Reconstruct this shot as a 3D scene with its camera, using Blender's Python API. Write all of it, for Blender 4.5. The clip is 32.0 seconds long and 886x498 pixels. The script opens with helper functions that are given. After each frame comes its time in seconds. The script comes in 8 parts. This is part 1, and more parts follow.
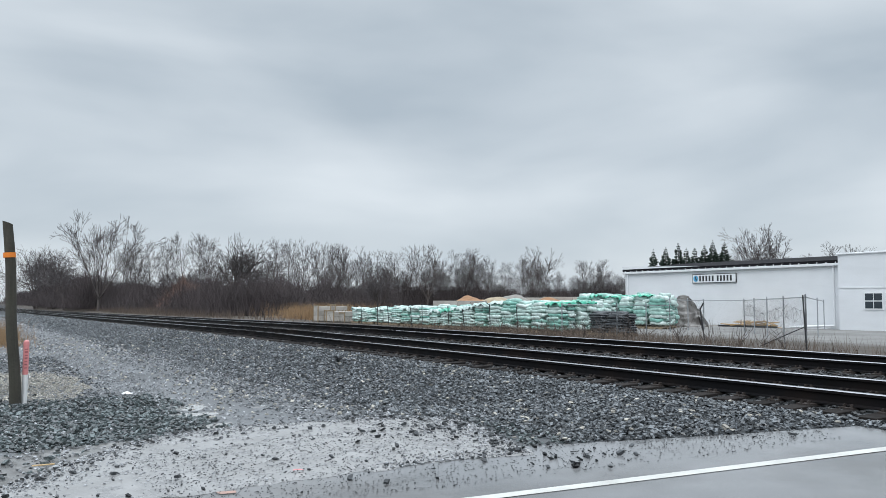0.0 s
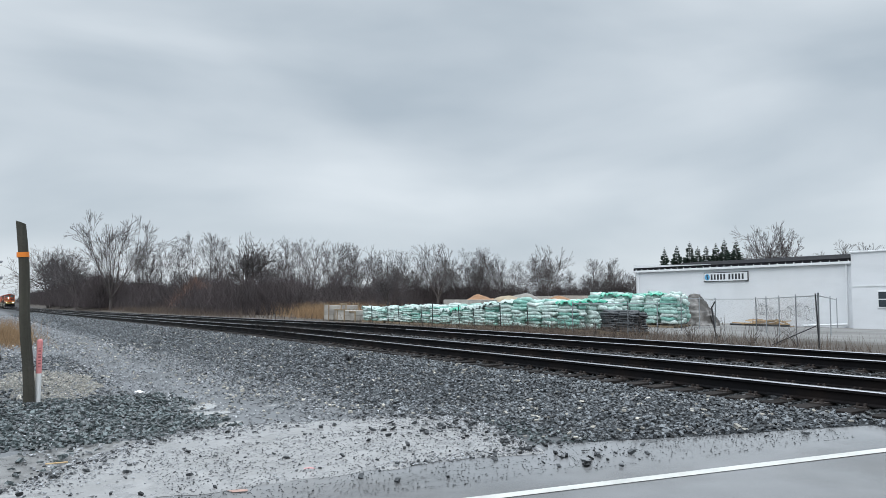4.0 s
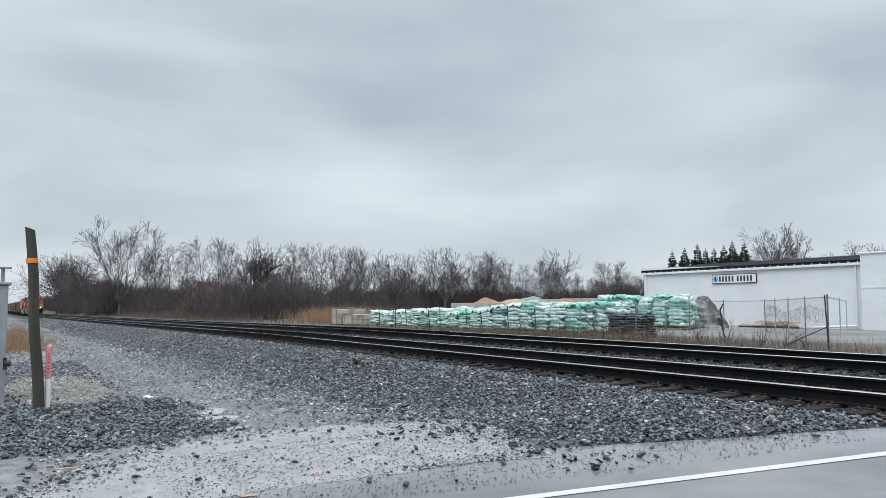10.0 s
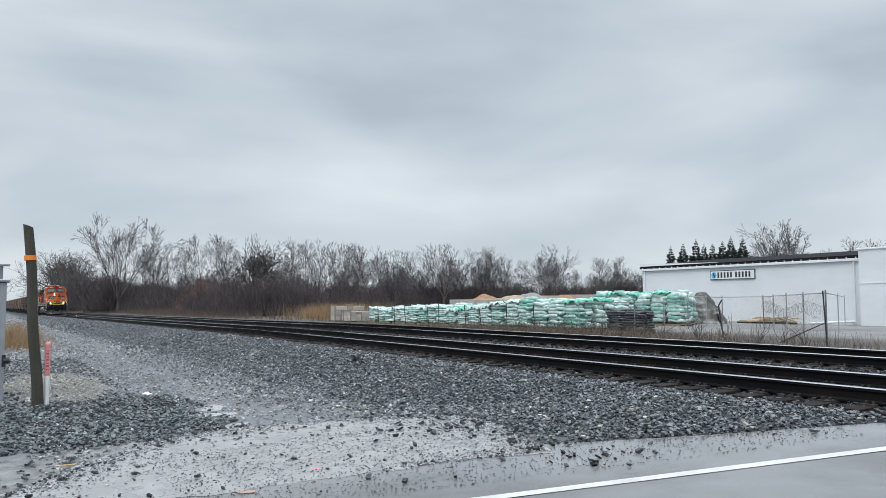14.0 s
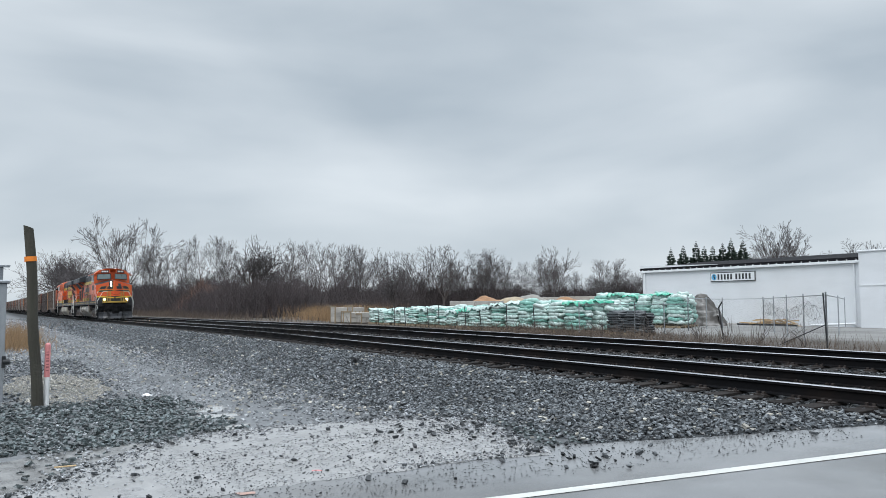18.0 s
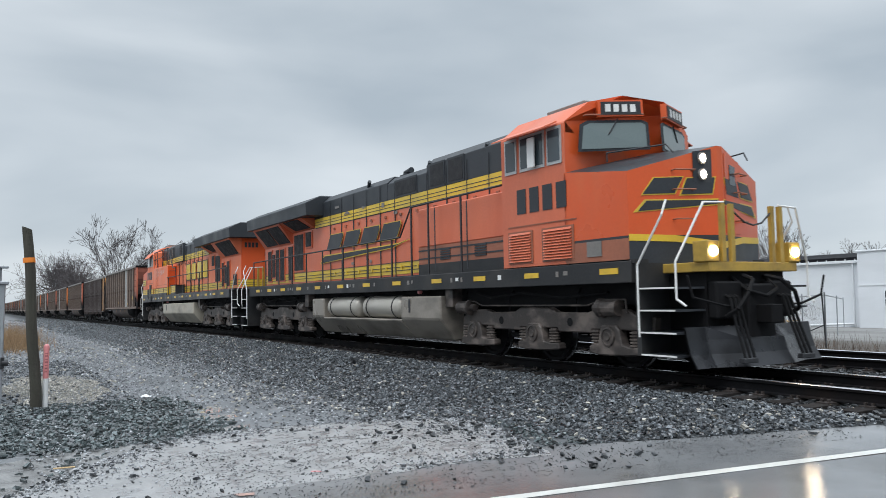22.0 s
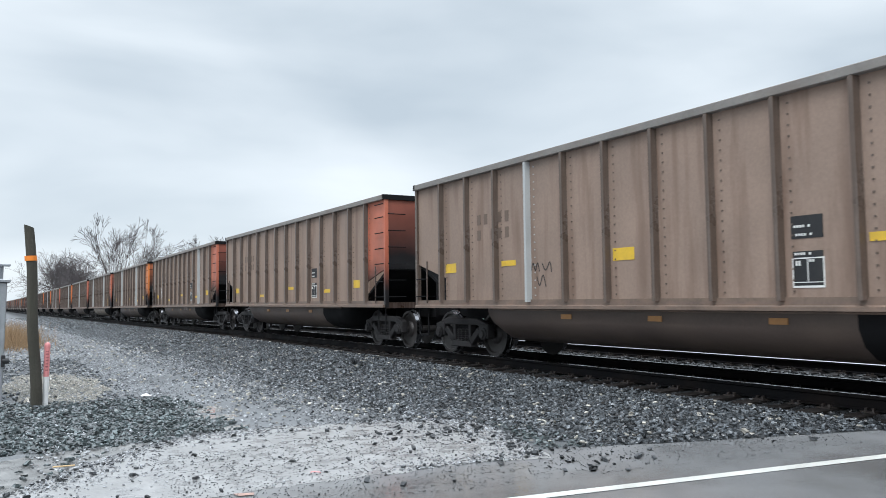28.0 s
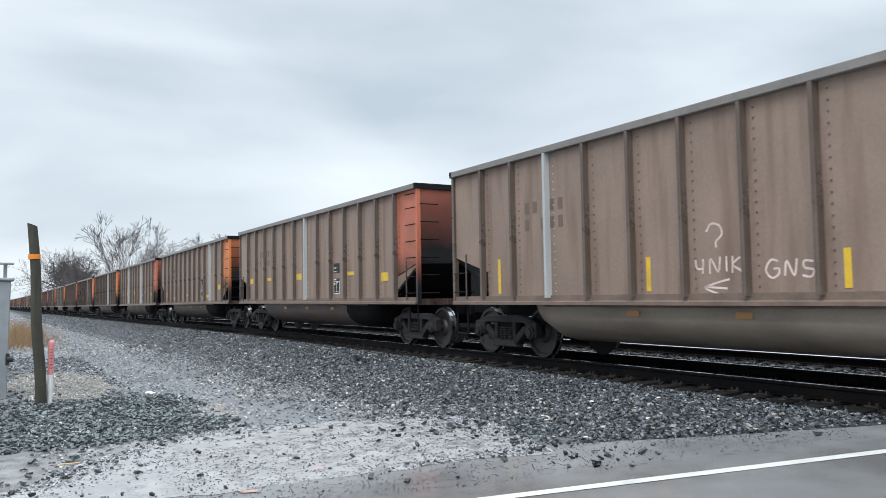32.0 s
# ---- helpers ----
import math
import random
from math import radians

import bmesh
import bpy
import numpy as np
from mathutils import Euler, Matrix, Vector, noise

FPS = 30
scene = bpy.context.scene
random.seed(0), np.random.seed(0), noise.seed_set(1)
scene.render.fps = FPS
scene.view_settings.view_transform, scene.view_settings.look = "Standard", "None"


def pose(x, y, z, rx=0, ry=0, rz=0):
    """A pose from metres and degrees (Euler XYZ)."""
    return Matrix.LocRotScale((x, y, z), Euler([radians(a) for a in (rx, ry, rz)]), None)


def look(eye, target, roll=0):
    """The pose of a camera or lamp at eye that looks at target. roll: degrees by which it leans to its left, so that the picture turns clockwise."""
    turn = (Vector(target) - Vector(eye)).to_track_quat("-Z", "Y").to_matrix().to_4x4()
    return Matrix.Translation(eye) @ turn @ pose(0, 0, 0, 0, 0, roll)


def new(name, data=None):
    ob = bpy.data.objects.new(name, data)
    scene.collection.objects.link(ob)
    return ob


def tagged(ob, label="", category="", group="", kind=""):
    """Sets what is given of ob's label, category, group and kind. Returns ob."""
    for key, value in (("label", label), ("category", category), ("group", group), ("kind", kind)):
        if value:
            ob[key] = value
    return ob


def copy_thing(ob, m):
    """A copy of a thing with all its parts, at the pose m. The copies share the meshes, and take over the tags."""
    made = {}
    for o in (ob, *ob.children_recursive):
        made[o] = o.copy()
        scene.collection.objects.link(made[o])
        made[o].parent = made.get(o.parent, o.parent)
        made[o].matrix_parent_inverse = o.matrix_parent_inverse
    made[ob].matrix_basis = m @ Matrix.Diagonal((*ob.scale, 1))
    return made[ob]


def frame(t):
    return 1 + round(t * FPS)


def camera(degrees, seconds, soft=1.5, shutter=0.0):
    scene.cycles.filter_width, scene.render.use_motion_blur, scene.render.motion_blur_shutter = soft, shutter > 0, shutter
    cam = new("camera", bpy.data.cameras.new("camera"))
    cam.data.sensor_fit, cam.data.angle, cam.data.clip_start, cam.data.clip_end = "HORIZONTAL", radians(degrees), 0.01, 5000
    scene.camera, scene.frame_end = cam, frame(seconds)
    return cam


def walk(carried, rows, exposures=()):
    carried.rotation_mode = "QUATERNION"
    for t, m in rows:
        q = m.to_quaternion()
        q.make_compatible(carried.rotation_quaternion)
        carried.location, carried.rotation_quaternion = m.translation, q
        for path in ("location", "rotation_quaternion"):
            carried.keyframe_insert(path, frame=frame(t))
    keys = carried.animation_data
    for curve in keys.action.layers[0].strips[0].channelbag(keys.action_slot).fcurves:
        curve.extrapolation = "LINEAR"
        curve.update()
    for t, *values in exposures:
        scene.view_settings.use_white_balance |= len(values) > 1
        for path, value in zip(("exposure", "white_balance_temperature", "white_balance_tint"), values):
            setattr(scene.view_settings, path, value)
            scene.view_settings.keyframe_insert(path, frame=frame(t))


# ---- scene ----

# ---- camera ----
EYE = (0.0, 0.0, 1.034)
PATH = [  # seconds, tilt, lean, heading in degrees
    (0, 94.051, -0.317, 58.398), (0.5, 94.030, -0.261, 58.417), (1, 93.996, -0.203, 58.470), (1.5, 93.966, -0.176, 58.572),
    (2, 93.939, -0.168, 58.708), (2.5, 93.920, -0.177, 58.849), (3, 93.921, -0.200, 58.979), (3.5, 93.931, -0.221, 59.057),
    (5.5, 94.107, -0.362, 59.499), (6, 94.138, -0.359, 59.531), (6.5, 94.184, -0.323, 59.572), (7, 94.228, -0.232, 59.607),
    (7.5, 94.250, -0.131, 59.634), (8, 94.241, -0.063, 59.647), (8.5, 94.221, -0.018, 59.649), (9, 94.212, -0.000, 59.658),
    (9.5, 94.215, 0.012, 59.683), (10, 94.224, 0.044, 59.711), (10.5, 94.232, 0.068, 59.738), (11, 94.232, 0.066, 59.754),
    (11.5, 94.216, 0.064, 59.755), (12, 94.184, 0.098, 59.745), (12.5, 94.139, 0.148, 59.727), (13, 94.075, 0.179, 59.698),
    (13.5, 94.007, 0.180, 59.655), (14, 93.965, 0.152, 59.617), (14.5, 93.953, 0.128, 59.601), (16.5, 94.040, 0.058, 59.608),
    (17, 94.046, 0.071, 59.599), (17.5, 94.057, 0.083, 59.604), (18, 94.081, 0.085, 59.624), (18.5, 94.115, 0.059, 59.640),
    (19, 94.140, 0.021, 59.637), (19.5, 94.152, 0.016, 59.616), (20, 94.162, 0.044, 59.598), (20.5, 94.170, 0.078, 59.593),
    (21, 94.165, 0.107, 59.586), (21.5, 94.145, 0.140, 59.568), (22, 94.128, 0.169, 59.547), (22.5, 94.132, 0.159, 59.524),
    (23, 94.165, 0.111, 59.504), (23.5, 94.205, 0.067, 59.487), (24, 94.223, 0.045, 59.466), (24.5, 94.226, 0.018, 59.454),
    (25, 94.222, -0.015, 59.454), (25.5, 94.219, -0.028, 59.455), (27.5, 94.247, -0.318, 59.603), (28, 94.243, -0.310, 59.616),
    (28.5, 94.230, -0.289, 59.634), (29, 94.210, -0.269, 59.657), (29.5, 94.179, -0.269, 59.682), (30, 94.135, -0.254, 59.710),
    (30.5, 94.082, -0.201, 59.744), (31, 94.040, -0.155, 59.781), (31.5, 94.007, -0.109, 59.815), (32, 93.982, -0.060, 59.835),
]
cam = camera(59.44, 32.0, soft=0.5, shutter=0.05)
EXPOSURES = [(0, 0.0), (21.7, 0.0), (22.1, -0.04), (22.8, 0.34), (32, 0.34)]
walk(cam, [(t, pose(*EYE, rx, ry, rz)) for t, rx, ry, rz in PATH], EXPOSURES)

from mathutils.geometry import delaunay_2d_cdt

# ---- light: one overcast sky ----
world = bpy.data.worlds.new("overcast_sky")
scene.world = world
world.use_nodes = True
wn, wl = world.node_tree.nodes, world.node_tree.links
wn.clear()
w_out, w_bg = wn.new("ShaderNodeOutputWorld"), wn.new("ShaderNodeBackground")
w_sky = wn.new("ShaderNodeTexSky")
w_sky.sky_type, w_sky.sun_disc = "NISHITA", False
w_sky.sun_elevation, w_sky.sun_rotation = radians(58), radians(140)
w_coord, w_map = wn.new("ShaderNodeTexCoord"), wn.new("ShaderNodeMapping")
w_map.inputs["Scale"].default_value = (1.1, 1.1, 3.6)
w_map.inputs["Rotation"].default_value = (0.0, 0.12, 0.0)
w_n1, w_ramp = wn.new("ShaderNodeTexNoise"), wn.new("ShaderNodeValToRGB")
w_n1.inputs["Scale"].default_value, w_n1.inputs["Detail"].default_value = 1.9, 5.0
w_n1.inputs["Roughness"].default_value, w_n1.inputs["Distortion"].default_value = 0.42, 0.25
w_ramp.color_ramp.elements[0].position, w_ramp.color_ramp.elements[1].position = 0.32, 0.72
w_ramp.color_ramp.elements[0].color = (0.395, 0.460, 0.520, 1)
w_ramp.color_ramp.elements[1].color = (0.690, 0.745, 0.790, 1)
w_mix, w_tint = wn.new("ShaderNodeMixRGB"), wn.new("ShaderNodeMixRGB")
w_mix.inputs[0].default_value = 0.94
w_tint.blend_type = "MULTIPLY"
w_tint.inputs[0].default_value, w_tint.inputs[2].default_value = 1.0, (0.1, 0.1, 0.1, 1)
wl.new(w_coord.outputs["Generated"], w_map.inputs["Vector"])
wl.new(w_map.outputs[0], w_n1.inputs["Vector"])
wl.new(w_n1.outputs["Fac"], w_ramp.inputs[0])
wl.new(w_sky.outputs[0], w_tint.inputs[1])
wl.new(w_tint.outputs[0], w_mix.inputs[1])
wl.new(w_ramp.outputs[0], w_mix.inputs[2])
w_sep, w_rise, w_gain = wn.new("ShaderNodeSeparateXYZ"), wn.new("ShaderNodeMapRange"), wn.new("ShaderNodeMixRGB")
w_rise.interpolation_type = "SMOOTHSTEP"  # an overcast sky is brightest overhead
w_rise.inputs[1].default_value, w_rise.inputs[2].default_value = 0.40, 0.95
w_rise.inputs[3].default_value, w_rise.inputs[4].default_value = 1.15, 3.7
w_gain.blend_type = "MULTIPLY"
w_gain.inputs[0].default_value = 1.0
wl.new(w_coord.outputs["Generated"], w_sep.inputs[0])
wl.new(w_sep.outputs[2], w_rise.inputs[0])
wl.new(w_mix.outputs[0], w_gain.inputs[1])
wl.new(w_rise.outputs[0], w_gain.inputs[2])
wl.new(w_gain.outputs[0], w_bg.inputs["Color"])
w_bg.inputs["Strength"].default_value = 1.0
wl.new(w_bg.outputs[0], w_out.inputs["Surface"])

sun = new("sun", bpy.data.lights.new("sun", "SUN"))
sun.data.energy, sun.data.angle, sun.data.color = 1.8, radians(40), (0.98, 0.99, 1.0)
sun.matrix_world = look((35, -45, 90), (0, 0, 0))

# ---- materials ----


def mat(name, color, rough=0.7, vary=0.25, scale=3.0, bump=0.2, fine=40.0, metal=0.0, stain=None, stain_amount=0.5,
        stain_scale=(1, 1, 1), per_object=0.0, per_island=0.0, spec=0.5, low=0.0, depth=0.02):
    """Two scales of variation, grain relief and, where asked for, stains of a second colour."""
    m = bpy.data.materials.new(name)
    m.use_nodes = True
    n, l = m.node_tree.nodes, m.node_tree.links
    b = n["Principled BSDF"]
    tc = n.new("ShaderNodeTexCoord")
    big, small = n.new("ShaderNodeTexNoise"), n.new("ShaderNodeTexNoise")
    big.inputs["Scale"].default_value, big.inputs["Detail"].default_value = scale, 4
    small.inputs["Scale"].default_value, small.inputs["Detail"].default_value = fine, 3
    l.new(tc.outputs["Object"], big.inputs["Vector"])
    l.new(tc.outputs["Object"], small.inputs["Vector"])
    add = n.new("ShaderNodeMath")
    add.operation = "MULTIPLY_ADD"
    l.new(small.outputs["Fac"], add.inputs[0])
    add.inputs[1].default_value = 0.5
    l.new(big.outputs["Fac"], add.inputs[2])
    rng = n.new("ShaderNodeMapRange")
    rng.inputs[1].default_value, rng.inputs[2].default_value = 0.45, 1.05
    rng.inputs[3].default_value, rng.inputs[4].default_value = 1 - vary, 1 + vary
    l.new(add.outputs[0], rng.inputs[0])
    value = rng.outputs[0]
    for amount, node, socket in ((per_object, "ShaderNodeObjectInfo", "Random"), (per_island, "ShaderNodeNewGeometry", "Random Per Island")):
        if amount:
            info, r2, mul = n.new(node), n.new("ShaderNodeMapRange"), n.new("ShaderNodeMath")
            r2.inputs[3].default_value, r2.inputs[4].default_value = 1 - amount, 1 + amount
            mul.operation = "MULTIPLY"
            l.new(info.outputs[socket], r2.inputs[0])
            l.new(r2.outputs[0], mul.inputs[0])
            l.new(value, mul.inputs[1])
            value = mul.outputs[0]
    base = n.new("ShaderNodeMixRGB")
    base.blend_type = "MULTIPLY"
    base.inputs[0].default_value = 1
    base.inputs[1].default_value = (*color, 1)
    l.new(value, base.inputs[2])
    out = base.outputs[0]
    if stain:
        mp, sn, sr, sm = n.new("ShaderNodeMapping"), n.new("ShaderNodeTexNoise"), n.new("ShaderNodeMapRange"), n.new("ShaderNodeMixRGB")
        mp.inputs["Scale"].default_value = stain_scale
        sn.inputs["Scale"].default_value, sn.inputs["Detail"].default_value = 1.0, 6
        sr.inputs[1].default_value, sr.inputs[2].default_value = 0.48, 0.68
        sr.inputs[4].default_value = stain_amount
        l.new(tc.outputs["Object"], mp.inputs[0])
        l.new(mp.outputs[0], sn.inputs["Vector"])
        l.new(sn.outputs["Fac"], sr.inputs[0])
        l.new(sr.outputs[0], sm.inputs[0])
        l.new(out, sm.inputs[1])
        sm.inputs[2].default_value = (*stain, 1)
        out = sm.outputs[0]
    l.new(out, b.inputs["Base Color"])
    rr = n.new("ShaderNodeMapRange")
    rr.inputs[1].default_value, rr.inputs[2].default_value = 0.35, 0.65
    rr.inputs[3].default_value, rr.inputs[4].default_value = max(0.03, rough - 0.12 - low), min(1, rough + 0.1)
    l.new(big.outputs["Fac"], rr.inputs[0])
    l.new(rr.outputs[0], b.inputs["Roughness"])
    b.inputs["Metallic"].default_value = metal
    b.inputs["Specular IOR Level"].default_value = spec
    if bump:
        bp = n.new("ShaderNodeBump")
        bp.inputs["Strength"].default_value, bp.inputs["Distance"].default_value = bump, depth
        l.new(add.outputs[0], bp.inputs["Height"])
        l.new(bp.outputs[0], b.inputs["Normal"])
    return m


def glow(name, color, strength):
    m = bpy.data.materials.new(name)
    m.use_nodes = True
    b = m.node_tree.nodes["Principled BSDF"]
    b.inputs["Base Color"].default_value = (*color, 1)
    b.inputs["Emission Color"].default_value = (*color, 1)
    b.inputs["Emission Strength"].default_value = strength
    return m


M = {}
M["asphalt"] = mat("wet_asphalt", (0.195, 0.198, 0.203), 0.21, 0.30, 0.7, 0.22, 110, stain=(0.085, 0.08, 0.075), stain_amount=0.7, stain_scale=(0.5, 0.5, 0.5), low=0.09, depth=0.004, spec=0.9)
M["apron"] = mat("wet_concrete_apron", (0.275, 0.273, 0.272), 0.42, 0.32, 5.0, 0.7, 40, stain=(0.20, 0.197, 0.193), stain_amount=0.5,
                 stain_scale=(2.5, 2.5, 2.5), low=0.14, depth=0.008)
M["grit"] = mat("wet_grey_grit", (0.185, 0.183, 0.180), 0.5, 0.5, 4.0, 1.0, 60, stain=(0.07, 0.068, 0.066), stain_amount=0.8, stain_scale=(2.2, 3.5, 2), low=0.2, depth=0.012)
M["line"] = mat("white_road_paint", (0.54, 0.54, 0.51), 0.4, 0.12, 4, 0.2, 80, stain=(0.35, 0.34, 0.32), stain_amount=0.35, stain_scale=(3, 3, 3))
M["stone"] = mat("ballast_stone", (0.080, 0.088, 0.096), 0.30, 0.35, 30, 0.4, 90, per_island=0.85, low=0.15, spec=0.8)
M["oily_stone"] = mat("oily_dark_ballast_stone", (0.030, 0.031, 0.033), 0.45, 0.35, 30, 0.4, 90, per_island=0.8, low=0.2)
M["loose_stone"] = mat("loose_dark_stone", (0.036, 0.039, 0.042), 0.5, 0.35, 30, 0.4, 90, per_island=0.7, low=0.15, spec=0.25)
M["russet"] = mat("russet_brush", (0.19, 0.118, 0.092), 0.95, 0.4, 0.5, 0.0, 4)
M["lane_stone"] = mat("lane_gravel_stone", (0.250, 0.258, 0.270), 0.36, 0.35, 30, 0.4, 90, per_island=0.7, low=0.2)
M["dark_stone"] = mat("dark_green_ballast_stone", (0.060, 0.076, 0.078), 0.28, 0.35, 30, 0.4, 90, per_island=0.75, low=0.15, spec=0.8)
M["pale_stone"] = mat("pale_ballast_stone", (0.36, 0.34, 0.30), 0.6, 0.3, 30, 0.4, 90, per_island=0.4)
M["rail"] = mat("dark_wet_rail_steel", (0.007, 0.007, 0.008), 0.7, 0.3, 3, 0.15, 60, stain=(0.022, 0.015, 0.012), stain_amount=0.5, spec=0.08)
M["railtop"] = mat("polished_rail_top", (0.40, 0.40, 0.42), 0.25, 0.1, 3, 0.02, 60, metal=1.0)
M["tie"] = mat("weathered_tie_timber", (0.024, 0.021, 0.020), 0.75, 0.45, 3, 0.35, 50, per_object=0.35, low=0.15, spec=0.1, stain=(0.012, 0.011, 0.011), stain_amount=0.7, stain_scale=(6, 1.5, 6))
M["clip"] = mat("rusty_tie_plate", (0.035, 0.027, 0.024), 0.6, 0.3, 20, 0.3, 60)
M["puddle"] = mat("puddle_water", (0.36, 0.355, 0.345), 0.05, 0.1, 2, 0.01, 20, spec=1.0)
M["pole"] = mat("weathered_pole_timber", (0.050, 0.046, 0.036), 0.85, 0.35, 2, 0.8, 30, stain=(0.028, 0.030, 0.02), stain_scale=(9, 9, 0.5))
M["orange_band"] = mat("orange_band", (0.75, 0.21, 0.02), 0.5, 0.1, 5, 0.05)
M["white_plastic"] = mat("white_plastic", (0.78, 0.78, 0.77), 0.4, 0.05, 5, 0.03)
M["pink_decal"] = mat("faded_pink_decal", (0.72, 0.27, 0.27), 0.5, 0.12, 12, 0.03)
M["faded_ink"] = mat("faded_dark_ink", (0.32, 0.10, 0.11), 0.6, 0.2, 10, 0.02)
M["dark_ink"] = mat("dark_ink", (0.03, 0.03, 0.035), 0.55, 0.1, 10, 0.02)
M["white_wall"] = mat("white_painted_block", (0.68, 0.70, 0.725), 0.7, 0.05, 0.6, 0.15, 14, stain=(0.58, 0.60, 0.62), stain_amount=0.3, stain_scale=(0.4, 0.4, 2.0))
M["roof_dark"] = mat("dark_roof_edge", (0.012, 0.012, 0.014), 0.8, 0.3, 3, 0.3, spec=0.1)
M["white_trim"] = mat("white_trim_metal", (0.72, 0.74, 0.76), 0.45, 0.05, 3, 0.05)
M["mesh_wire"] = mat("weathered_mesh_wire", (0.12, 0.12, 0.125), 0.7, 0.1, 5, 0.0)
M["galv"] = mat("galvanised_steel", (0.36, 0.38, 0.40), 0.45, 0.15, 8, 0.1, metal=0.6)
M["steel_dark"] = mat("dark_painted_steel", (0.020, 0.021, 0.024), 0.5, 0.3, 4, 0.15)
M["bark"] = mat("grey_bark", (0.080, 0.068, 0.064), 0.9, 0.3, 1.5, 0.6, 20, per_object=0.3)
M["twig"] = mat("thin_twig", (0.088, 0.078, 0.080), 0.9, 0.3, 0.6, 0.0, 10, per_object=0.25)
M["weed"] = mat("grey_brown_weed", (0.115, 0.088, 0.070), 0.95, 0.35, 2.0, 0.0, 6)
M["brush"] = mat("brown_brush", (0.060, 0.049, 0.050), 0.95, 0.4, 0.25, 0.0, 4, per_object=0.3)
M["reed"] = mat("dry_reed", (0.27, 0.175, 0.095), 0.9, 0.4, 0.6, 0.0, 6)
M["needles"] = mat("dark_spruce_needles", (0.040, 0.062, 0.050), 0.9, 0.4, 1.5, 0.0, 8, per_object=0.2)
M["bag_dark"] = mat("dark_wrapped_bags", (0.035, 0.04, 0.045), 0.35, 0.3, 2, 0.4, 12)


def bag_material():
    """Stacked bags seen through film: each one between teal, mint and white."""
    m = mat("film_wrapped_bag", (1, 1, 1), 0.33, 0.22, 2.5, 0.35, 16, low=0.1)
    n, l = m.node_tree.nodes, m.node_tree.links
    b = n["Principled BSDF"]
    grain = b.inputs["Base Color"].links[0].from_socket
    geo, info, add, ramp, mul = (n.new("ShaderNode" + k) for k in ("NewGeometry", "ObjectInfo", "Math", "ValToRGB", "MixRGB"))
    add.operation = "MULTIPLY_ADD"
    l.new(info.outputs["Random"], add.inputs[0])
    add.inputs[1].default_value = 0.6
    half = n.new("ShaderNodeMath")
    half.operation = "MULTIPLY"
    half.inputs[1].default_value = 0.4
    l.new(geo.outputs["Random Per Island"], half.inputs[0])
    l.new(half.outputs[0], add.inputs[2])
    e = ramp.color_ramp.elements
    e[0].position, e[0].color = 0.0, (0.045, 0.24, 0.19, 1)
    e[1].position, e[1].color = 1.0, (0.62, 0.69, 0.67, 1)
    x = e.new(0.25)
    x.color = (0.18, 0.40, 0.34, 1)
    x = e.new(0.5)
    x.color = (0.40, 0.54, 0.50, 1)
    l.new(add.outputs[0], ramp.inputs[0])
    mul.blend_type = "MULTIPLY"
    mul.inputs[0].default_value = 1
    l.new(ramp.outputs[0], mul.inputs[1])
    l.new(grain, mul.inputs[2])
    l.new(mul.outputs[0], b.inputs["Base Color"])
    return m


M["bags"] = bag_material()
M["film_green"] = mat("green_film", (0.06, 0.40, 0.27), 0.3, 0.3, 2.5, 0.3, 18, stain=(0.45, 0.66, 0.58), stain_amount=0.8, stain_scale=(2.5, 2.5, 3))
M["film_white"] = mat("white_film", (0.50, 0.60, 0.58), 0.3, 0.2, 2.5, 0.3, 18, stain=(0.34, 0.58, 0.50), stain_amount=0.6, stain_scale=(2.5, 2.5, 3))
M["tarp"] = mat("grey_brown_tarp", (0.06, 0.053, 0.047), 0.5, 0.4, 2.5, 0.8, 12, stain=(0.34, 0.33, 0.32), stain_amount=0.8, stain_scale=(1.3, 1.3, 3.5))
M["pallet"] = mat("pallet_timber", (0.26, 0.20, 0.13), 0.8, 0.3, 3, 0.4)
M["lumber"] = mat("fresh_lumber", (0.46, 0.32, 0.17), 0.75, 0.2, 3, 0.2, per_object=0.15)
M["block"] = mat("concrete_block", (0.38, 0.36, 0.33), 0.85, 0.25, 2, 0.4, per_object=0.15)
M["mulch"] = mat("orange_brown_mulch", (0.27, 0.15, 0.08), 0.95, 0.35, 2, 0.8, 15)
M["soil"] = mat("brown_soil_bank", (0.12, 0.092, 0.065), 0.95, 0.35, 2, 0.8, 15)
M["sand"] = mat("tan_gravel_heap", (0.33, 0.27, 0.19), 0.95, 0.25, 2, 0.6, 15)
M["grey_heap"] = mat("grey_gravel_heap", (0.24, 0.23, 0.21), 0.95, 0.25, 2, 0.6, 15)


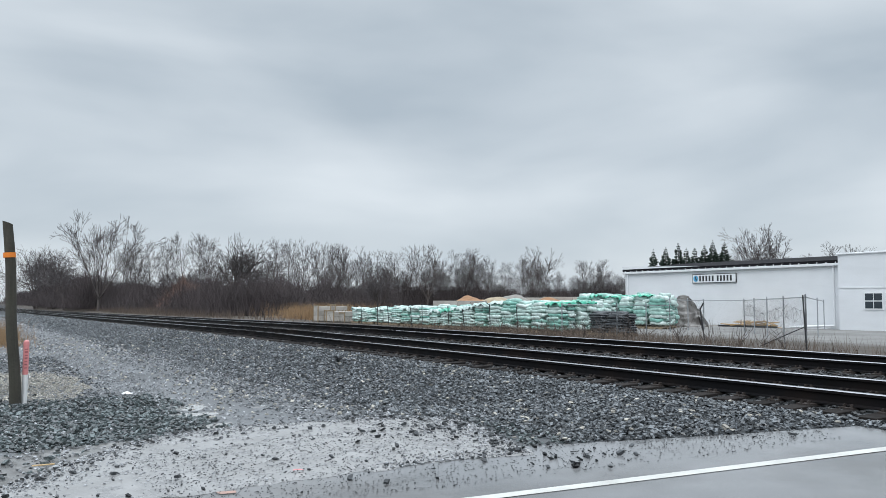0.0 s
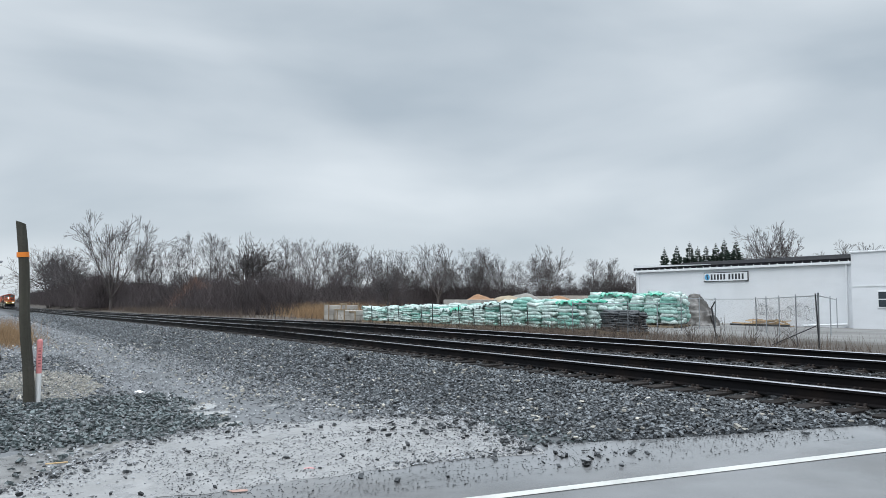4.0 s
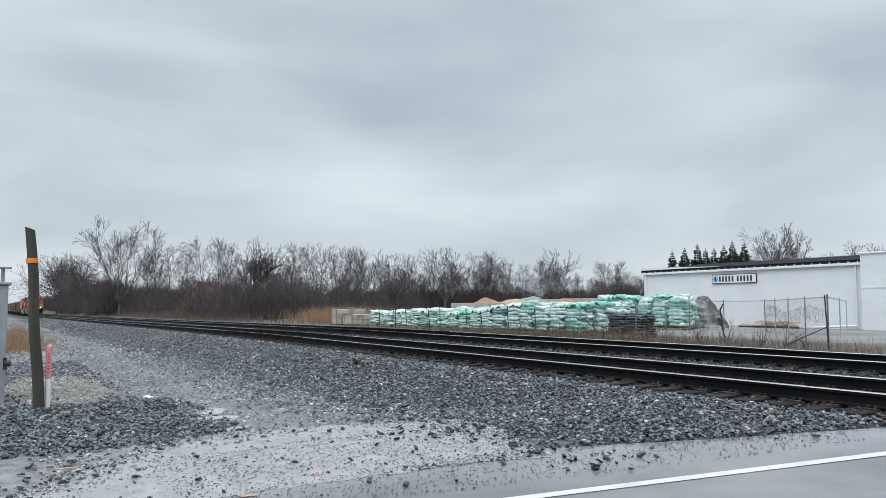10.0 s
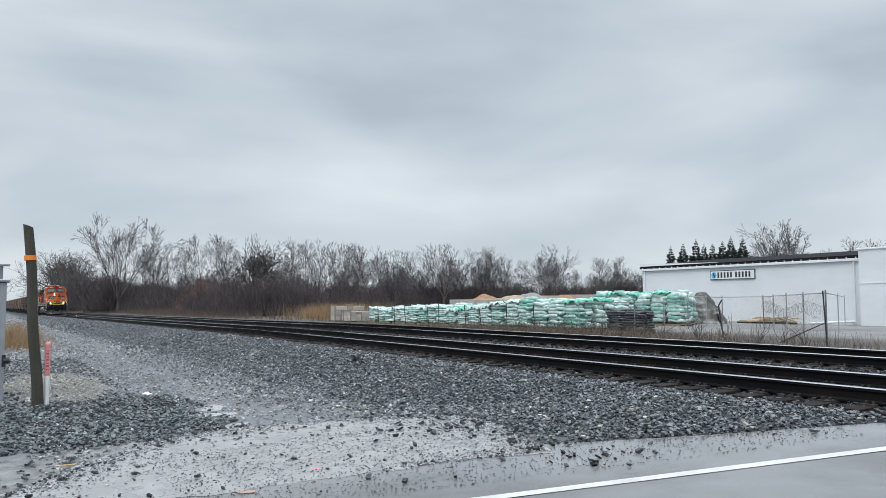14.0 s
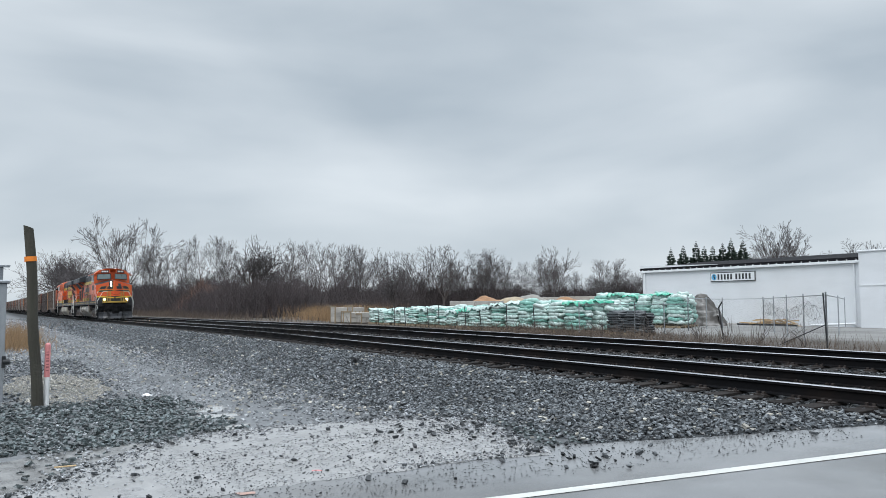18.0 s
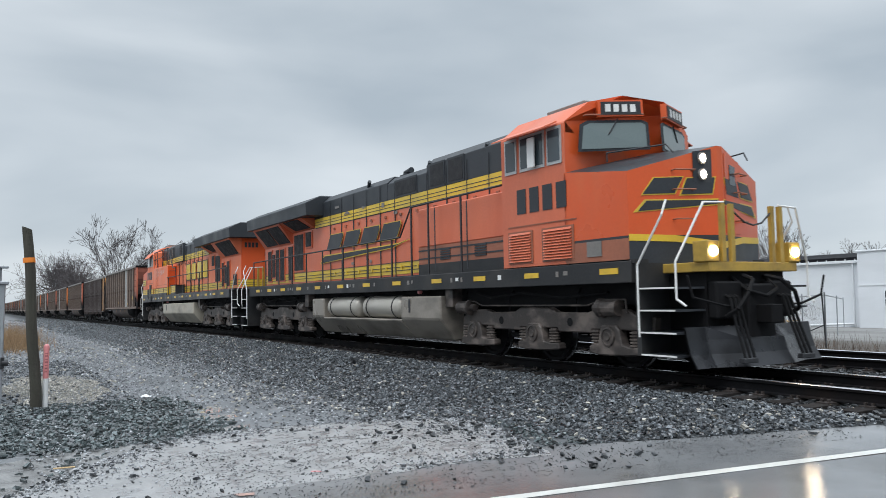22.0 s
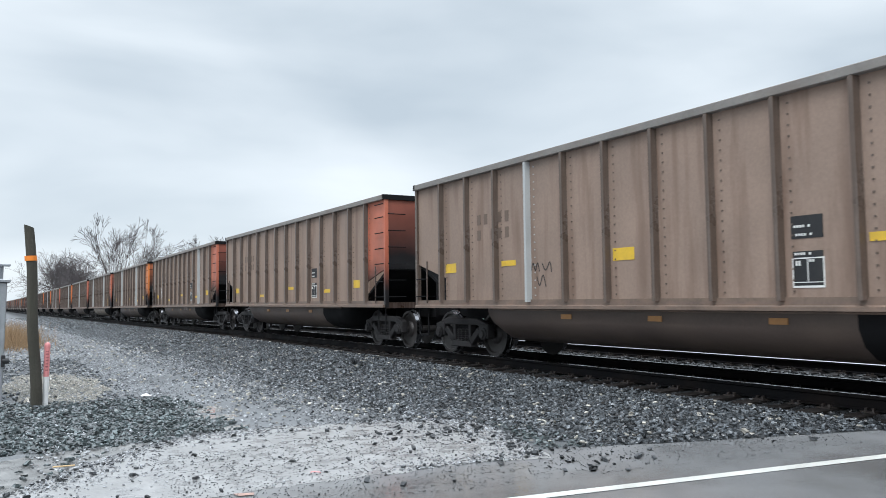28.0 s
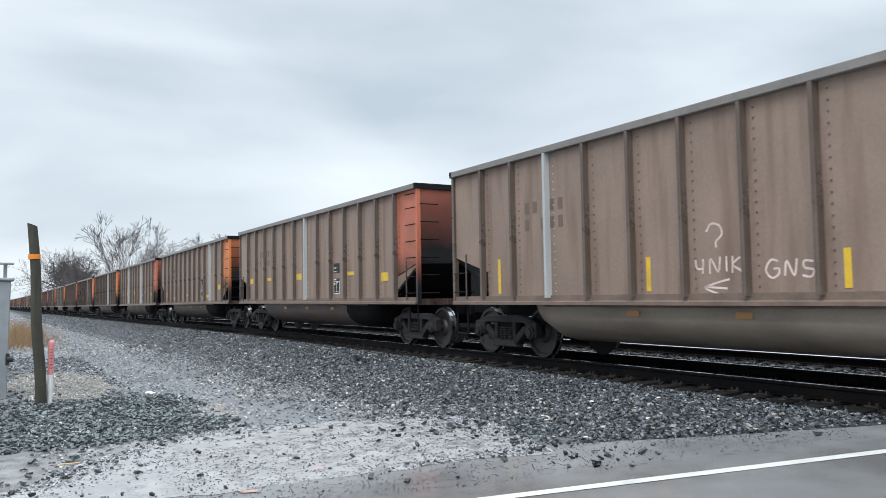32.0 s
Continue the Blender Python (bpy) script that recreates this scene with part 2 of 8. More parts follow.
def ground_material():
    """Gravel lane by the track, a darkened ballast bed, brown scrub past it where the soil changes."""
    m = mat("gravel_and_soil", (0.135, 0.141, 0.147), 0.85, 0.45, 0.5, 0.9, 22, low=0.1, depth=0.03, spec=0.3)
    n, l = m.node_tree.nodes, m.node_tree.links
    b = n["Principled BSDF"]
    grain = b.inputs["Base Color"].links[0].from_socket
    geo, sep = n.new("ShaderNodeNewGeometry"), n.new("ShaderNodeSeparateXYZ")
    l.new(geo.outputs["Position"], sep.inputs[0])
    wob = n.new("ShaderNodeTexNoise")
    wob.inputs["Scale"].default_value, wob.inputs["Detail"].default_value = 0.15, 4
    l.new(geo.outputs["Position"], wob.inputs["Vector"])

    def edge(axis, a, z, wobble):
        w, r = n.new("ShaderNodeMath"), n.new("ShaderNodeMapRange")
        w.operation = "MULTIPLY_ADD"
        l.new(wob.outputs["Fac"], w.inputs[0])
        w.inputs[1].default_value = wobble
        l.new(sep.outputs[axis], w.inputs[2])
        r.inputs[1].default_value, r.inputs[2].default_value = a, z
        l.new(w.outputs[0], r.inputs[0])
        return r.outputs[0]

    def blend(fac, a, color):
        x = n.new("ShaderNodeMixRGB")
        l.new(fac, x.inputs[0])
        l.new(a, x.inputs[1])
        tone = n.new("ShaderNodeMixRGB")
        tone.blend_type = "MULTIPLY"
        tone.inputs[0].default_value = 1
        tone.inputs[1].default_value = (*color, 1)
        vr = n.new("ShaderNodeMapRange")
        vr.inputs[3].default_value, vr.inputs[4].default_value = 0.5, 1.5
        l.new(wob.outputs["Fac"], vr.inputs[0])
        l.new(vr.outputs[0], tone.inputs[2])
        l.new(tone.outputs[0], x.inputs[2])
        return x.outputs[0]

    # ballast bed coloured dark: the shade in the gaps between stones
    c = blend(edge(1, 5.2, 6.6, 0.9), grain, (0.036, 0.039, 0.042))
    c = blend(edge(1, 19, 21.5, 3), c, (0.075, 0.064, 0.055))
    c = blend(edge(1, 29, 32, 3), c, (0.185, 0.182, 0.176))
    c = blend(edge(1, 62, 70, 8), c, (0.15, 0.12, 0.085))
    l.new(c, b.inputs["Base Color"])
    return m


M["ground"] = ground_material()

# ---- building blocks ----


class Geo:
    """Vertices and faces of one mesh."""

    def __init__(self):
        self.v, self.f = [], []

    def add(self, pts, faces):
        o = len(self.v)
        self.v.extend(tuple(p) for p in pts)
        self.f.extend(tuple(i + o for i in f) for f in faces)
        return self

    def box(self, x0, x1, y0, y1, z0, z1, m=None):
        pts = [Vector((x, y, z)) for z in (z0, z1) for y in (y0, y1) for x in (x0, x1)]
        if m:
            pts = [m @ p for p in pts]
        return self.add(pts, [(0, 2, 3, 1), (4, 5, 7, 6), (0, 1, 5, 4), (2, 6, 7, 3), (0, 4, 6, 2), (1, 3, 7, 5)])

    def prism(self, poly, a, b, axis="y"):
        """A polygon of two coordinates drawn out along an axis, from a to b."""
        put = {"y": lambda p, t: (p[0], t, p[1]), "x": lambda p, t: (t, p[0], p[1]), "z": lambda p, t: (p[0], p[1], t)}[axis]
        n = len(poly)
        pts = [put(p, a) for p in poly] + [put(p, b) for p in poly]
        return self.add(pts, [tuple(range(n))[::-1], tuple(range(n, 2 * n))] + [(i, (i + 1) % n, n + (i + 1) % n, n + i) for i in range(n)])

    def rod(self, p0, p1, r0, r1=None, n=8, cap=True):
        p0, p1 = Vector(p0), Vector(p1)
        r1 = r0 if r1 is None else r1
        d = p1 - p0
        if d.length < 1e-6:
            return self
        q = d.to_track_quat("Z", "Y")
        ring = [(math.cos(2 * math.pi * i / n), math.sin(2 * math.pi * i / n)) for i in range(n)]
        pts = [p0 + q @ Vector((c * r0, s * r0, 0)) for c, s in ring] + [p1 + q @ Vector((c * r1, s * r1, 0)) for c, s in ring]
        faces = [(i, (i + 1) % n, n + (i + 1) % n, n + i) for i in range(n)]
        if cap:
            faces += [tuple(range(n))[::-1], tuple(range(n, 2 * n))]
        return self.add(pts, faces)

    def tube(self, path, r, n=6):
        for a, b in zip(path, path[1:]):
            self.rod(a, b, r, r, n)
        return self

    def turned(self, rings, centre, axis="y", n=20):
        """A turned body: rings of (offset along the axis, radius)."""
        o = Vector(centre)
        put = {"y": lambda t, a, b: (a, t, b), "x": lambda t, a, b: (t, a, b), "z": lambda t, a, b: (a, b, t)}[axis]
        pts, faces, k = [], [], len(rings)
        for t, r in rings:
            pts += [o + Vector(put(t, r * math.cos(2 * math.pi * i / n), r * math.sin(2 * math.pi * i / n))) for i in range(n)]
        for j in range(k - 1):
            faces += [(j * n + i, j * n + (i + 1) % n, (j + 1) * n + (i + 1) % n, (j + 1) * n + i) for i in range(n)]
        faces += [tuple(range(n))[::-1], tuple(range((k - 1) * n, k * n))]
        return self.add(pts, faces)

    def grid(self, rows):
        """Rows of points, joined into a sheet."""
        k = len(rows[0])
        pts = [p for r in rows for p in r]
        return self.add(pts, [(j * k + i, j * k + i + 1, (j + 1) * k + i + 1, (j + 1) * k + i) for j in range(len(rows) - 1) for i in range(k - 1)])

    def mesh(self, name, material, smooth=False, bevel=0.0):
        me = bpy.data.meshes.new(name)
        me.from_pydata([tuple(p) for p in self.v], [], self.f)
        if bevel or not smooth:
            bm = bmesh.new()
            bm.from_mesh(me)
            bmesh.ops.recalc_face_normals(bm, faces=bm.faces)
            if bevel:
                sharp = [e for e in bm.edges if len(e.link_faces) == 2 and e.calc_face_angle(0) > 0.5]
                bmesh.ops.bevel(bm, geom=sharp, offset=bevel, segments=1, affect="EDGES", clamp_overlap=True)
            bm.to_mesh(me)
            bm.free()
        if smooth:
            me.shade_smooth()
        for m in material if isinstance(material, (list, tuple)) else [material]:
            me.materials.append(m)
        return me


def part(name, geo, material, parent, label="", smooth=False, bevel=0.0):
    """One mesh object under a thing or a part."""
    me = geo if isinstance(geo, bpy.types.Mesh) else geo.mesh(name, material, smooth, bevel)
    ob = new(name, me)
    ob.parent = parent
    if label:
        ob["label"] = label
    return ob


def thing(name, label, category, group="", kind="", at=None, geo=None, material=None, smooth=False, bevel=0.0):
    """A top-level thing: an empty at its base, or one mesh."""
    ob = new(name, geo.mesh(name, material, smooth, bevel) if geo else None)
    if at is not None:
        ob.matrix_world = at
    return tagged(ob, label, category, group, kind)


# ---- lie of the land ----
D1, D2, BEND, BEND_X = 9.96, 14.16, 3.3e-5, -25.0
PROFILE = [(-99, -9), (-6.2, -0.75), (-4.0, -0.56), (-2.0, -0.26), (-1.45, -0.25), (-1.2, -0.26), (-0.7, -0.21), (5.9, -0.12), (6.4, -0.14), (9.0, -0.5), (12, -0.42), (9999, -0.42)]


def track_y(x):
    """The near track's middle; it bends very gently towards the lane."""
    return D1 - (0.5 * BEND * (x - BEND_X) ** 2 if x < BEND_X else 0)


def track_slope(x):
    return -BEND * (x - BEND_X) if x < BEND_X else 0.0


def ease(a, b, x):
    t = min(1.0, max(0.0, (x - a) / (b - a)))
    return t * t * (3 - 2 * t)


def dip(x):
    """The line falls gently away beyond the crossing."""
    v = max(0.0, -28.0 - x)
    return -0.0075 * v * v / (v + 6.0) / (1 + 0.0015 * v)


def ground_z(x, y):
    u = y - track_y(x)
    return flat_ground_z(x, y, u) + dip(x) * (1 - ease(8.0, 15.0, u))


def flat_ground_z(x, y, u):
    g = -0.62 + 0.075 * max(0.0, min(y, 8.1) - 2.5) * ease(-12, -7, x) - 0.35 * max(0.0, y - 8.15)
    for (a, za), (b, zb) in zip(PROFILE, PROFILE[1:]):
        if u <= b:
            return max(g, za + (zb - za) * (u - a) / (b - a))
    return -0.42


def build_ground():
    xs = [-4000, -2500, -1500, -1000, -700, -500, -400, -320, -260] + [-220 + 4 * i for i in range(45)] + [-40 + 0.5 * i for i in range(70)] \
        + [-5 + 0.25 * i for i in range(32)] + [3, 4, 5, 7, 10, 15, 25, 60, 200, 600, 1500, 4000]
    ys = [-4000, -1500, -600, -200, -80, -40, -20, -10, -6, -3, -1] + [0.25 * i for i in range(84)] + [21, 22, 23.5, 25, 27, 30, 35, 40, 50, 60, 80, 110, 150, 220, 350, 600, 1200, 2500, 4000]
    rows = []
    for y in ys:
        row = []
        for x in xs:
            yy = y
            if -1 <= y <= 25 and x < BEND_X:
                yy = y + (track_y(x) - D1) * ease(-1, 6, y) * (1 - ease(20, 60, y) * 0)
            z = ground_z(x, yy)
            if -60 < x < -12 and -2 < yy < 25:
                z -= 0.03 * abs(noise.noise((x * 0.9, yy * 0.9, 0))) + 0.012 * abs(noise.noise((x * 4, yy * 4, 3)))
            row.append((x, yy, z))
        rows.append(row)
    g = Geo().grid(rows)
    thing("ground", "wet grey gravel ground with brown scrub beyond the tracks", "ground", kind="structure", geo=g, material=M["ground"], smooth=True)


def sheet(poly, lift, step=0.3, ragged=0.05):
    """A sheet that lies on the ground inside a ragged polygon."""
    edge = []
    for (x0, y0), (x1, y1) in zip(poly, poly[1:] + poly[:1]):
        n = max(1, min(60, int(math.hypot(x1 - x0, y1 - y0) / 0.12)))
        for i in range(n):
            x, y = x0 + (x1 - x0) * i / n, y0 + (y1 - y0) * i / n
            edge.append(Vector((x + ragged * noise.noise((x * 3, y * 3, 5)), y + ragged * noise.noise((x * 3, y * 3, 9)))))
    inner = []
    x = min(p.x for p in edge) + step / 2
    while x < max(p.x for p in edge):
        y = max(-12.0, min(p.y for p in edge)) + step / 2
        while y < max(p.y for p in edge):
            inner.append(Vector((x, y)))
            y += step
        x += step
    n = len(edge)
    verts, _, faces, *_ = delaunay_2d_cdt(edge + inner, [(i, (i + 1) % n) for i in range(n)], [list(range(n))], 1, 0.0001)
    g = Geo()
    g.v = [(p.x, p.y, ground_z(p.x, p.y) + lift) for p in verts]
    g.f = [tuple(f) for f in faces]
    return g


build_ground()

# ---- road, apron, puddles ----
ROAD = [(-7.0, -40.0), (-7.2, 1.4), (-7.3, 2.5), (-6.95, 3.8), (-6.5, 5.0), (-5.6, 6.4), (-4.7, 7.95), (6.0, 8.0), (4.0, -40.0)]
APRON = [(-7.1, -6.0), (-7.6, -1.0), (-7.9, 0.25), (-8.5, 0.65), (-9.6, 1.5), (-10.3, 2.4), (-10.3, 3.5), (-9.9, 4.6), (-9.5, 5.3), (-8.6, 5.5), (-7.3, 5.2),
         (-6.2, 4.85), (-6.6, 3.8), (-6.95, 2.5), (-6.9, 1.4), (-6.8, -6.0)]


PUDDLES = [(-12.55, 3.10, 0.50, 0.24, 2.6), (-11.75, 2.98, 0.42, 0.26, 1.7), (-10.58, 2.93, 0.32, 0.14, 2.1), (-12.2, 4.10, 0.22, 0.07, 1.9)]


GRIT = [(-6.9, -6.0), (-7.5, -1.0), (-7.9, 0.25), (-8.5, 0.70), (-9.2, 1.2), (-9.6, 1.7), (-9.9, 1.8), (-9.85, 0.95), (-9.65, 0.45), (-9.4, 0.0), (-9.2, -1.0), (-8.6, -6.0)]


def build_road():
    thing("road", "wet dark asphalt road with loose grit", "road", kind="structure", geo=sheet(ROAD, 0.004, 0.3, 0.03), material=M["asphalt"], smooth=True)
    thing("pavement", "pale worn concrete apron beside the road", "pavement", kind="structure", geo=sheet(APRON, 0.0065, 0.25, 0.14), material=M["apron"], smooth=True)
    thing("grit_strip", "strip of wet grey grit beside the apron", "grit", kind="structure", geo=sheet(GRIT, 0.005, 0.25, 0.16), material=M["grit"], smooth=True)
    d = Vector((1.22, 3.40, 0)).normalized()
    n = Vector((d.y, -d.x, 0)) * 0.060
    rows = []
    for i in range(56):
        p = Vector((-5.27, 3.655, 0)) + d * (-3.6 + i * 0.15)
        rows.append([(q.x, q.y, ground_z(q.x, q.y) + 0.009) for q in (p + n, p - n)])
    thing("road_line", "white painted road edge line", "road marking", kind="structure", geo=Geo().grid(rows), material=M["line"])
    for x, y, a, b, rz in PUDDLES:
        pts = []
        for i in range(56):
            t = 2 * math.pi * i / 56
            r = 1 + 0.5 * noise.noise((math.cos(t) * 1.6 + x, math.sin(t) * 1.6, 1.7)) + 0.3 * noise.noise((math.cos(t) * 5 + x, math.sin(t) * 5, 4.2))
            px, py = a * r * math.cos(t), b * r * math.sin(t)
            qx, qy = x + px * math.cos(rz) - py * math.sin(rz), y + px * math.sin(rz) + py * math.cos(rz)
            pts.append((qx, qy, ground_z(qx, qy) + (-0.004 if qx < -12 else 0.006)))
        g = Geo().add(pts, [tuple(range(56))])
        thing("puddle", "shallow puddle in the gravel", "puddle", kind="structure", geo=g, material=M["puddle"])


build_road()


# ---- the two tracks ----
TILT = 1.15  # degrees by which the outer rails stand higher
RAIL = [(-0.070, -0.178), (0.070, -0.178), (0.070, -0.165), (0.012, -0.148), (0.010, -0.055), (0.036, -0.042), (0.036, -0.010), (0.026, 0.0),
        (-0.026, 0.0), (-0.036, -0.010), (-0.036, -0.042), (-0.010, -0.055), (-0.012, -0.148), (-0.070, -0.165)]


def build_track(name, offset, level):
    t = thing(name, "railway track with dark steel rails on worn timber ties", "railway track", kind="structure")
    xs = [-1320 + 40 * i for i in range(20)] + [-520 + 20 * i for i in range(20)] + [-120 + 5 * i for i in range(20)] + [-20 + 2.5 * i for i in range(9)] + [10, 20, 40, 80, 160, 300]
    cz = math.sin(radians(TILT))
    for side in (-0.755, 0.755):
        g, k = Geo(), len(RAIL)
        for x in xs:
            y = track_y(x) + offset + side
            g.v.extend((x, y + a, level + dip(x) + (side + 0.755) * cz + b) for a, b in RAIL)
        for j in range(len(xs) - 1):
            g.f.extend((j * k + i, j * k + (i + 1) % k, (j + 1) * k + (i + 1) % k, (j + 1) * k + i) for i in range(k))
        me = g.mesh("rail", [M["rail"], M["railtop"]])
        for p in me.polygons:
            p.material_index = 1 if p.center.z - dip(p.center.x) - level - (side + 0.755) * cz > -0.006 else 0
        part("rail", me, None, t)
    rnd = random.Random(5)
    tie_me = Geo().box(-0.115, 0.115, -1.3, 1.3, -0.18, 0).mesh("tie", M["tie"], bevel=0.006)
    plate_me = Geo().box(-0.09, 0.09, -0.17, 0.17, 0, 0.016).box(-0.06, -0.03, -0.125, -0.085, 0, 0.05).box(0.03, 0.06, 0.085, 0.125, 0, 0.05) \
        .box(0.03, 0.06, -0.125, -0.085, 0, 0.05).box(-0.06, -0.03, 0.085, 0.125, 0, 0.05).mesh("tie_plate", M["clip"])
    far = Geo()
    x, i = -330.0, 0
    while x < 30:
        y = track_y(x) + offset
        zt = level + dip(x) + 0.755 * cz - 0.192
        m = pose(x + rnd.uniform(-0.03, 0.03), y + rnd.uniform(-0.06, 0.06), zt + rnd.uniform(-0.012, 0.004), TILT, 0, math.degrees(math.atan(track_slope(x))) + rnd.uniform(-1.2, 1.2))
        if -52 < x < 4:
            ob = part("tie", tie_me, None, t)
            ob.matrix_basis = m
            if -23 < x < -2:
                for s in (-0.755, 0.755):
                    part("tie_plate", plate_me, None, ob).matrix_basis = pose(0, s, 0.001)
        else:
            far.box(-0.115, 0.115, -1.3, 1.3, -0.18, 0, m)
        x += 0.5
    tagged(part("distant_ties", far, M["tie"], t), kind="stuff")


build_track("railway_track_near", 0.0, 0.0)
build_track("railway_track_far", D2 - D1, 0.07)


def stone_field(name, label, spots, material, seed):
    """Loose angular stones in one mesh. spots: arrays of x, y, z, size."""
    r = np.random.RandomState(seed)
    cube = np.array([(x, y, z) for z in (-1, 1) for y in (-1, 1) for x in (-1, 1)], float)
    faces = np.array([(4, 5, 7, 6), (0, 1, 5, 4), (2, 6, 7, 3), (0, 4, 6, 2), (1, 3, 7, 5)])
    n = len(spots)
    v = cube[None] * r.uniform(0.45, 1.0, (n, 8, 3))
    v *= np.stack([r.uniform(0.7, 1.35, n), r.uniform(0.5, 1.0, n), r.uniform(0.25, 0.6, n)], 1)[:, None]
    a, b = r.uniform(0, 6.3, n), r.uniform(-0.6, 0.6, n)
    ca, sa, cb, sb = np.cos(a), np.sin(a), np.cos(b), np.sin(b)
    x, z = v[..., 0] * cb[:, None] - v[..., 2] * sb[:, None], v[..., 0] * sb[:, None] + v[..., 2] * cb[:, None]
    x, y = x * ca[:, None] - v[..., 1] * sa[:, None], x * sa[:, None] + v[..., 1] * ca[:, None]
    v = np.stack([x, y, z], 2) * spots[:, 3][:, None, None] * 0.5 + spots[:, None, :3]
    f = (faces[None] + (np.arange(n) * 8)[:, None, None]).reshape(-1, 4)
    me = bpy.data.meshes.new(name)
    me.from_pydata(v.reshape(-1, 3).tolist(), [], f.tolist())
    me.materials.append(material)
    return tagged(new(name, me), label, "gravel", kind="stuff")


def in_poly(poly, x, y):
    hit = False
    for (x0, y0), (x1, y1) in zip(poly, poly[1:] + poly[:1]):
        if (y0 > y) != (y1 > y) and x < (x1 - x0) * (y - y0) / (y1 - y0) + x0:
            hit = not hit
    return hit


def build_ballast():
    rnd = random.Random(11)
    spots = []
    wet = [(a, b, e, f, math.cos(r), math.sin(r)) for a, b, e, f, r in PUDDLES]

    def strew(n, x0, x1, u0, u1, s0, s1, thin=None, sink=0.2):
        for _ in range(n):
            x, u = rnd.uniform(x0, x1), rnd.uniform(u0, u1)
            y = track_y(x) + u
            if any(((x - a) * c + (y - b) * s) ** 2 / e ** 2 + ((y - b) * c - (x - a) * s) ** 2 / f ** 2 < 1.0 for a, b, e, f, c, s in wet) and rnd.random() < 0.93:
                continue
            if in_poly(ROAD, x, y) or in_poly(APRON, x, y) or (thin and rnd.random() > thin(x, y)):
                continue
            s = rnd.uniform(s0, s1)
            spots.append((x, y, ground_z(x, y) + s * sink + rnd.uniform(-0.018, 0.026), s))

    def bare_patch(x, y):
        """Where pale fine gravel shows beside the pole."""
        return ((x + 17.4) / 3.2) ** 2 + ((y - 1.15) / (0.95 + 0.4 * noise.noise((x, y, 3)))) ** 2 < 1

    def lane(x, y):
        """Two worn wheel tracks along the lane carry fewer stones."""
        u = y - track_y(x)
        if bare_patch(x, y):
            return 0.1
        return 0.2 + 0.8 * abs(math.sin(u * 1.5 + 0.4 * noise.noise((x * 0.3, y * 0.3, 0)))) if u < -4.2 else 1.0

    strew(15000, -15, -2.5, -4.6, -1.35, 0.035, 0.075, sink=0.25)
    strew(9000, -15, -2.5, -4.6, -1.35, 0.025, 0.05)
    strew(7000, -30, -8, -6.4, -4.3, 0.03, 0.065, lambda x, y: min(1.0, max(0.0, (y - track_y(x) + 6.4) / 2.0)))
    strew(13000, -30, -15, -4.8, -1.35, 0.04, 0.08)
    strew(11000, -60, -30, -5.5, -1.35, 0.055, 0.11)
    strew(4500, -26, -13, -12.5, -7.6, 0.04, 0.085, lambda x, y: 0.08 if bare_patch(x, y) else 1.0, sink=0.3)
    strew(6000, -150, -60, -5.5, -1.4, 0.10, 0.2)
    strew(2200, -150, -60, -0.7, 7.0, 0.12, 0.2, sink=0.0)
    stone_field("ballast", "dark wet crushed stone ballast", np.array(spots), M["stone"], 1)
    spots = []
    strew(5000, -25, -3, -0.70, 0.70, 0.05, 0.09, sink=-0.2)
    strew(8000, -25, -3, 0.85, 3.2, 0.05, 0.09, sink=0.0)
    strew(3500, -25, -3, 3.3, 6.2, 0.05, 0.09, sink=0.0)
    strew(6000, -70, -25, -0.70, 6.4, 0.06, 0.11, sink=0.0)
    strew(2500, -25, -3, -1.35, -0.82, 0.05, 0.09, sink=0.0)
    stone_field("track_ballast", "oily dark ballast between the rails", np.array(spots), M["oily_stone"], 12)
    spots = []
    strew(15000, -27, -8, -9.5, -4.3, 0.022, 0.055, lane)
    strew(5000, -27, -8, -4.6, -2.6, 0.025, 0.055, lambda x, y: max(0.0, (-2.6 - y + track_y(x)) / 2.0))
    strew(7000, -60, -27, -10.0, -5.0, 0.04, 0.085, lane)
    strew(6000, -150, -60, -12, -5.5, 0.09, 0.2, lane)
    stone_field("lane_gravel", "finer grey gravel of the trackside lane", np.array(spots), M["lane_stone"], 5)
    spots = []
    strew(900, -8.4, -5.0, -5.3, -4.4, 0.03, 0.06)
    def shoulder(x, y):
        """The coarse stones stop short of the apron; few lie on the grit."""
        if x > -9.75 + 0.35 * noise.noise((x, y * 1.5, 2)):
            return 0.09
        return 1.0 if y < 3.0 + (x + 14) * 0.2 + 0.5 * noise.noise((x * 0.8, y * 0.8, 6)) else 0.15

    strew(9500, -14.6, -7.8, -12.5, -6.9, 0.035, 0.085, shoulder, sink=0.3)
    stone_field("heavy_ballast", "large dark green wet ballast stones", np.array(spots), M["dark_stone"], 4)
    spots = []
    strew(500, -16, -2.5, -7, -1.35, 0.04, 0.08, sink=0.4)
    strew(11000, -21, -13.5, -10.2, -7.6, 0.015, 0.042, lambda x, y: 0.9 if bare_patch(x, y) else 0.06, sink=0.4)
    strew(600, -40, -16, -9.5, -1.35, 0.05, 0.09, sink=0.4)
    stone_field("pale_stones", "scattered pale limestone pieces", np.array(spots), M["pale_stone"], 2)
    spots = []
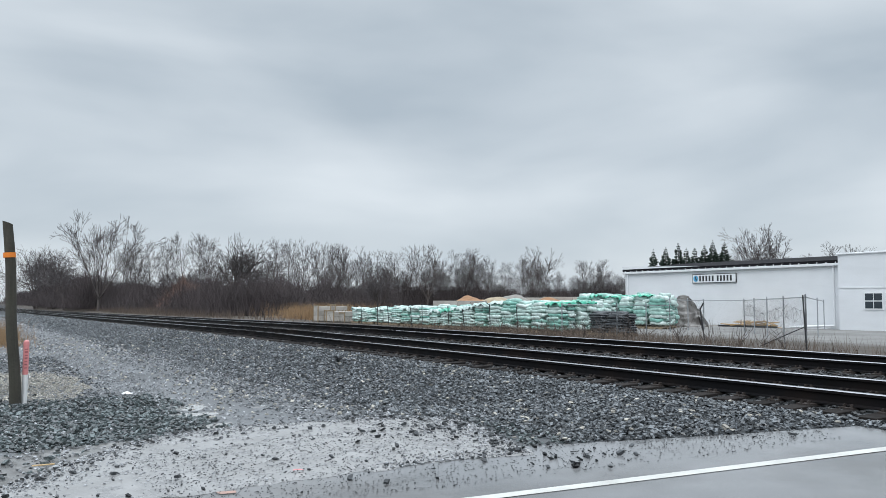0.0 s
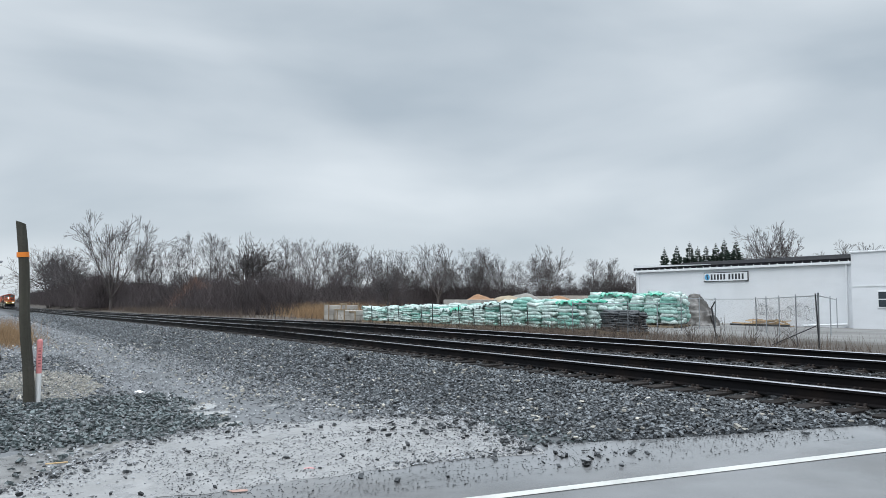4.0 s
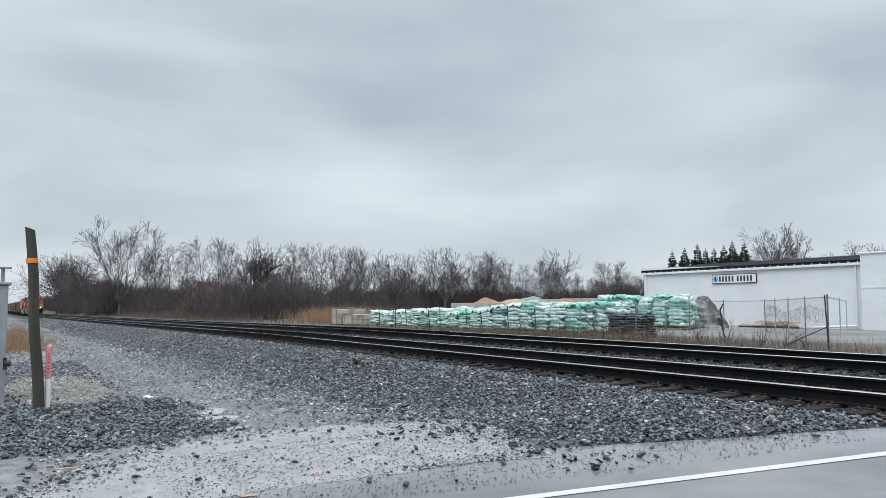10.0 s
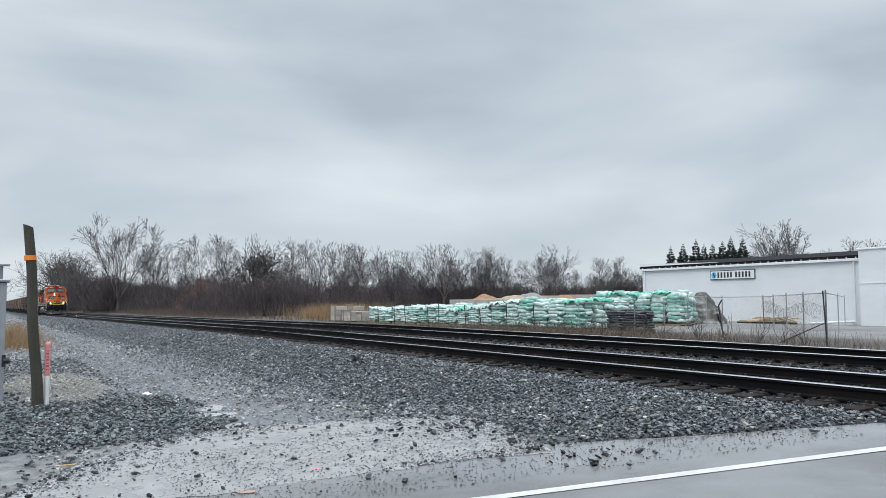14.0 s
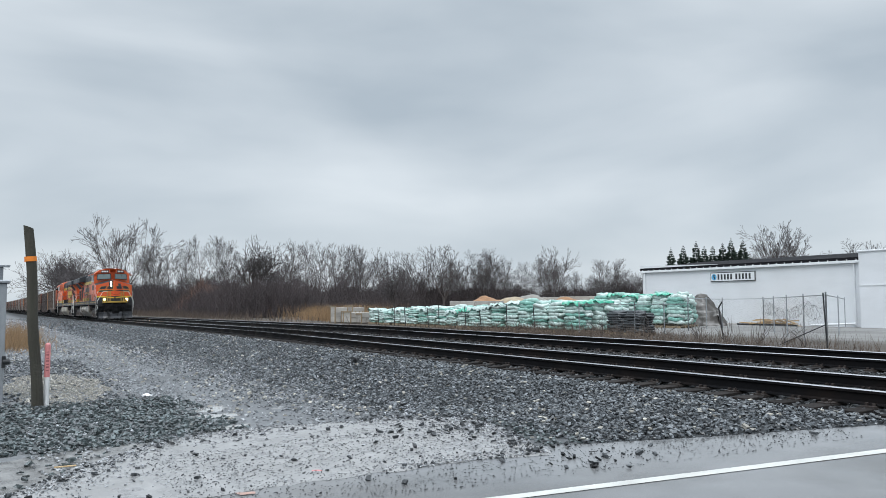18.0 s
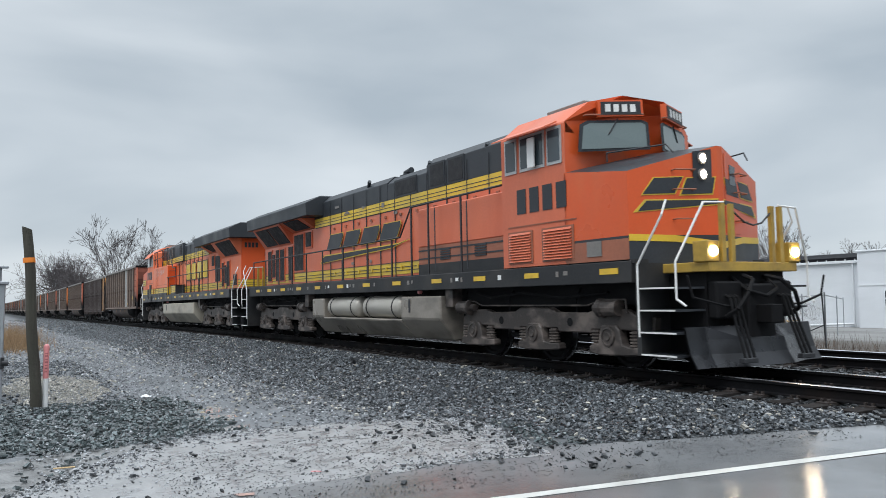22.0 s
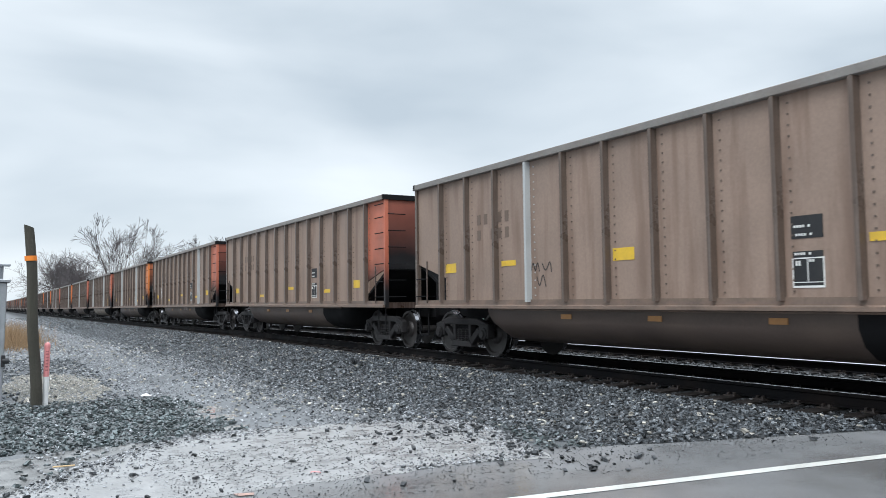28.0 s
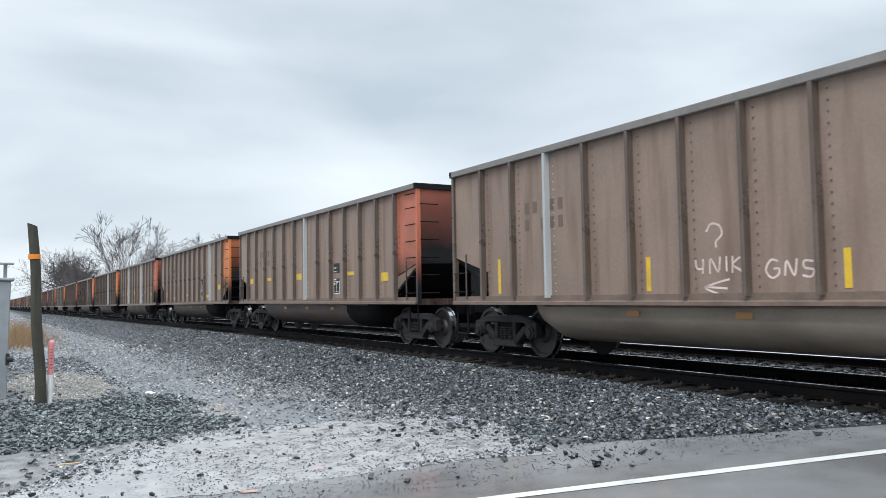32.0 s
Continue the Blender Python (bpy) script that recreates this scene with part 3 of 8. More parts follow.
    for _ in range(380):  # strewn over the apron and the road's edge
        x, y = rnd.uniform(-10, -4.5), rnd.uniform(0.3, 7.5)
        near = in_poly(APRON, x, y) or (in_poly(ROAD, x, y) and x < -5.9 + (y - 3.7) * 0.34 + rnd.uniform(-0.3, 0.4))
        if near and rnd.random() < 0.2 + 0.8 * ease(2.5, 4.8, y):
            s = rnd.choice([0.014, 0.018, 0.022, 0.03, 0.04, 0.055, 0.075])
            spots.append((x, y, ground_z(x, y) + 0.009 + s * 0.2, s))
    edge = [(Vector((a[0], a[1])), Vector((b[0], b[1]))) for a, b in zip(APRON[1:12], APRON[2:13])]
    rim = []
    for _ in range(34000):  # gravel that has crept over the apron's rim
        x, y = rnd.uniform(-10.6, -6.0), rnd.uniform(-1.0, 5.7)
        if not in_poly(APRON, x, y):
            continue
        p = Vector((x, y))
        far = min((a + (b - a) * max(0.0, min(1.0, (p - a).dot(b - a) / (b - a).length_squared)) - p).length for a, b in edge)
        if rnd.random() < 1.3 * math.exp(-far / (0.12 + 0.30 * max(0.0, 0.3 + noise.noise((x * 0.9, y * 0.9, 5))))) + 0.03:
            s = rnd.uniform(0.010, 0.034)
            rim.append((x, y, ground_z(x, y) + 0.009 + s * 0.15, s))
            if rnd.random() < 0.07:
                s = rnd.uniform(0.025, 0.06)
                spots.append((x, y, ground_z(x, y) + 0.009 + s * 0.2, s))
    stone_field("rim_gravel", "fine grey gravel spread over the apron's rim", np.array(rim), M["lane_stone"], 9)
    for _ in range(110):  # larger rocks towards the track
        x, y = rnd.uniform(-9.6, -5.4), 5.6 - abs(rnd.gauss(0, 0.75))
        if in_poly(APRON, x, y) or in_poly(ROAD, x, y):
            s = rnd.uniform(0.035, 0.085)
            spots.append((x, y, ground_z(x, y) + 0.009 + s * 0.2, s))
    for _ in range(9000):
        x, y = rnd.uniform(-9, -4.5), rnd.uniform(1.5, 7.5)
        if in_poly(APRON, x, y) or (in_poly(ROAD, x, y) and x < -5.7 + (y - 3.7) * 0.34):
            s = rnd.uniform(0.006, 0.017)
            spots.append((x, y, ground_z(x, y) + 0.009 + s * 0.2, s))
    stone_field("loose_stones", "dark stones strewn on the apron", np.array(spots), M["loose_stone"], 3)


build_ballast()


# ---- things beside the lane ----
def build_pole():
    at = pose(-14.26, 0.76, -0.66, 0, 0, 0)
    t = thing("wooden_pole", "leaning weathered timber pole with an orange band", "pole", at=at)
    top = Vector((-0.02, -0.21, 2.96))
    path = [(top * (i / 8) + Vector((0.01 * math.sin(i * 2.1), 0.012 * math.sin(i * 1.3), 0)), 0.088 - 0.0015 * i) for i in range(9)]
    g, n = Geo(), 14
    for p, r in path:
        g.v.extend((p.x + r * math.cos(2 * math.pi * k / n) * (1 + 0.05 * math.sin(3 * k)), p.y + r * math.sin(2 * math.pi * k / n), p.z) for k in range(n))
    for k in range(n):  # the top is sawn off at a slant
        x, y, z = g.v[8 * n + k]
        g.v[8 * n + k] = (x, y, z - 0.35 * (y - top.y))
    for j in range(8):
        g.f.extend((j * n + k, j * n + (k + 1) % n, (j + 1) * n + (k + 1) % n, (j + 1) * n + k) for k in range(n))
    g.f.append(tuple(range(8 * n, 9 * n)))
    part("shaft", g, M["pole"], t, smooth=False)
    b = Geo()
    for z0, z1 in ((2.40, 2.48),):
        a0, a1 = top * (z0 / top.z), top * (z1 / top.z)
        b.rod(a0, a1, 0.093, 0.092, 18)
    part("band", b, M["orange_band"], t, "orange reflective band")


def build_marker():
    at = pose(-14.31, 0.885, -0.66)
    t = thing("marker_post", "white plastic marker post with a faded pink decal", "marker post", at=at)
    g = Geo().turned([(0, 0.042), (0.52, 0.042)], (0, 0, 0), "z", 16)
    part("tube", g, M["white_plastic"], t, smooth=False)
    part("decal", Geo().turned([(0.52, 0.043), (1.0, 0.043)], (0, 0, 0), "z", 16), M["pink_decal"], t, "faded pink warning decal")
    part("cap", Geo().turned([(1.0, 0.046), (1.04, 0.044), (1.065, 0.032), (1.075, 0.01)], (0, 0, 0), "z", 16), M["pink_decal"], t)
    for i in range(7):  # illegible lettering as bars, on the side towards the road
        w = Geo().box(0.0435, 0.046, -0.02, 0.02, 0.62 + i * 0.05, 0.635 + i * 0.05 + 0.01 * (i % 2))
        part("lettering_bar", w, M["faded_ink"], t)


build_pole()
build_marker()


def build_cabinet():
    t = thing("signal_cabinet", "grey metal trackside cabinet with a bracket on top", "cabinet", at=pose(-15.75, -0.13, -0.64))
    part("body", Geo().box(-0.35, 0.35, -0.55, 0.42, 0.0, 2.05), M["galv"], t, bevel=0.015)
    part("roof", Geo().box(-0.40, 0.40, -0.60, 0.47, 2.05, 2.10), M["galv"], t, bevel=0.01)
    part("bracket", Geo().box(-0.03, 0.03, 0.30, 0.36, 2.1, 2.34).box(-0.05, 0.30, 0.20, 0.46, 2.34, 2.37), M["galv"], t, bevel=0.005)
    part("latch", Geo().rod((0.37, 0.40, 0.70), (0.37, 0.50, 0.70), 0.05, n=12).box(0.3, 0.40, 0.38, 0.44, 0.6, 0.8), M["steel_dark"], t)


build_cabinet()


# ---- litter and marks on the ground ----
def build_litter():
    M["spray"] = mat("orange_spray_paint", (0.38, 0.24, 0.20), 0.5, 0.2, 12, 0.05, 60)
    g = sheet([(-6.90, 1.93), (-6.80, 1.95), (-6.78, 2.08), (-6.86, 2.10)], 0.014, 0.05, 0.03)
    thing("paint_mark", "faded orange spray paint mark on the apron", "paint mark", kind="structure", geo=g, material=M["spray"])
    rnd = random.Random(77)

    def scrap(name, label, x, y, w, d, h, key, rz):
        g = Geo()
        pillow_rows = [[(-w + 2 * w * i / 5, -d + 2 * d * j / 4, h * (1 - abs(i - 2.5) / 2.6) * (1 - abs(j - 2) / 2.2) + rnd.uniform(0, 0.01)) for i in range(6)] for j in range(5)]
        g.grid(pillow_rows)
        thing(name, label, "litter", geo=g, material=M[key], at=pose(x, y, ground_z(x, y) + 0.03, 0, 0, rz))

    scrap("plastic_scrap", "crumpled white plastic scrap on the gravel", -14.82, 2.53, 0.10, 0.05, 0.05, "white_plastic", 30)
    scrap("cloth_scrap", "small red scrap on the apron", -7.18, 2.8, 0.05, 0.012, 0.01, "pink_decal", 60)
    thing("stick", "thin pale yellow stick on the gravel", "stick", geo=Geo().rod((-0.10, 0, 0), (0.10, 0.01, 0.01), 0.008, n=6), material=M["lumber"], at=pose(-8.6, 0.72, -0.56, 0, 0, 70))
    g = Geo()
    for i in range(40):
        a = rnd.uniform(0, 6.3)
        g.rod((0, 0, 0), (0.13 * math.cos(a), 0.13 * math.sin(a), rnd.uniform(0.04, 0.2)), 0.008, 0.002, 4)
    thing("weed_tuft", "small dark weed tuft on the ballast slope", "weed", geo=g, material=M["steel_dark"], at=pose(-16.71, 7.44, ground_z(-16.71, 7.44) + 0.02))


build_litter()

# ---- the yard beyond the tracks ----
YZ = -0.42


def build_building():
    t = thing("warehouse", "long low white painted warehouse with a dark roof edge", "building", at=pose(0, 46.7, YZ))
    part("wall", Geo().box(-47.0, -28.1, 0, 14, -0.3, 4.05), M["white_wall"], t)
    g = Geo().prism([(-0.11, 4.12), (7.0, 4.9), (14.1, 4.12), (14.1, 4.32), (7.0, 5.1), (-0.11, 4.36)], -47.2, -28.1, "x")
    part("roof", g, M["roof_dark"], t, "dark weathered roof edge")
    part("fascia", Geo().box(-47.25, -28.1, -0.18, -0.12, 4.0, 4.16), M["white_trim"], t, bevel=0.01)
    part("roof_flashing", Geo().prism([(-47.25, 4.38), (-39.5, 4.38), (-39.5, 4.40), (-47.25, 4.60)], -0.10, 0.4), M["white_trim"], t)
    for i in range(30):
        part("roof_rib", Geo().box(-46.9 + i * 0.63, -46.85 + i * 0.63, -0.15, -0.10, 4.17, 4.25), M["white_trim"], t)
    for x in (-46.7, -28.8):
        part("downpipe", Geo().rod((x, -0.08, 0.1), (x, -0.08, 4.0), 0.05, n=8), M["white_trim"], t)
    part("drain_pipe", Geo().rod((-28.8, -0.12, 0.22), (-31.3, -0.9, 0.08), 0.07, n=8), M["white_trim"], t)
    a = thing("office_block", "white painted office block with a flat parapet", "building", at=pose(0, 46.0, YZ))
    part("wall", Geo().box(-28.1, -10, 0, 15, -0.3, 4.62), M["white_wall"], a)
    part("parapet", Geo().box(-28.2, -9.9, -0.08, 15.1, 4.62, 4.72), M["white_trim"], a, bevel=0.02)
    part("band_course", Geo().box(-28.0, -10, -0.03, -0.002, 2.55, 2.62), M["white_trim"], a)
    part("roof_vent", Geo().rod((-26.4, 4, 4.6), (-26.4, 4, 5.35), 0.11, n=10).rod((-26.4, 4, 5.35), (-26.4, 4, 5.45), 0.17, n=10), M["steel_dark"], a)
    for x in (-26.5, -25.25):
        w = part("window", Geo().box(x, x + 1.15, -0.05, -0.004, 1.25, 2.3), M["white_trim"], a, bevel=0.01)
        for i in range(2):
            for j in range(2):
                part("pane", Geo().box(x + 0.07 + 0.53 * i, x + 0.55 + 0.53 * i, -0.062, -0.052, 1.33 + 0.48 * j, 1.74 + 0.48 * j), M["glass_dark"], w)


def build_sign():
    t = thing("sign_board", "white sign board with a blue globe and dark lettering bars", "sign", at=pose(-38.0, 46.62, 2.68))
    part("board", Geo().box(-1.95, 1.95, 0, 0.06, 0, 0.68), M["dark_ink"], t)
    part("panel", Geo().box(-1.90, 1.90, -0.008, -0.002, 0.05, 0.63), M["white_trim"], t)
    part("globe", Geo().turned([(0, 0.23), (0.006, 0.23)], (-1.62, -0.018, 0.34), "y", 24), M["sign_blue"], t, "blue globe emblem")
    part("globe_land", Geo().prism([(-1.70, 0.5), (-1.55, 0.52), (-1.58, 0.38), (-1.5, 0.28), (-1.58, 0.14), (-1.66, 0.3)], -0.024, -0.02), M["dark_ink"], t)
    x = -1.30
    for n in (5, 5):
        for i in range(n):
            part("letter_bar", Geo().box(x, x + 0.16, -0.014, -0.009, 0.14, 0.54), M["dark_ink"], t)
            x += 0.285
        x += 0.16


M["glass_dark"] = mat("dark_window_glass", (0.03, 0.04, 0.05), 0.08, 0.1, 2, 0.0)
M["sign_blue"] = mat("sign_blue", (0.10, 0.38, 0.62), 0.5, 0.1, 4, 0.02)
build_building()
build_sign()


def pillow(g, c, w, d, h, rnd):
    """One filled bag: a flattened, rounded slab with a slight sag."""
    n, levels = 16, (-1.0, -0.75, -0.3, 0.3, 0.75, 1.0)
    o, ph = len(g.v), rnd.uniform(0, 9)
    for t in levels:
        k = (1 - abs(t) ** 3) * 0.16 + 0.84 if abs(t) < 1 else 0.74
        for i in range(n):
            a = 2 * math.pi * (i + 0.5) / n
            x, y = math.cos(a), math.sin(a)
            x, y = math.copysign(abs(x) ** 0.42, x) * w / 2 * k, math.copysign(abs(y) ** 0.42, y) * d / 2 * k
            z = t * h / 2 + 0.075 * noise.noise((x * 2.4 + ph, y * 2.4, 1)) - 0.05 * (x / w) ** 2
            wob = 0.05 * noise.noise((x * 3, y * 3 + ph, z * 5))
            g.v.append((c[0] + x + wob, c[1] + y + wob, c[2] + z))
    for j in range(len(levels) - 1):
        g.f.extend((o + j * n + i, o + j * n + (i + 1) % n, o + (j + 1) * n + (i + 1) % n, o + (j + 1) * n + i) for i in range(n))
    g.f.append(tuple(range(o + (len(levels) - 1) * n, o + len(levels) * n)))


def bag_stack_meshes(rnd, w, d, h, layers):
    """A pallet's load: layers of bags, a crumpled heap of film on top."""
    bags = []
    for k in range(layers):
        t = (h - 0.14) / layers
        for s in (-1, 1):
            wide = w * rnd.uniform(0.86, 1.10) * (1 if k < layers - 1 else 0.84)
            g = Geo()
            pillow(g, (rnd.uniform(-0.07, 0.07), s * d / 4 + rnd.uniform(-0.04, 0.04), 0.14 + t * (k + 0.5)), wide, d / 2 * rnd.uniform(0.96, 1.1), t * 1.2, rnd)
            bags.append(("bag", g))
    for i in range(2 if layers == 8 else 1):
        g = Geo()
        pillow(g, (rnd.uniform(-0.25, 0.25), rnd.uniform(-0.2, 0.2), h + 0.02), rnd.uniform(0.5, 0.9), rnd.uniform(0.4, 0.8), 0.14, rnd)
        bags.append(("film_fold", g))
    return bags


def film_drape_mesh(rnd, w, d):
    """Crumpled film thrown over a stack, hanging down unevenly round its sides."""
    n, seed, rows = 14, rnd.uniform(0, 50), []
    for j in range(n + 1):
        row = []
        for i in range(n + 1):
            u, v = i / n * 2 - 1, j / n * 2 - 1
            m = max(abs(u), abs(v))
            fall = max(0.0, m - 0.78) / 0.22
            k = 1.0 if m < 0.78 else 0.78 / m + 0.27 * (m - 0.78)
            z = 0.10 * noise.noise((u * 2.2 + seed, v * 2.2, 0)) + 0.05 * noise.noise((u * 6, v * 6 + seed, 2)) + 0.05 * (1 - m)
            z -= fall * (0.11 + 0.20 * noise.noise((u * 2 + seed, v * 2, 8)))
            row.append((u * k * w * 0.64, v * k * d * 0.64, z))
        rows.append(row)
    return Geo().grid(rows)


def build_stacks():
    rnd = random.Random(3)
    drapes = [(film_drape_mesh(rnd, 1.15, 1.05)) for k in range(5)]
    drape_me = {(k, key): g.mesh("film_drape", M[key], smooth=True) for k, g in enumerate(drapes) for key in ("film_green", "film_white")}
    kinds = []
    for k in range(12):  # eight tight stacks, four with fuller bags
        kinds.append(bag_stack_meshes(rnd, 1.15, 1.05, 1.0, 8 if k < 8 else 6))
    pallet = Geo()
    for y in (-0.5, 0, 0.5):
        pallet.box(-0.55, 0.55, y - 0.05, y + 0.05, 0, 0.1)
    for i in range(6):
        pallet.box(-0.55 + i * 0.2, -0.43 + i * 0.2, -0.55, 0.55, 0.1, 0.12)
    pallet_me = pallet.mesh("pallet", M["pallet"])
    made = {}

    def put(x, y, h, mat_key, rz, z=0.0, apart=False):
        k = rnd.randrange(8) if apart else rnd.randrange(8, 12)
        key = (k, mat_key == "bag_dark", apart)
        if key not in made:
            m = M["bag_dark" if mat_key == "bag_dark" else "bags"]
            made[key] = [(name, g.mesh(name, m, smooth=True)) for name, g in kinds[k]]
        words = {"bag_green": "pallet of layered bags in mint green film", "bag_white": "pallet of layered bags in white and mint film", "bag_dark": "pallet of bags in dark wrap"}[mat_key]
        t = thing("bag_pallet", words, "bag pallet", "pallets in the yard", at=pose(x, y, YZ + z, 0, 0, rz))
        part("pallet", pallet_me, None, t)
        for name, me in made[key]:
            part(name, me, None, t).scale = (1, 1, h)
        if mat_key != "bag_dark" and (apart or z > 0 or h > 1.5) and rnd.random() < 0.6:
            key = "film_green" if rnd.random() < (0.55 if mat_key == "bag_green" else 0.15) else "film_white"
            part("film_drape", drape_me[(rnd.randrange(5), key)], None, t, "crumpled green film" if key == "film_green" else "crumpled white film").matrix_basis = pose(0, 0, h + 0.06, 0, 0, rnd.choice((0, 90, 180, 270)))
        return t

    for row in range(3):  # the long row along the fence
        for i in range(19):
            x = -53.0 + i * 1.27 + rnd.uniform(-0.06, 0.06)
            y = 25.4 + row * 1.35 + rnd.uniform(-0.1, 0.1)
            h = 1.05 + 0.45 * ease(-50, -34, x) + rnd.uniform(-0.08, 0.12)
            if -42 < x < -37:
                h -= 0.2
            green = rnd.random() < (0.35 if row == 0 else 0.5) + (0.25 if -42 < x < -38 else 0)
            put(x, y, h, "bag_green" if green else "bag_white", rnd.uniform(-7, 7), apart=row == 0)
    for i in range(3):  # the taller group by the warehouse
        for j in range(6):
            put(-40.3 + j * 1.3 - i * 1.0, 36.5 + i * 1.4, 1.95 + rnd.uniform(-0.1, 0.15), "bag_green" if (i + j) % 3 else "bag_white", rnd.uniform(-5, 5), apart=i == 0)
    for i in range(2):
        put(-27.9 + i * 1.12, 26.3, 1.05, "bag_dark", rnd.uniform(-5, 5), apart=True)


build_stacks()


def fence_run(name, pts, posts_at, height, label, woven=True):
    """A chain-link run: posts, top rail and woven wire."""
    t = thing(name, label, "fence", "fences of the yard")
    for (x0, y0), (x1, y1) in zip(pts, pts[1:]):
        a, b = Vector((x0, y0, YZ)), Vector((x1, y1, YZ))
        d = b - a
        part("top_rail", Geo().rod(a + Vector((0, 0, height)), b + Vector((0, 0, height)), 0.022, n=6), M["galv"], t)
        g = Geo()
        n = int(d.length / 0.13) if woven else -99
        for i in range(-int(height / 0.13), n):
            for s in (0, 1):
                lo, hi = i * 0.13, i * 0.13 + height
                u0, u1 = max(0.0, lo), min(d.length, hi)
                if u1 > u0:
                    z0, z1 = (u0 - lo), (u1 - lo)
                    if s:
                        z0, z1 = height - z0, height - z1
                    g.rod(a + d.normalized() * u0 + Vector((0, 0, z0)), a + d.normalized() * u1 + Vector((0, 0, z1)), 0.0009, n=3, cap=False)
        if woven:
            part("wire_mesh", g, M["mesh_wire"], t)
        k = max(1, round(d.length / posts_at))
        for i in range(k + 1):
            p = a + d * (i / k)
            post = part("post", Geo().rod(p, p + Vector((0, 0, height + 0.06)), 0.027, n=8), M["galv"], t)
            part("cap", Geo().turned([(0, 0.032), (0.03, 0.028), (0.045, 0.01)], p + Vector((0, 0, height + 0.06)), "z", 8), M["galv"], post)


def build_fences():
    fence_run("chain_link_fence", [(-15.9, 24.1), (-28.75, 37.8)], 5.0, 1.75, "galvanised chain-link fence along the yard")
    fence_run("chain_link_gate", [(-28.75, 37.8), (-32.75, 39.2)], 4.4, 1.75, "closed galvanised chain-link gate")
    fence_run("chain_link_fence", [(-32.75, 39.2), (-29.6, 32.7)], 3.6, 1.75, "galvanised chain-link fence beside the pallets")
    fence_run("chain_link_fence", [(-29.6, 32.7), (-25.3, 24.6), (-28.9, 24.5)], 4.5, 1.45, "low galvanised chain-link fence before the pallets")
    fence_run("chain_link_fence", [(-15.9, 24.1), (-28.6, 45.2)], 12.0, 1.75, "galvanised fence rail and posts towards the warehouse", woven=False)
    t = thing("corner_post", "tall dark steel corner post with a brace", "post", at=pose(-15.9, 24.0, YZ))
    part("shaft", Geo().rod((0.06, 0, 0), (-0.03, 0, 1.82), 0.024, n=8), M["steel_dark"], t)
    part("brace", Geo().rod((0.03, -0.05, 0.75), (-1.5, -0.3, 0.05), 0.018, n=6), M["steel_dark"], t)
    t = thing("leaning_post", "leaning dark steel fence post", "post", at=pose(-21.7, 26.0, YZ))
    part("shaft", Geo().box(-0.02, 0.02, -0.02, 0.02, 0, 1.35, pose(0, 0, 0, 0, -9, 0)), M["steel_dark"], t)
    part("arm", Geo().box(-0.02, 0.02, -0.02, 0.02, 0, 0.3, pose(-0.21, 0, 1.30, 0, 35, 0)), M["steel_dark"], t)
    for i in range(9):  # thin line posts in front of the pallets
        x = -51 + i * 2.3 + 0.5 * math.sin(i * 2.7)
        thing("line_post", "thin dark line post before the pallets", "post", "line posts before the pallets", geo=Geo().box(-0.016, 0.016, -0.02, 0.02, -0.05, 1.2 + 0.25 * ((i * 5) % 3) / 2), material=M["steel_dark"], at=pose(x, 24.5, YZ, 0, -7 + 5 * math.sin(i * 1.9), 0))
    rnd = random.Random(21)
    g = Geo()
    p = Vector((-17.0, 25.4, YZ + 1.1))
    for i in range(260):  # coiled wire and dry vine along the fence
        u = i / 260
        c = Vector((-17.0 - 11.5 * u, 25.4 + 12.2 * u, YZ + 1.05 + 0.15 * math.sin(u * 9)))
        a = i * 0.75
        q = c + Vector((0.10 * math.cos(a), 0.1 * math.cos(a), 0.26 * math.sin(a))) + Vector((rnd.gauss(0, 0.04), rnd.gauss(0, 0.04), rnd.gauss(0, 0.05)))
        g.rod(p if i else q, q, 0.004, n=3, cap=False)
        p = q
    thing("wire_coil", "tangled wire and dry vine on the fence", "wire", geo=g, material=M["steel_dark"])


def heap(name, label, x, y, rx, ry, h, key, seed):
    rows, n = [], 18
    for j in range(n + 1):
        row = []
        for i in range(n + 1):
            u, v = i / n * 2 - 1, j / n * 2 - 1
            d = math.sqrt(u * u + v * v)
            z = h * (math.cos(min(1.0, d) * math.pi) * 0.5 + 0.5) ** 0.45 * (1 + 0.25 * noise.noise((u * 2.5 + seed, v * 2.5, 0))) - 0.05
            row.append((u * rx, v * ry, z))
        rows.append(row)
    thing(name, label, "heap", "heaps in the yard", geo=Geo().grid(rows), material=M[key], smooth=True, at=pose(x, y, YZ))


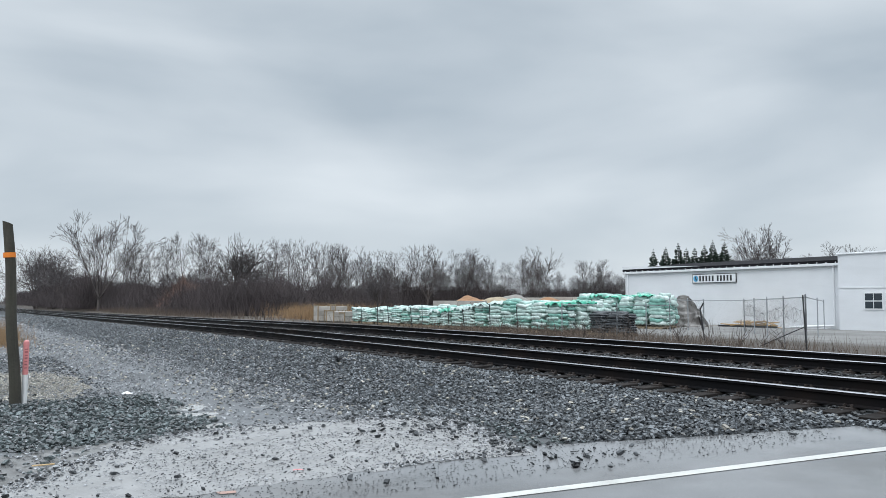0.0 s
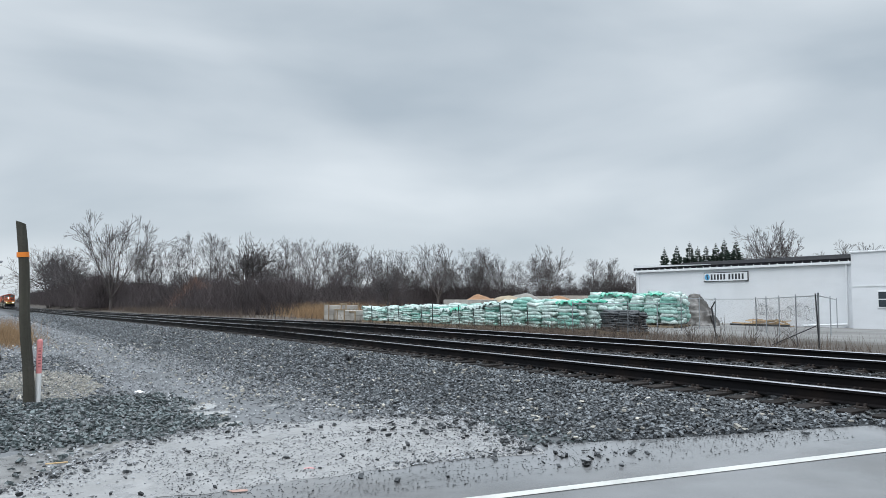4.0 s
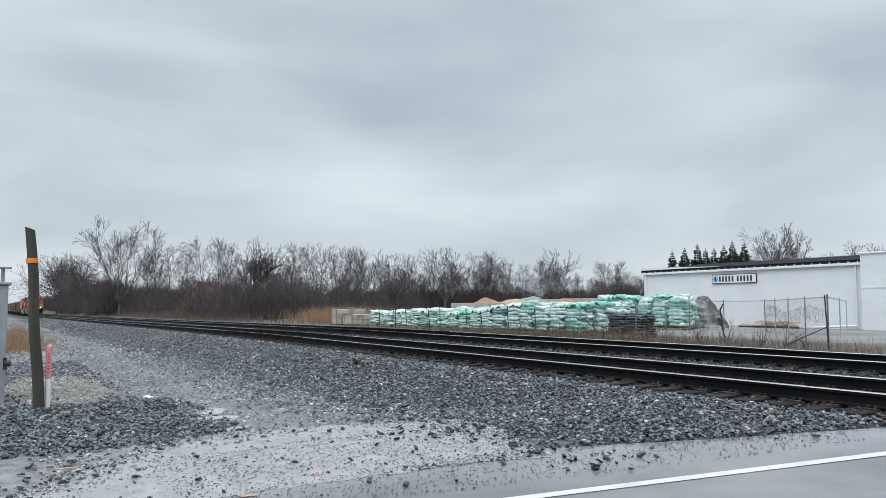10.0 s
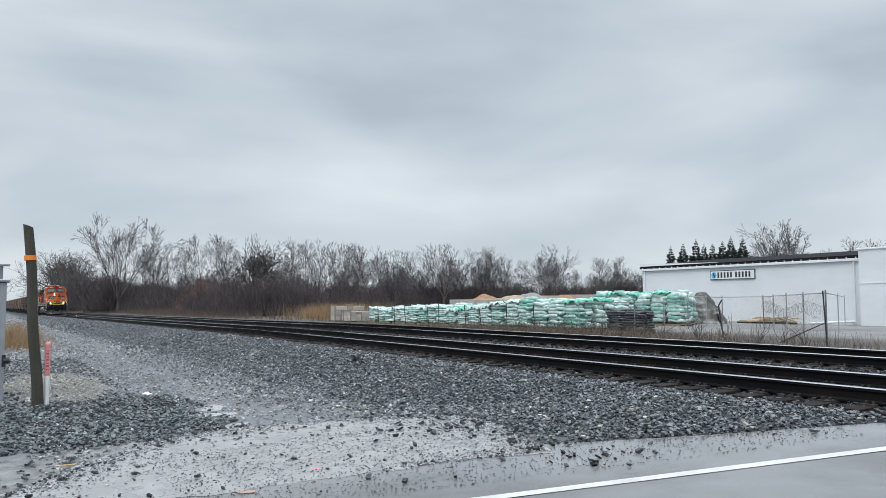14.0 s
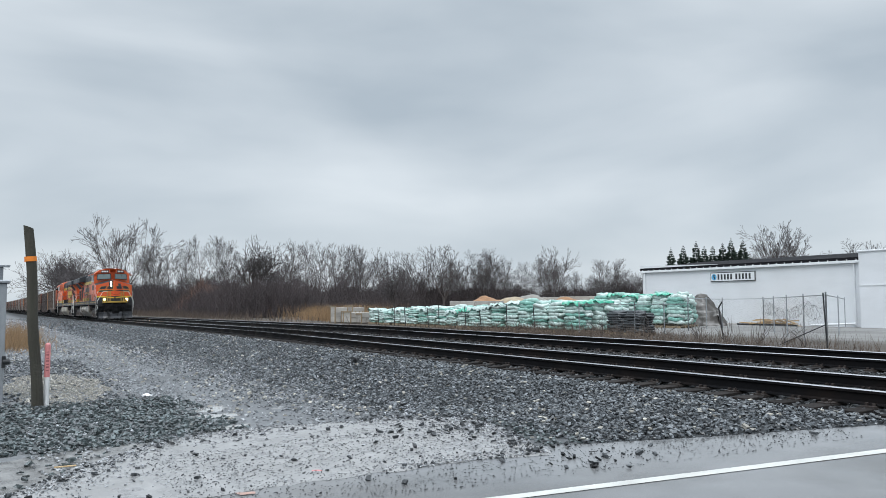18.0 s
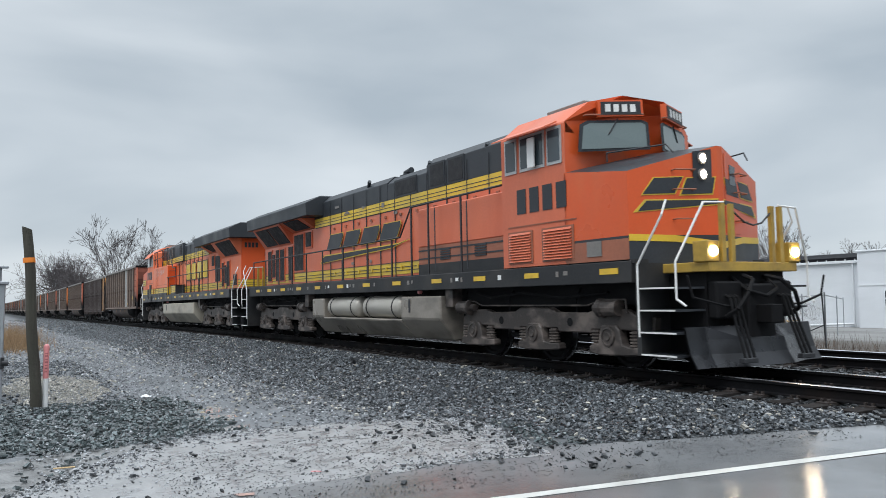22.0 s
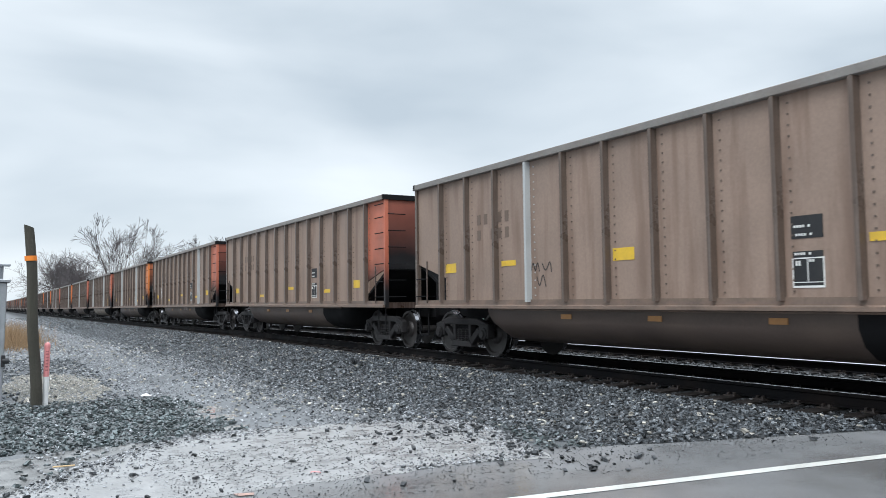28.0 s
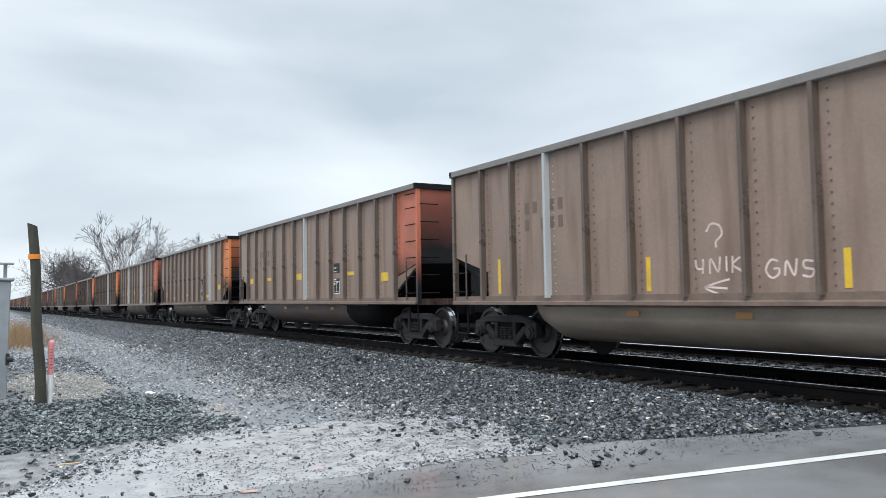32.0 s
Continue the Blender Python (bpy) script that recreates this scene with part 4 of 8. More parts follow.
def build_yard_goods():
    heap("mulch_mound", "orange brown mulch heap", -87, 58, 6, 4, 2.5, "mulch", 1)
    heap("sand_mound", "tan gravel heap beside a bin wall", -73.3, 52, 4.5, 4, 2.3, "sand", 2)
    heap("gravel_mound", "grey gravel heap beside a bin wall", -80, 60, 6, 4, 2.5, "grey_heap", 3)
    heap("mulch_mound", "dark red mulch heap", -72, 60, 6, 4, 2.2, "mulch", 4)
    heap("soil_heap", "brown overgrown soil bank", -100, 38, 9, 5, 1.7, "soil", 5)
    block = Geo().box(-0.9, 0.9, -0.3, 0.3, 0, 0.6).mesh("bin_block", M["block"], bevel=0.03)
    for k, (bx, by, n, turn) in enumerate(((-74.5, 45.5, 4, 17), (-90, 64, 6, 53), (-76, 62, 6, 55))):
        t = thing("block_wall", "bin wall of large concrete blocks", "block wall", "bin walls in the yard", at=pose(bx, by, YZ, 0, 0, turn))
        for j in range(3 if turn < 20 else 4):
            for i in range(n):
                part("block", block, None, t).matrix_basis = pose(i * 1.83 + (0.4 if j % 2 else 0), 0.02 * ((i * 7 + j) % 3), j * 0.605)
    for i, (x, y, h) in enumerate(((-58.6, 24.6, 1.25), (-57.2, 25.0, 0.85), (-56.0, 24.7, 0.85), (-58.2, 25.9, 1.3), (-55.0, 25.2, 0.7))):
        t = thing("stone_crate", "wooden crate of stacked stone slabs", "crate", "crates in the yard", at=pose(x, y, YZ, 0, 0, (i * 37) % 11 - 5))
        for j in range(max(2, int(h / 0.4))):
            part("slab", Geo().box(-0.60, 0.60, -0.52, 0.52, 0.06 + j * 0.39, 0.44 + j * 0.39), M["block"], t, bevel=0.02)
        for sx in (-0.6, 0.6):
            for sy in (-0.52, 0.52):
                part("crate_post", Geo().box(sx - 0.04, sx + 0.04, sy - 0.04, sy + 0.04, 0, h + 0.08), M["pallet"], t)
        part("crate_rail", Geo().box(-0.64, 0.64, -0.57, -0.54, h - 0.02, h + 0.08), M["pallet"], t)
    rnd = random.Random(31)
    t = thing("lumber_pile", "loose pile of fresh yellow timber offcuts", "lumber", at=pose(-34.0, 45.6, YZ))
    for i in range(26):
        x, z = rnd.uniform(-1.7, 1.7), rnd.uniform(0.04, 0.42) * (1 - 0.2 * rnd.random())
        g = Geo().box(-0.75, 0.75, -0.06, 0.06, -0.03, 0.03, pose(x, rnd.uniform(-0.6, 0.4), z, rnd.uniform(-8, 8), rnd.uniform(-9, 9), rnd.uniform(-30, 30)))
        part("board", g, M["lumber"], t)
    part("skid", Geo().box(-2.3, 2.3, -0.7, -0.6, 0, 0.12), M["steel_dark"], t)
    # the grey sheeted pile beside the tall pallets
    rows, n = [], 16
    for j in range(9):
        z, k = 2.1 * (j / 8) ** 0.95, 1 - 0.80 * (j / 8) ** 1.25
        rows.append([(1.35 * k * math.copysign(abs(math.cos(a)) ** 0.6, math.cos(a)) - 0.30 * (j / 8) + 0.30 * noise.noise((i * 0.9, j * 0.9, 2)), 1.1 * k * math.copysign(abs(math.sin(a)) ** 0.6, math.sin(a)) + 0.09 * noise.noise((i * 0.8, j, 7)), z)
                     for i, a in ((i, 2 * math.pi * i / n) for i in range(n + 1))])
    rows.append([(-0.35, 0, 2.18)] * (n + 1))
    thing("sheeted_mound", "slumped pile of sacks under grey brown sheeting", "sheeted pile", geo=Geo().grid(rows), material=M["tarp"], smooth=True, at=pose(-36.7, 42.2, YZ))
    thing("rubbish_strip", "strip of pale rubble by the warehouse", "rubble", geo=Geo().grid([[(-1.6 + i * 0.4, j * 0.5, (0.12 if j == 1 else 0) * (0.6 + 0.5 * noise.noise((i, j, 1)))) for i in range(9)] for j in range(3)]), material=M["grey_heap"], at=pose(-37.5, 45.6, YZ + 0.004))


build_fences()
build_yard_goods()

# ---- trees, brush and reeds ----


def grow(limbs, twigs, p, d, length, r, level, rnd, style):
    """One bare branch and all that grows from it."""
    spread, lift, forks, levels = style[:4]
    steps = 3 if level < 2 else 2 if level < 4 else 1
    pts = [p]
    for i in range(steps):
        bend = Vector((rnd.gauss(0, 1), rnd.gauss(0, 1), rnd.gauss(0, 0.6))) * 0.10
        d = (d + bend + Vector((0, 0, lift * 0.10))).normalized()
        p = p + d * (length / steps)
        pts.append(p)
    g = limbs if level < 3 else twigs
    sides = (7, 5, 4, 3, 3, 3, 3, 3)[level]
    for i in range(steps):
        g.rod(pts[i], pts[i + 1], max(r * (1 - 0.42 * i / steps), style[4]), max(r * (1 - 0.42 * (i + 1) / steps), style[4]), sides, cap=False)
    if level >= levels:
        return
    n = forks[min(level, len(forks) - 1)]
    for k in range(n):
        u = rnd.uniform(0.6 if level == 0 else 0.35, 1.0) if k else 1.0
        q = pts[min(steps, max(1, round(u * steps)))]
        a = rnd.uniform(0, 2 * math.pi)
        side = d.cross(Vector((math.cos(a), math.sin(a), 0.3))).normalized()
        ang = (0.25 if k == 0 else 1.0) * spread * rnd.uniform(0.6, 1.2)
        nd = (d * math.cos(ang) + side * math.sin(ang)).normalized()
        grow(limbs, twigs, q, nd, length * rnd.uniform(0.58, 0.82), r * rnd.uniform(0.48, 0.66), level + 1, rnd, style)


STYLES = {"spread": (0.62, 0.35, (5, 4, 3, 3, 3, 2), 6, 0.0011), "fan": (0.46, 0.55, (7, 4, 3, 3, 3, 2), 6, 0.0010), "slim": (0.46, 1.1, (6, 4, 4, 3, 2), 5, 0.0013), "round": (0.62, 0.5, (5, 4, 3, 3, 3, 2), 6, 0.0014), "dome": (0.85, 0.4, (6, 5, 4, 3, 2, 2), 6, 0.0013), "dark": (0.78, 0.5, (6, 4, 4, 3, 2, 2), 6, 0.0011)}
TREE_WORDS = {"spread": "bare wide-forked deciduous tree in winter", "fan": "tall bare tree with many fanned limbs", "slim": "bare slender deciduous tree in winter", "round": "bare round-crowned deciduous tree in winter",
              "dome": "dense bare dome-shaped tree in winter", "dark": "dark tangled bare thorn tree"}


def grow_leader(limbs, twigs, rnd):
    """A forest tree: one leading stem, side limbs from a third of its height up."""
    p, d, r = Vector((0, 0, -0.03)), Vector((rnd.gauss(0, 0.04), rnd.gauss(0, 0.04), 1)).normalized(), 0.0125
    for i in range(10):
        d = (d + Vector((rnd.gauss(0, 0.07), rnd.gauss(0, 0.07), 0.12))).normalized()
        q = p + d * 0.095
        limbs.rod(p, q, r, r * 0.87, 6, cap=False)
        p, r = q, r * 0.87
        if i >= 3:
            for k in range(rnd.choice((1, 2, 3, 3))):
                a, ang = rnd.uniform(0, 2 * math.pi), rnd.uniform(0.45, 0.95)
                nd = Vector((math.cos(a) * math.sin(ang), math.sin(a) * math.sin(ang), math.cos(ang)))
                grow(limbs, twigs, p, nd, rnd.uniform(0.13, 0.24) * (1.25 - 0.08 * i), r * 0.5, 3, rnd, (0.6, 1.0, (3, 3, 3, 4, 3, 2), 6, 0.0013))


def grow_limbs(limbs, twigs, rnd, trunk, count, lean, stretch):
    """An open-grown tree: a short trunk, then long limbs that rise and fan out, with shoots along them."""
    p, d, r = Vector((0, 0, -0.03)), Vector((rnd.gauss(0, 0.05), rnd.gauss(0, 0.05), 1)).normalized(), 0.019
    for i in range(3):
        q = p + d * trunk / 3
        limbs.rod(p, q, r, r * 0.93, 7, cap=False)
        p, r = q, r * 0.93
        d = (d + Vector((rnd.gauss(0, 0.06), rnd.gauss(0, 0.06), 0.05))).normalized()
    for k in range(count):
        a, ang = 2 * math.pi * (k + rnd.uniform(-0.3, 0.3)) / count, lean * rnd.uniform(0.35, 1.15)
        e = Vector((math.cos(a) * math.sin(ang), math.sin(a) * math.sin(ang), math.cos(ang)))
        c, w = p - d * trunk * rnd.uniform(0, 0.35), r * rnd.uniform(0.45, 0.68)
        steps = rnd.randint(6, 8)
        for i in range(steps):
            e = (e + Vector((rnd.gauss(0, 0.11), rnd.gauss(0, 0.11), 0.08))).normalized()
            q = c + e * stretch * rnd.uniform(0.8, 1.2)
            limbs.rod(c, q, w, w * 0.8, 5, cap=False)
            c, w = q, w * 0.8
            for m in range(rnd.choice((1, 1, 2)) if i else 0):
                b, tilt = rnd.uniform(0, 2 * math.pi), rnd.uniform(0.4, 0.85)
                side = e.cross(Vector((math.cos(b), math.sin(b), 0.3))).normalized()
                nd = (e * math.cos(tilt) + side * math.sin(tilt)).normalized()
                grow(limbs, twigs, c, nd, rnd.uniform(0.10, 0.20) * (1.15 - 0.06 * i), w * 0.55, 3, rnd, (0.55, 0.7, (3, 3, 3, 3, 3, 2), 6, 0.0015))


LIMBED = {"fan": (0.16, 8, 0.55, 0.105), "spread": (0.26, 6, 0.62, 0.10), "round": (0.28, 7, 0.60, 0.095)}


def tree_kind(style, seed):
    rnd = random.Random(seed)
    limbs, twigs = Geo(), Geo()
    if style == "slim":
        grow_leader(limbs, twigs, rnd)
    elif style in LIMBED:
        grow_limbs(limbs, twigs, rnd, *LIMBED[style])
    else:
        grow(limbs, twigs, Vector((0, 0, -0.03)), Vector((0, 0, 1)), 0.2 if style == "dark" else 0.32, 0.017, 0, rnd, STYLES[style])
    top = max(v[2] for v in twigs.v)
    for g in (limbs, twigs):
        g.v = [(x / top, y / top, z / top) for x, y, z in g.v]
    return limbs.mesh("trunk", M["bark"], smooth=True), twigs.mesh("crown", M["twig"], smooth=True)


KINDS = {(s, i): tree_kind(s, 40 + 7 * i + len(s)) for s in STYLES for i in range({"dome": 2, "dark": 2, "slim": 5, "fan": 1}.get(s, 3))}


def put_tree(style, x, y, h, rnd, wide=1.0):
    k = [key for key in KINDS if key[0] == style]
    trunk, crown = KINDS[k[rnd.randrange(len(k))]]
    t = thing("tree", TREE_WORDS[style], "tree", "bare trees beyond the tracks", at=pose(x, y, YZ - 0.05, 0, 0, rnd.uniform(0, 360)))
    t.scale = (h * wide, h * wide, h)
    part("trunk", trunk, None, t)
    part("crown", crown, None, t)


def build_trees():
    rnd = random.Random(8)
    for style, x, y, h in (("dome", -285, 19.5, 20.5), ("dome", -262, 18.6, 16.0), ("dome", -300, 22.0, 21.0), ("dome", -240, 21.0, 16.5), ("fan", -161.0, 21.8, 19.0), ("slim", -157.5, 27.9, 13.7), ("slim", -161.3, 31.3, 13.9), ("slim", -154.9, 32.4, 12.6), ("slim", -152.8, 35.9, 15.3),
                           ("slim", -151.2, 38.6, 14.8), ("dark", -113.3, 34.0, 11.8), ("slim", -134.6, 47.1, 13.7), ("spread", -132.1, 51.5, 13.4), ("slim", -134.9, 56.5, 13.3), ("slim", -132.8, 60.2, 12.5)):
        put_tree(style, x, y, h, rnd)
    for style, x, y, h in (("slim", -135.2, 66.0, 11.0), ("slim", -132.4, 70.7, 12.0), ("round", -125.1, 73.4, 13.1), ("round", -125.8, 82.0, 12.0), ("round", -102.6, 82.1, 11.6), ("slim", -113.7, 102.7, 10.2),
                           ("slim", -111.9, 105.7, 10.4), ("round", -70.7, 97.0, 13.2), ("round", -71.8, 97.8, 12.2), ("round", -63.0, 104.0, 10.5), ("round", -77.8, 124.4, 11.1), ("dome", -191.7, 18.9, 12.9), ("slim", -123.3, 86.2, 9.5), ("slim", -121.7, 89.0, 9.8)):
        put_tree(style, x, y, h, rnd)
    for i in range(68):  # the wood's edge along the far side of the track
        u = rnd.random()
        put_tree(rnd.choice(["slim", "slim", "slim", "slim", "slim", "round", "dark"]), -95 - 190 * u + rnd.uniform(-4, 4), 27.0 - 4 * u + rnd.uniform(0, 26), rnd.uniform(5.5, 8.8), rnd)
    for i in range(74):  # the wood behind the yard
        u = rnd.random()
        put_tree(rnd.choice(["slim", "slim", "slim", "round"]), -150 + 42 * u + rnd.uniform(-14, 4), 46 + 66 * u + rnd.uniform(-2, 8), rnd.uniform(6.0, 9.2) * (1.12 - 0.22 * u), rnd)
    for i in range(26):  # tall slender trees that stand out of the wood
        u = (i + rnd.uniform(0.1, 0.9)) / 26
        put_tree(rnd.choice(["slim", "slim", "spread"]), -165 + 52 * u + rnd.uniform(-5, 5), 26 + 78 * u + rnd.uniform(-3, 6), rnd.uniform(11.5, 15.0) * (1.05 - 0.3 * u), rnd, 0.9)


def twig_field(name, label, category, base, lean, size, r0, material, seed):
    """Many thin stems in one mesh. base: their feet; lean: how far they slant; size: their lengths."""
    r = np.random.RandomState(seed)
    n = len(base)
    d = np.stack([r.normal(0, 1, n) * lean, r.normal(0, 1, n) * lean, np.ones(n)], 1)
    d /= np.linalg.norm(d, axis=1)[:, None]
    tipp = base + d * size[:, None]
    a = r.uniform(0, 6.3, n)
    v = np.zeros((n, 4, 3))
    for k in range(3):
        o = np.stack([np.cos(a + k * 2.094), np.sin(a + k * 2.094), np.zeros(n)], 1) * r0[:, None]
        v[:, k] = base + o
    v[:, 3] = tipp
    f = np.array([(0, 1, 3), (1, 2, 3), (2, 0, 3)])[None] + (np.arange(n) * 4)[:, None, None]
    me = bpy.data.meshes.new(name)
    me.from_pydata(v.reshape(-1, 3).tolist(), [], f.reshape(-1, 3).tolist())
    me.materials.append(material)
    return tagged(new(name, me), label, category, kind="stuff")


def clumps(r, spots, per, height, spread):
    """Feet and lengths of the stems of many bushes."""
    base, size = [], []
    for x, y, h in spots:
        m = int(per)
        rad = np.abs(r.normal(0, spread, m)) * h
        an = r.uniform(0, 6.3, m)
        z = r.uniform(0, 0.75, m) ** 1.3 * h * np.clip(1 - rad / (h * spread * 3.2), 0.1, 1)
        base.append(np.stack([x + rad * np.cos(an), y + rad * np.sin(an), YZ + z], 1))
        size.append(np.full(m, h) * r.uniform(0.12, 0.40, m))
    return np.concatenate(base), np.concatenate(size)


def build_brush():
    r = np.random.RandomState(4)
    spots = []
    for i in range(330):  # thicket on the far side of the track
        u = r.uniform(0, 1)
        x = -84 - 420 * u ** 1.7
        spots.append((x, track_y(x) + 14.5 + abs(r.normal(0, 5)), r.uniform(3.4, 6.2) * (0.85 + 0.5 * u)))
    for i in range(90):  # the tall dense belt under the domed trees
        x = r.uniform(-300, -165)
        spots.append((x, track_y(x) + 11.5 + abs(r.normal(0, 4)), r.uniform(6.5, 10.0)))
    for i in range(110):  # a second belt behind it
        u = r.uniform(0, 1)
        spots.append((-100 - 190 * u, 34 - 4 * u + r.uniform(0, 22), r.uniform(4.5, 7.0)))
    base, size = clumps(r, spots, 600, 5, 0.32)
    twig_field("thicket", "dense brown leafless thicket beside the tracks", "thicket", base, 0.45, size * 1.1, np.clip(-base[:, 0] * 0.00020, 0.015, 0.04), M["brush"], 5)
    spots = []
    for i in range(210):  # undergrowth of the wood behind the yard
        u = r.uniform(0, 1)
        spots.append((-148 + 40 * u + r.uniform(-12, 4), 46 + 66 * u + r.uniform(-3, 6), r.uniform(4.2, 6.8)))
    base, size = clumps(r, spots, 600, 5, 0.34)
    twig_field("undergrowth", "brown leafless undergrowth of a distant wood", "undergrowth", base, 0.42, size * 1.1, np.full(len(base), 0.027), M["brush"], 6)
    spots = [(x, y, h) for x, y, h in ((-106, 31, 5.6), (-112, 30, 6.2), (-117, 32, 6.0), (-103, 29, 4.4))]
    base, size = clumps(r, spots, 2600, 5, 0.30)
    twig_field("bramble", "dark tangled bramble by the track", "bush", base, 0.9, size * 0.8, np.full(len(base), 0.022), M["bark"], 7)

    base, size = clumps(r, [(-118, 27.5, 6.6), (-121, 28.5, 6.0), (-115, 29, 5.2)], 2200, 5, 0.26)
    twig_field("russet_shrub", "rounded russet-brown leafless shrub beside the tracks", "shrub", base, 0.7, size * 0.8, np.full(len(base), 0.028), M["russet"], 14)

    def reeds(name, label, n, cx, cy, sx, sy, h0, h1, rad, seed, key="reed", slant=0.3):
        b = np.stack([r.normal(cx, sx, n), r.normal(cy, sy, n), np.full(n, YZ - 0.02)], 1)
        b[:, 2] = [ground_z(p[0], p[1]) - 0.02 for p in b]
        twig_field(name, label, "grass", b, slant, r.uniform(h0, h1, n), np.full(n, rad * 1.4), M[key], seed)

    reeds("reeds", "tall dry tan reeds beside the pallets", 4600, -66, 28.5, 4.8, 1.5, 0.7, 1.8, 0.011, 8)
    reeds("verge_grass", "dry grass along the thicket's foot", 5200, -125, 23.0, 26, 1.0, 0.4, 1.1, 0.016, 9, "weed")
    reeds("lane_grass", "clump of dry tan grass beside the lane", 1600, -37, 1.0, 2.6, 0.5, 0.3, 1.3, 0.007, 10, slant=0.5)
    reeds("fence_weeds", "dry brown weeds along the yard fence", 3800, -28, 23.2, 7.5, 0.9, 0.2, 0.75, 0.006, 11, "weed")
    for i in range(16):  # bare saplings in the fence line
        x = -33 + i * 1.1 + r.uniform(-0.4, 0.4)
        g = Geo()
        rnd = random.Random(60 + i)
        p0 = Vector((x, 24.0 + rnd.uniform(-0.5, 0.6), YZ - 0.05))
        for k in range(rnd.randint(5, 9)):
            p, d = p0.copy(), Vector((rnd.gauss(0, 0.5), rnd.gauss(0, 0.5), 1)).normalized()
            for j in range(4):
                q = p + d * rnd.uniform(0.18, 0.36)
                g.rod(p, q, 0.012 - 0.002 * j, 0.010 - 0.002 * j, 4)
                d = (d + Vector((rnd.gauss(0, 0.4), rnd.gauss(0, 0.4), 0.1))).normalized()
                p = q
        thing("dead_shrub", "small bare dead shrub in the fence line", "shrub", "shrubs in the fence line", geo=g, material=M["bark"])


def build_spruces():
    for i, (x, y, h) in enumerate(((-75.0, 79.8, 9.0), (-74.1, 81.2, 9.4), (-73.2, 82.7, 10.0), (-72.7, 83.7, 9.3), (-72.1, 84.7, 9.4), (-71.4, 85.8, 9.8), (-70.8, 86.8, 10.3), (-70.0, 88.2, 10.2))):
        rnd = random.Random(90 + i)
        t = thing("spruce", "dark green spruce behind the warehouse", "spruce tree", "row of spruces", at=pose(x, y, YZ))
        part("trunk", Geo().rod((0, 0, -0.1), (0, 0, h * 0.97), 0.14, 0.02, 7), M["bark"], t)
        g = Geo()
        z = 1.0
        while z < h:
            reach = 0.06 + (h - z) * 0.40 * rnd.uniform(0.7, 1.2)
            for k in range(15):
                a = rnd.uniform(0, 2 * math.pi)
                tip = Vector((math.cos(a) * reach, math.sin(a) * reach, z - reach * rnd.uniform(0.0, 0.45) + 0.1))
                root = Vector((0, 0, z))
                side = Vector((-math.sin(a), math.cos(a), 0)) * reach * 0.16
                mid = root.lerp(tip, 0.6)
                g.add([root, mid + side, tip + Vector((0, 0, 0.06)), mid - side, mid - Vector((0, 0, reach * 0.22))], [(0, 1, 4), (1, 2, 4), (2, 3, 4), (3, 0, 4), (0, 1, 2, 3)])
            z += 0.21
        part("crown", g, M["needles"], t)


build_trees()
build_brush()
build_spruces()

# ---- the train ----
V0, V1, X_REF, T_REF = 17.0, -0.030, -7.57, 22.0


def front_x(t):
    """Where the leading plow stands at t seconds."""
    x = X_REF + V0 * (t - T_REF) + (V1 if t > T_REF else 0.07) * (t - T_REF) ** 2
    return x - (0.16 * math.sin(math.pi * (t - 25) / 7) if 25 < t < 32 else 0)


TRAIN = []  # (thing, distance of its middle behind the plow, turned round)
AXLES = []  # (wheelset, its place on its parent, tread radius, turned round)


def dark_foot_paint(name, color, z0, z1):
    """Paint that turns near-black towards the bottom, in a ragged edge."""
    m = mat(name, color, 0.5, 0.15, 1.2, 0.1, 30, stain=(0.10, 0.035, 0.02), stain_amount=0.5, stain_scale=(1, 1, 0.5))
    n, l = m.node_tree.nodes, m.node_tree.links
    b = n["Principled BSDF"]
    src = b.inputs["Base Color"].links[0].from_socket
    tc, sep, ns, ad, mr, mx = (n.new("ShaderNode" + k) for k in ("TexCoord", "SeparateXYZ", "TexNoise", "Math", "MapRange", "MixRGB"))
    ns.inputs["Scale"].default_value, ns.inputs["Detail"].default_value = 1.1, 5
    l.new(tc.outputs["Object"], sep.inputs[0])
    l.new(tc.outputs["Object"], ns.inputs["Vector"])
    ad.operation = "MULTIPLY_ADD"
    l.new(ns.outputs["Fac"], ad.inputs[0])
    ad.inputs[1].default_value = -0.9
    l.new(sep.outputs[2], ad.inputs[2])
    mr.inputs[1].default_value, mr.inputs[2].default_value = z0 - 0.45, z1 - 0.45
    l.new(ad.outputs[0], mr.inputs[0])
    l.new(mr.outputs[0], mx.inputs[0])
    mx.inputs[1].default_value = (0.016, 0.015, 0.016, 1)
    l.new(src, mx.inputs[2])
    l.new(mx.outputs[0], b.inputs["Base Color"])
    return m


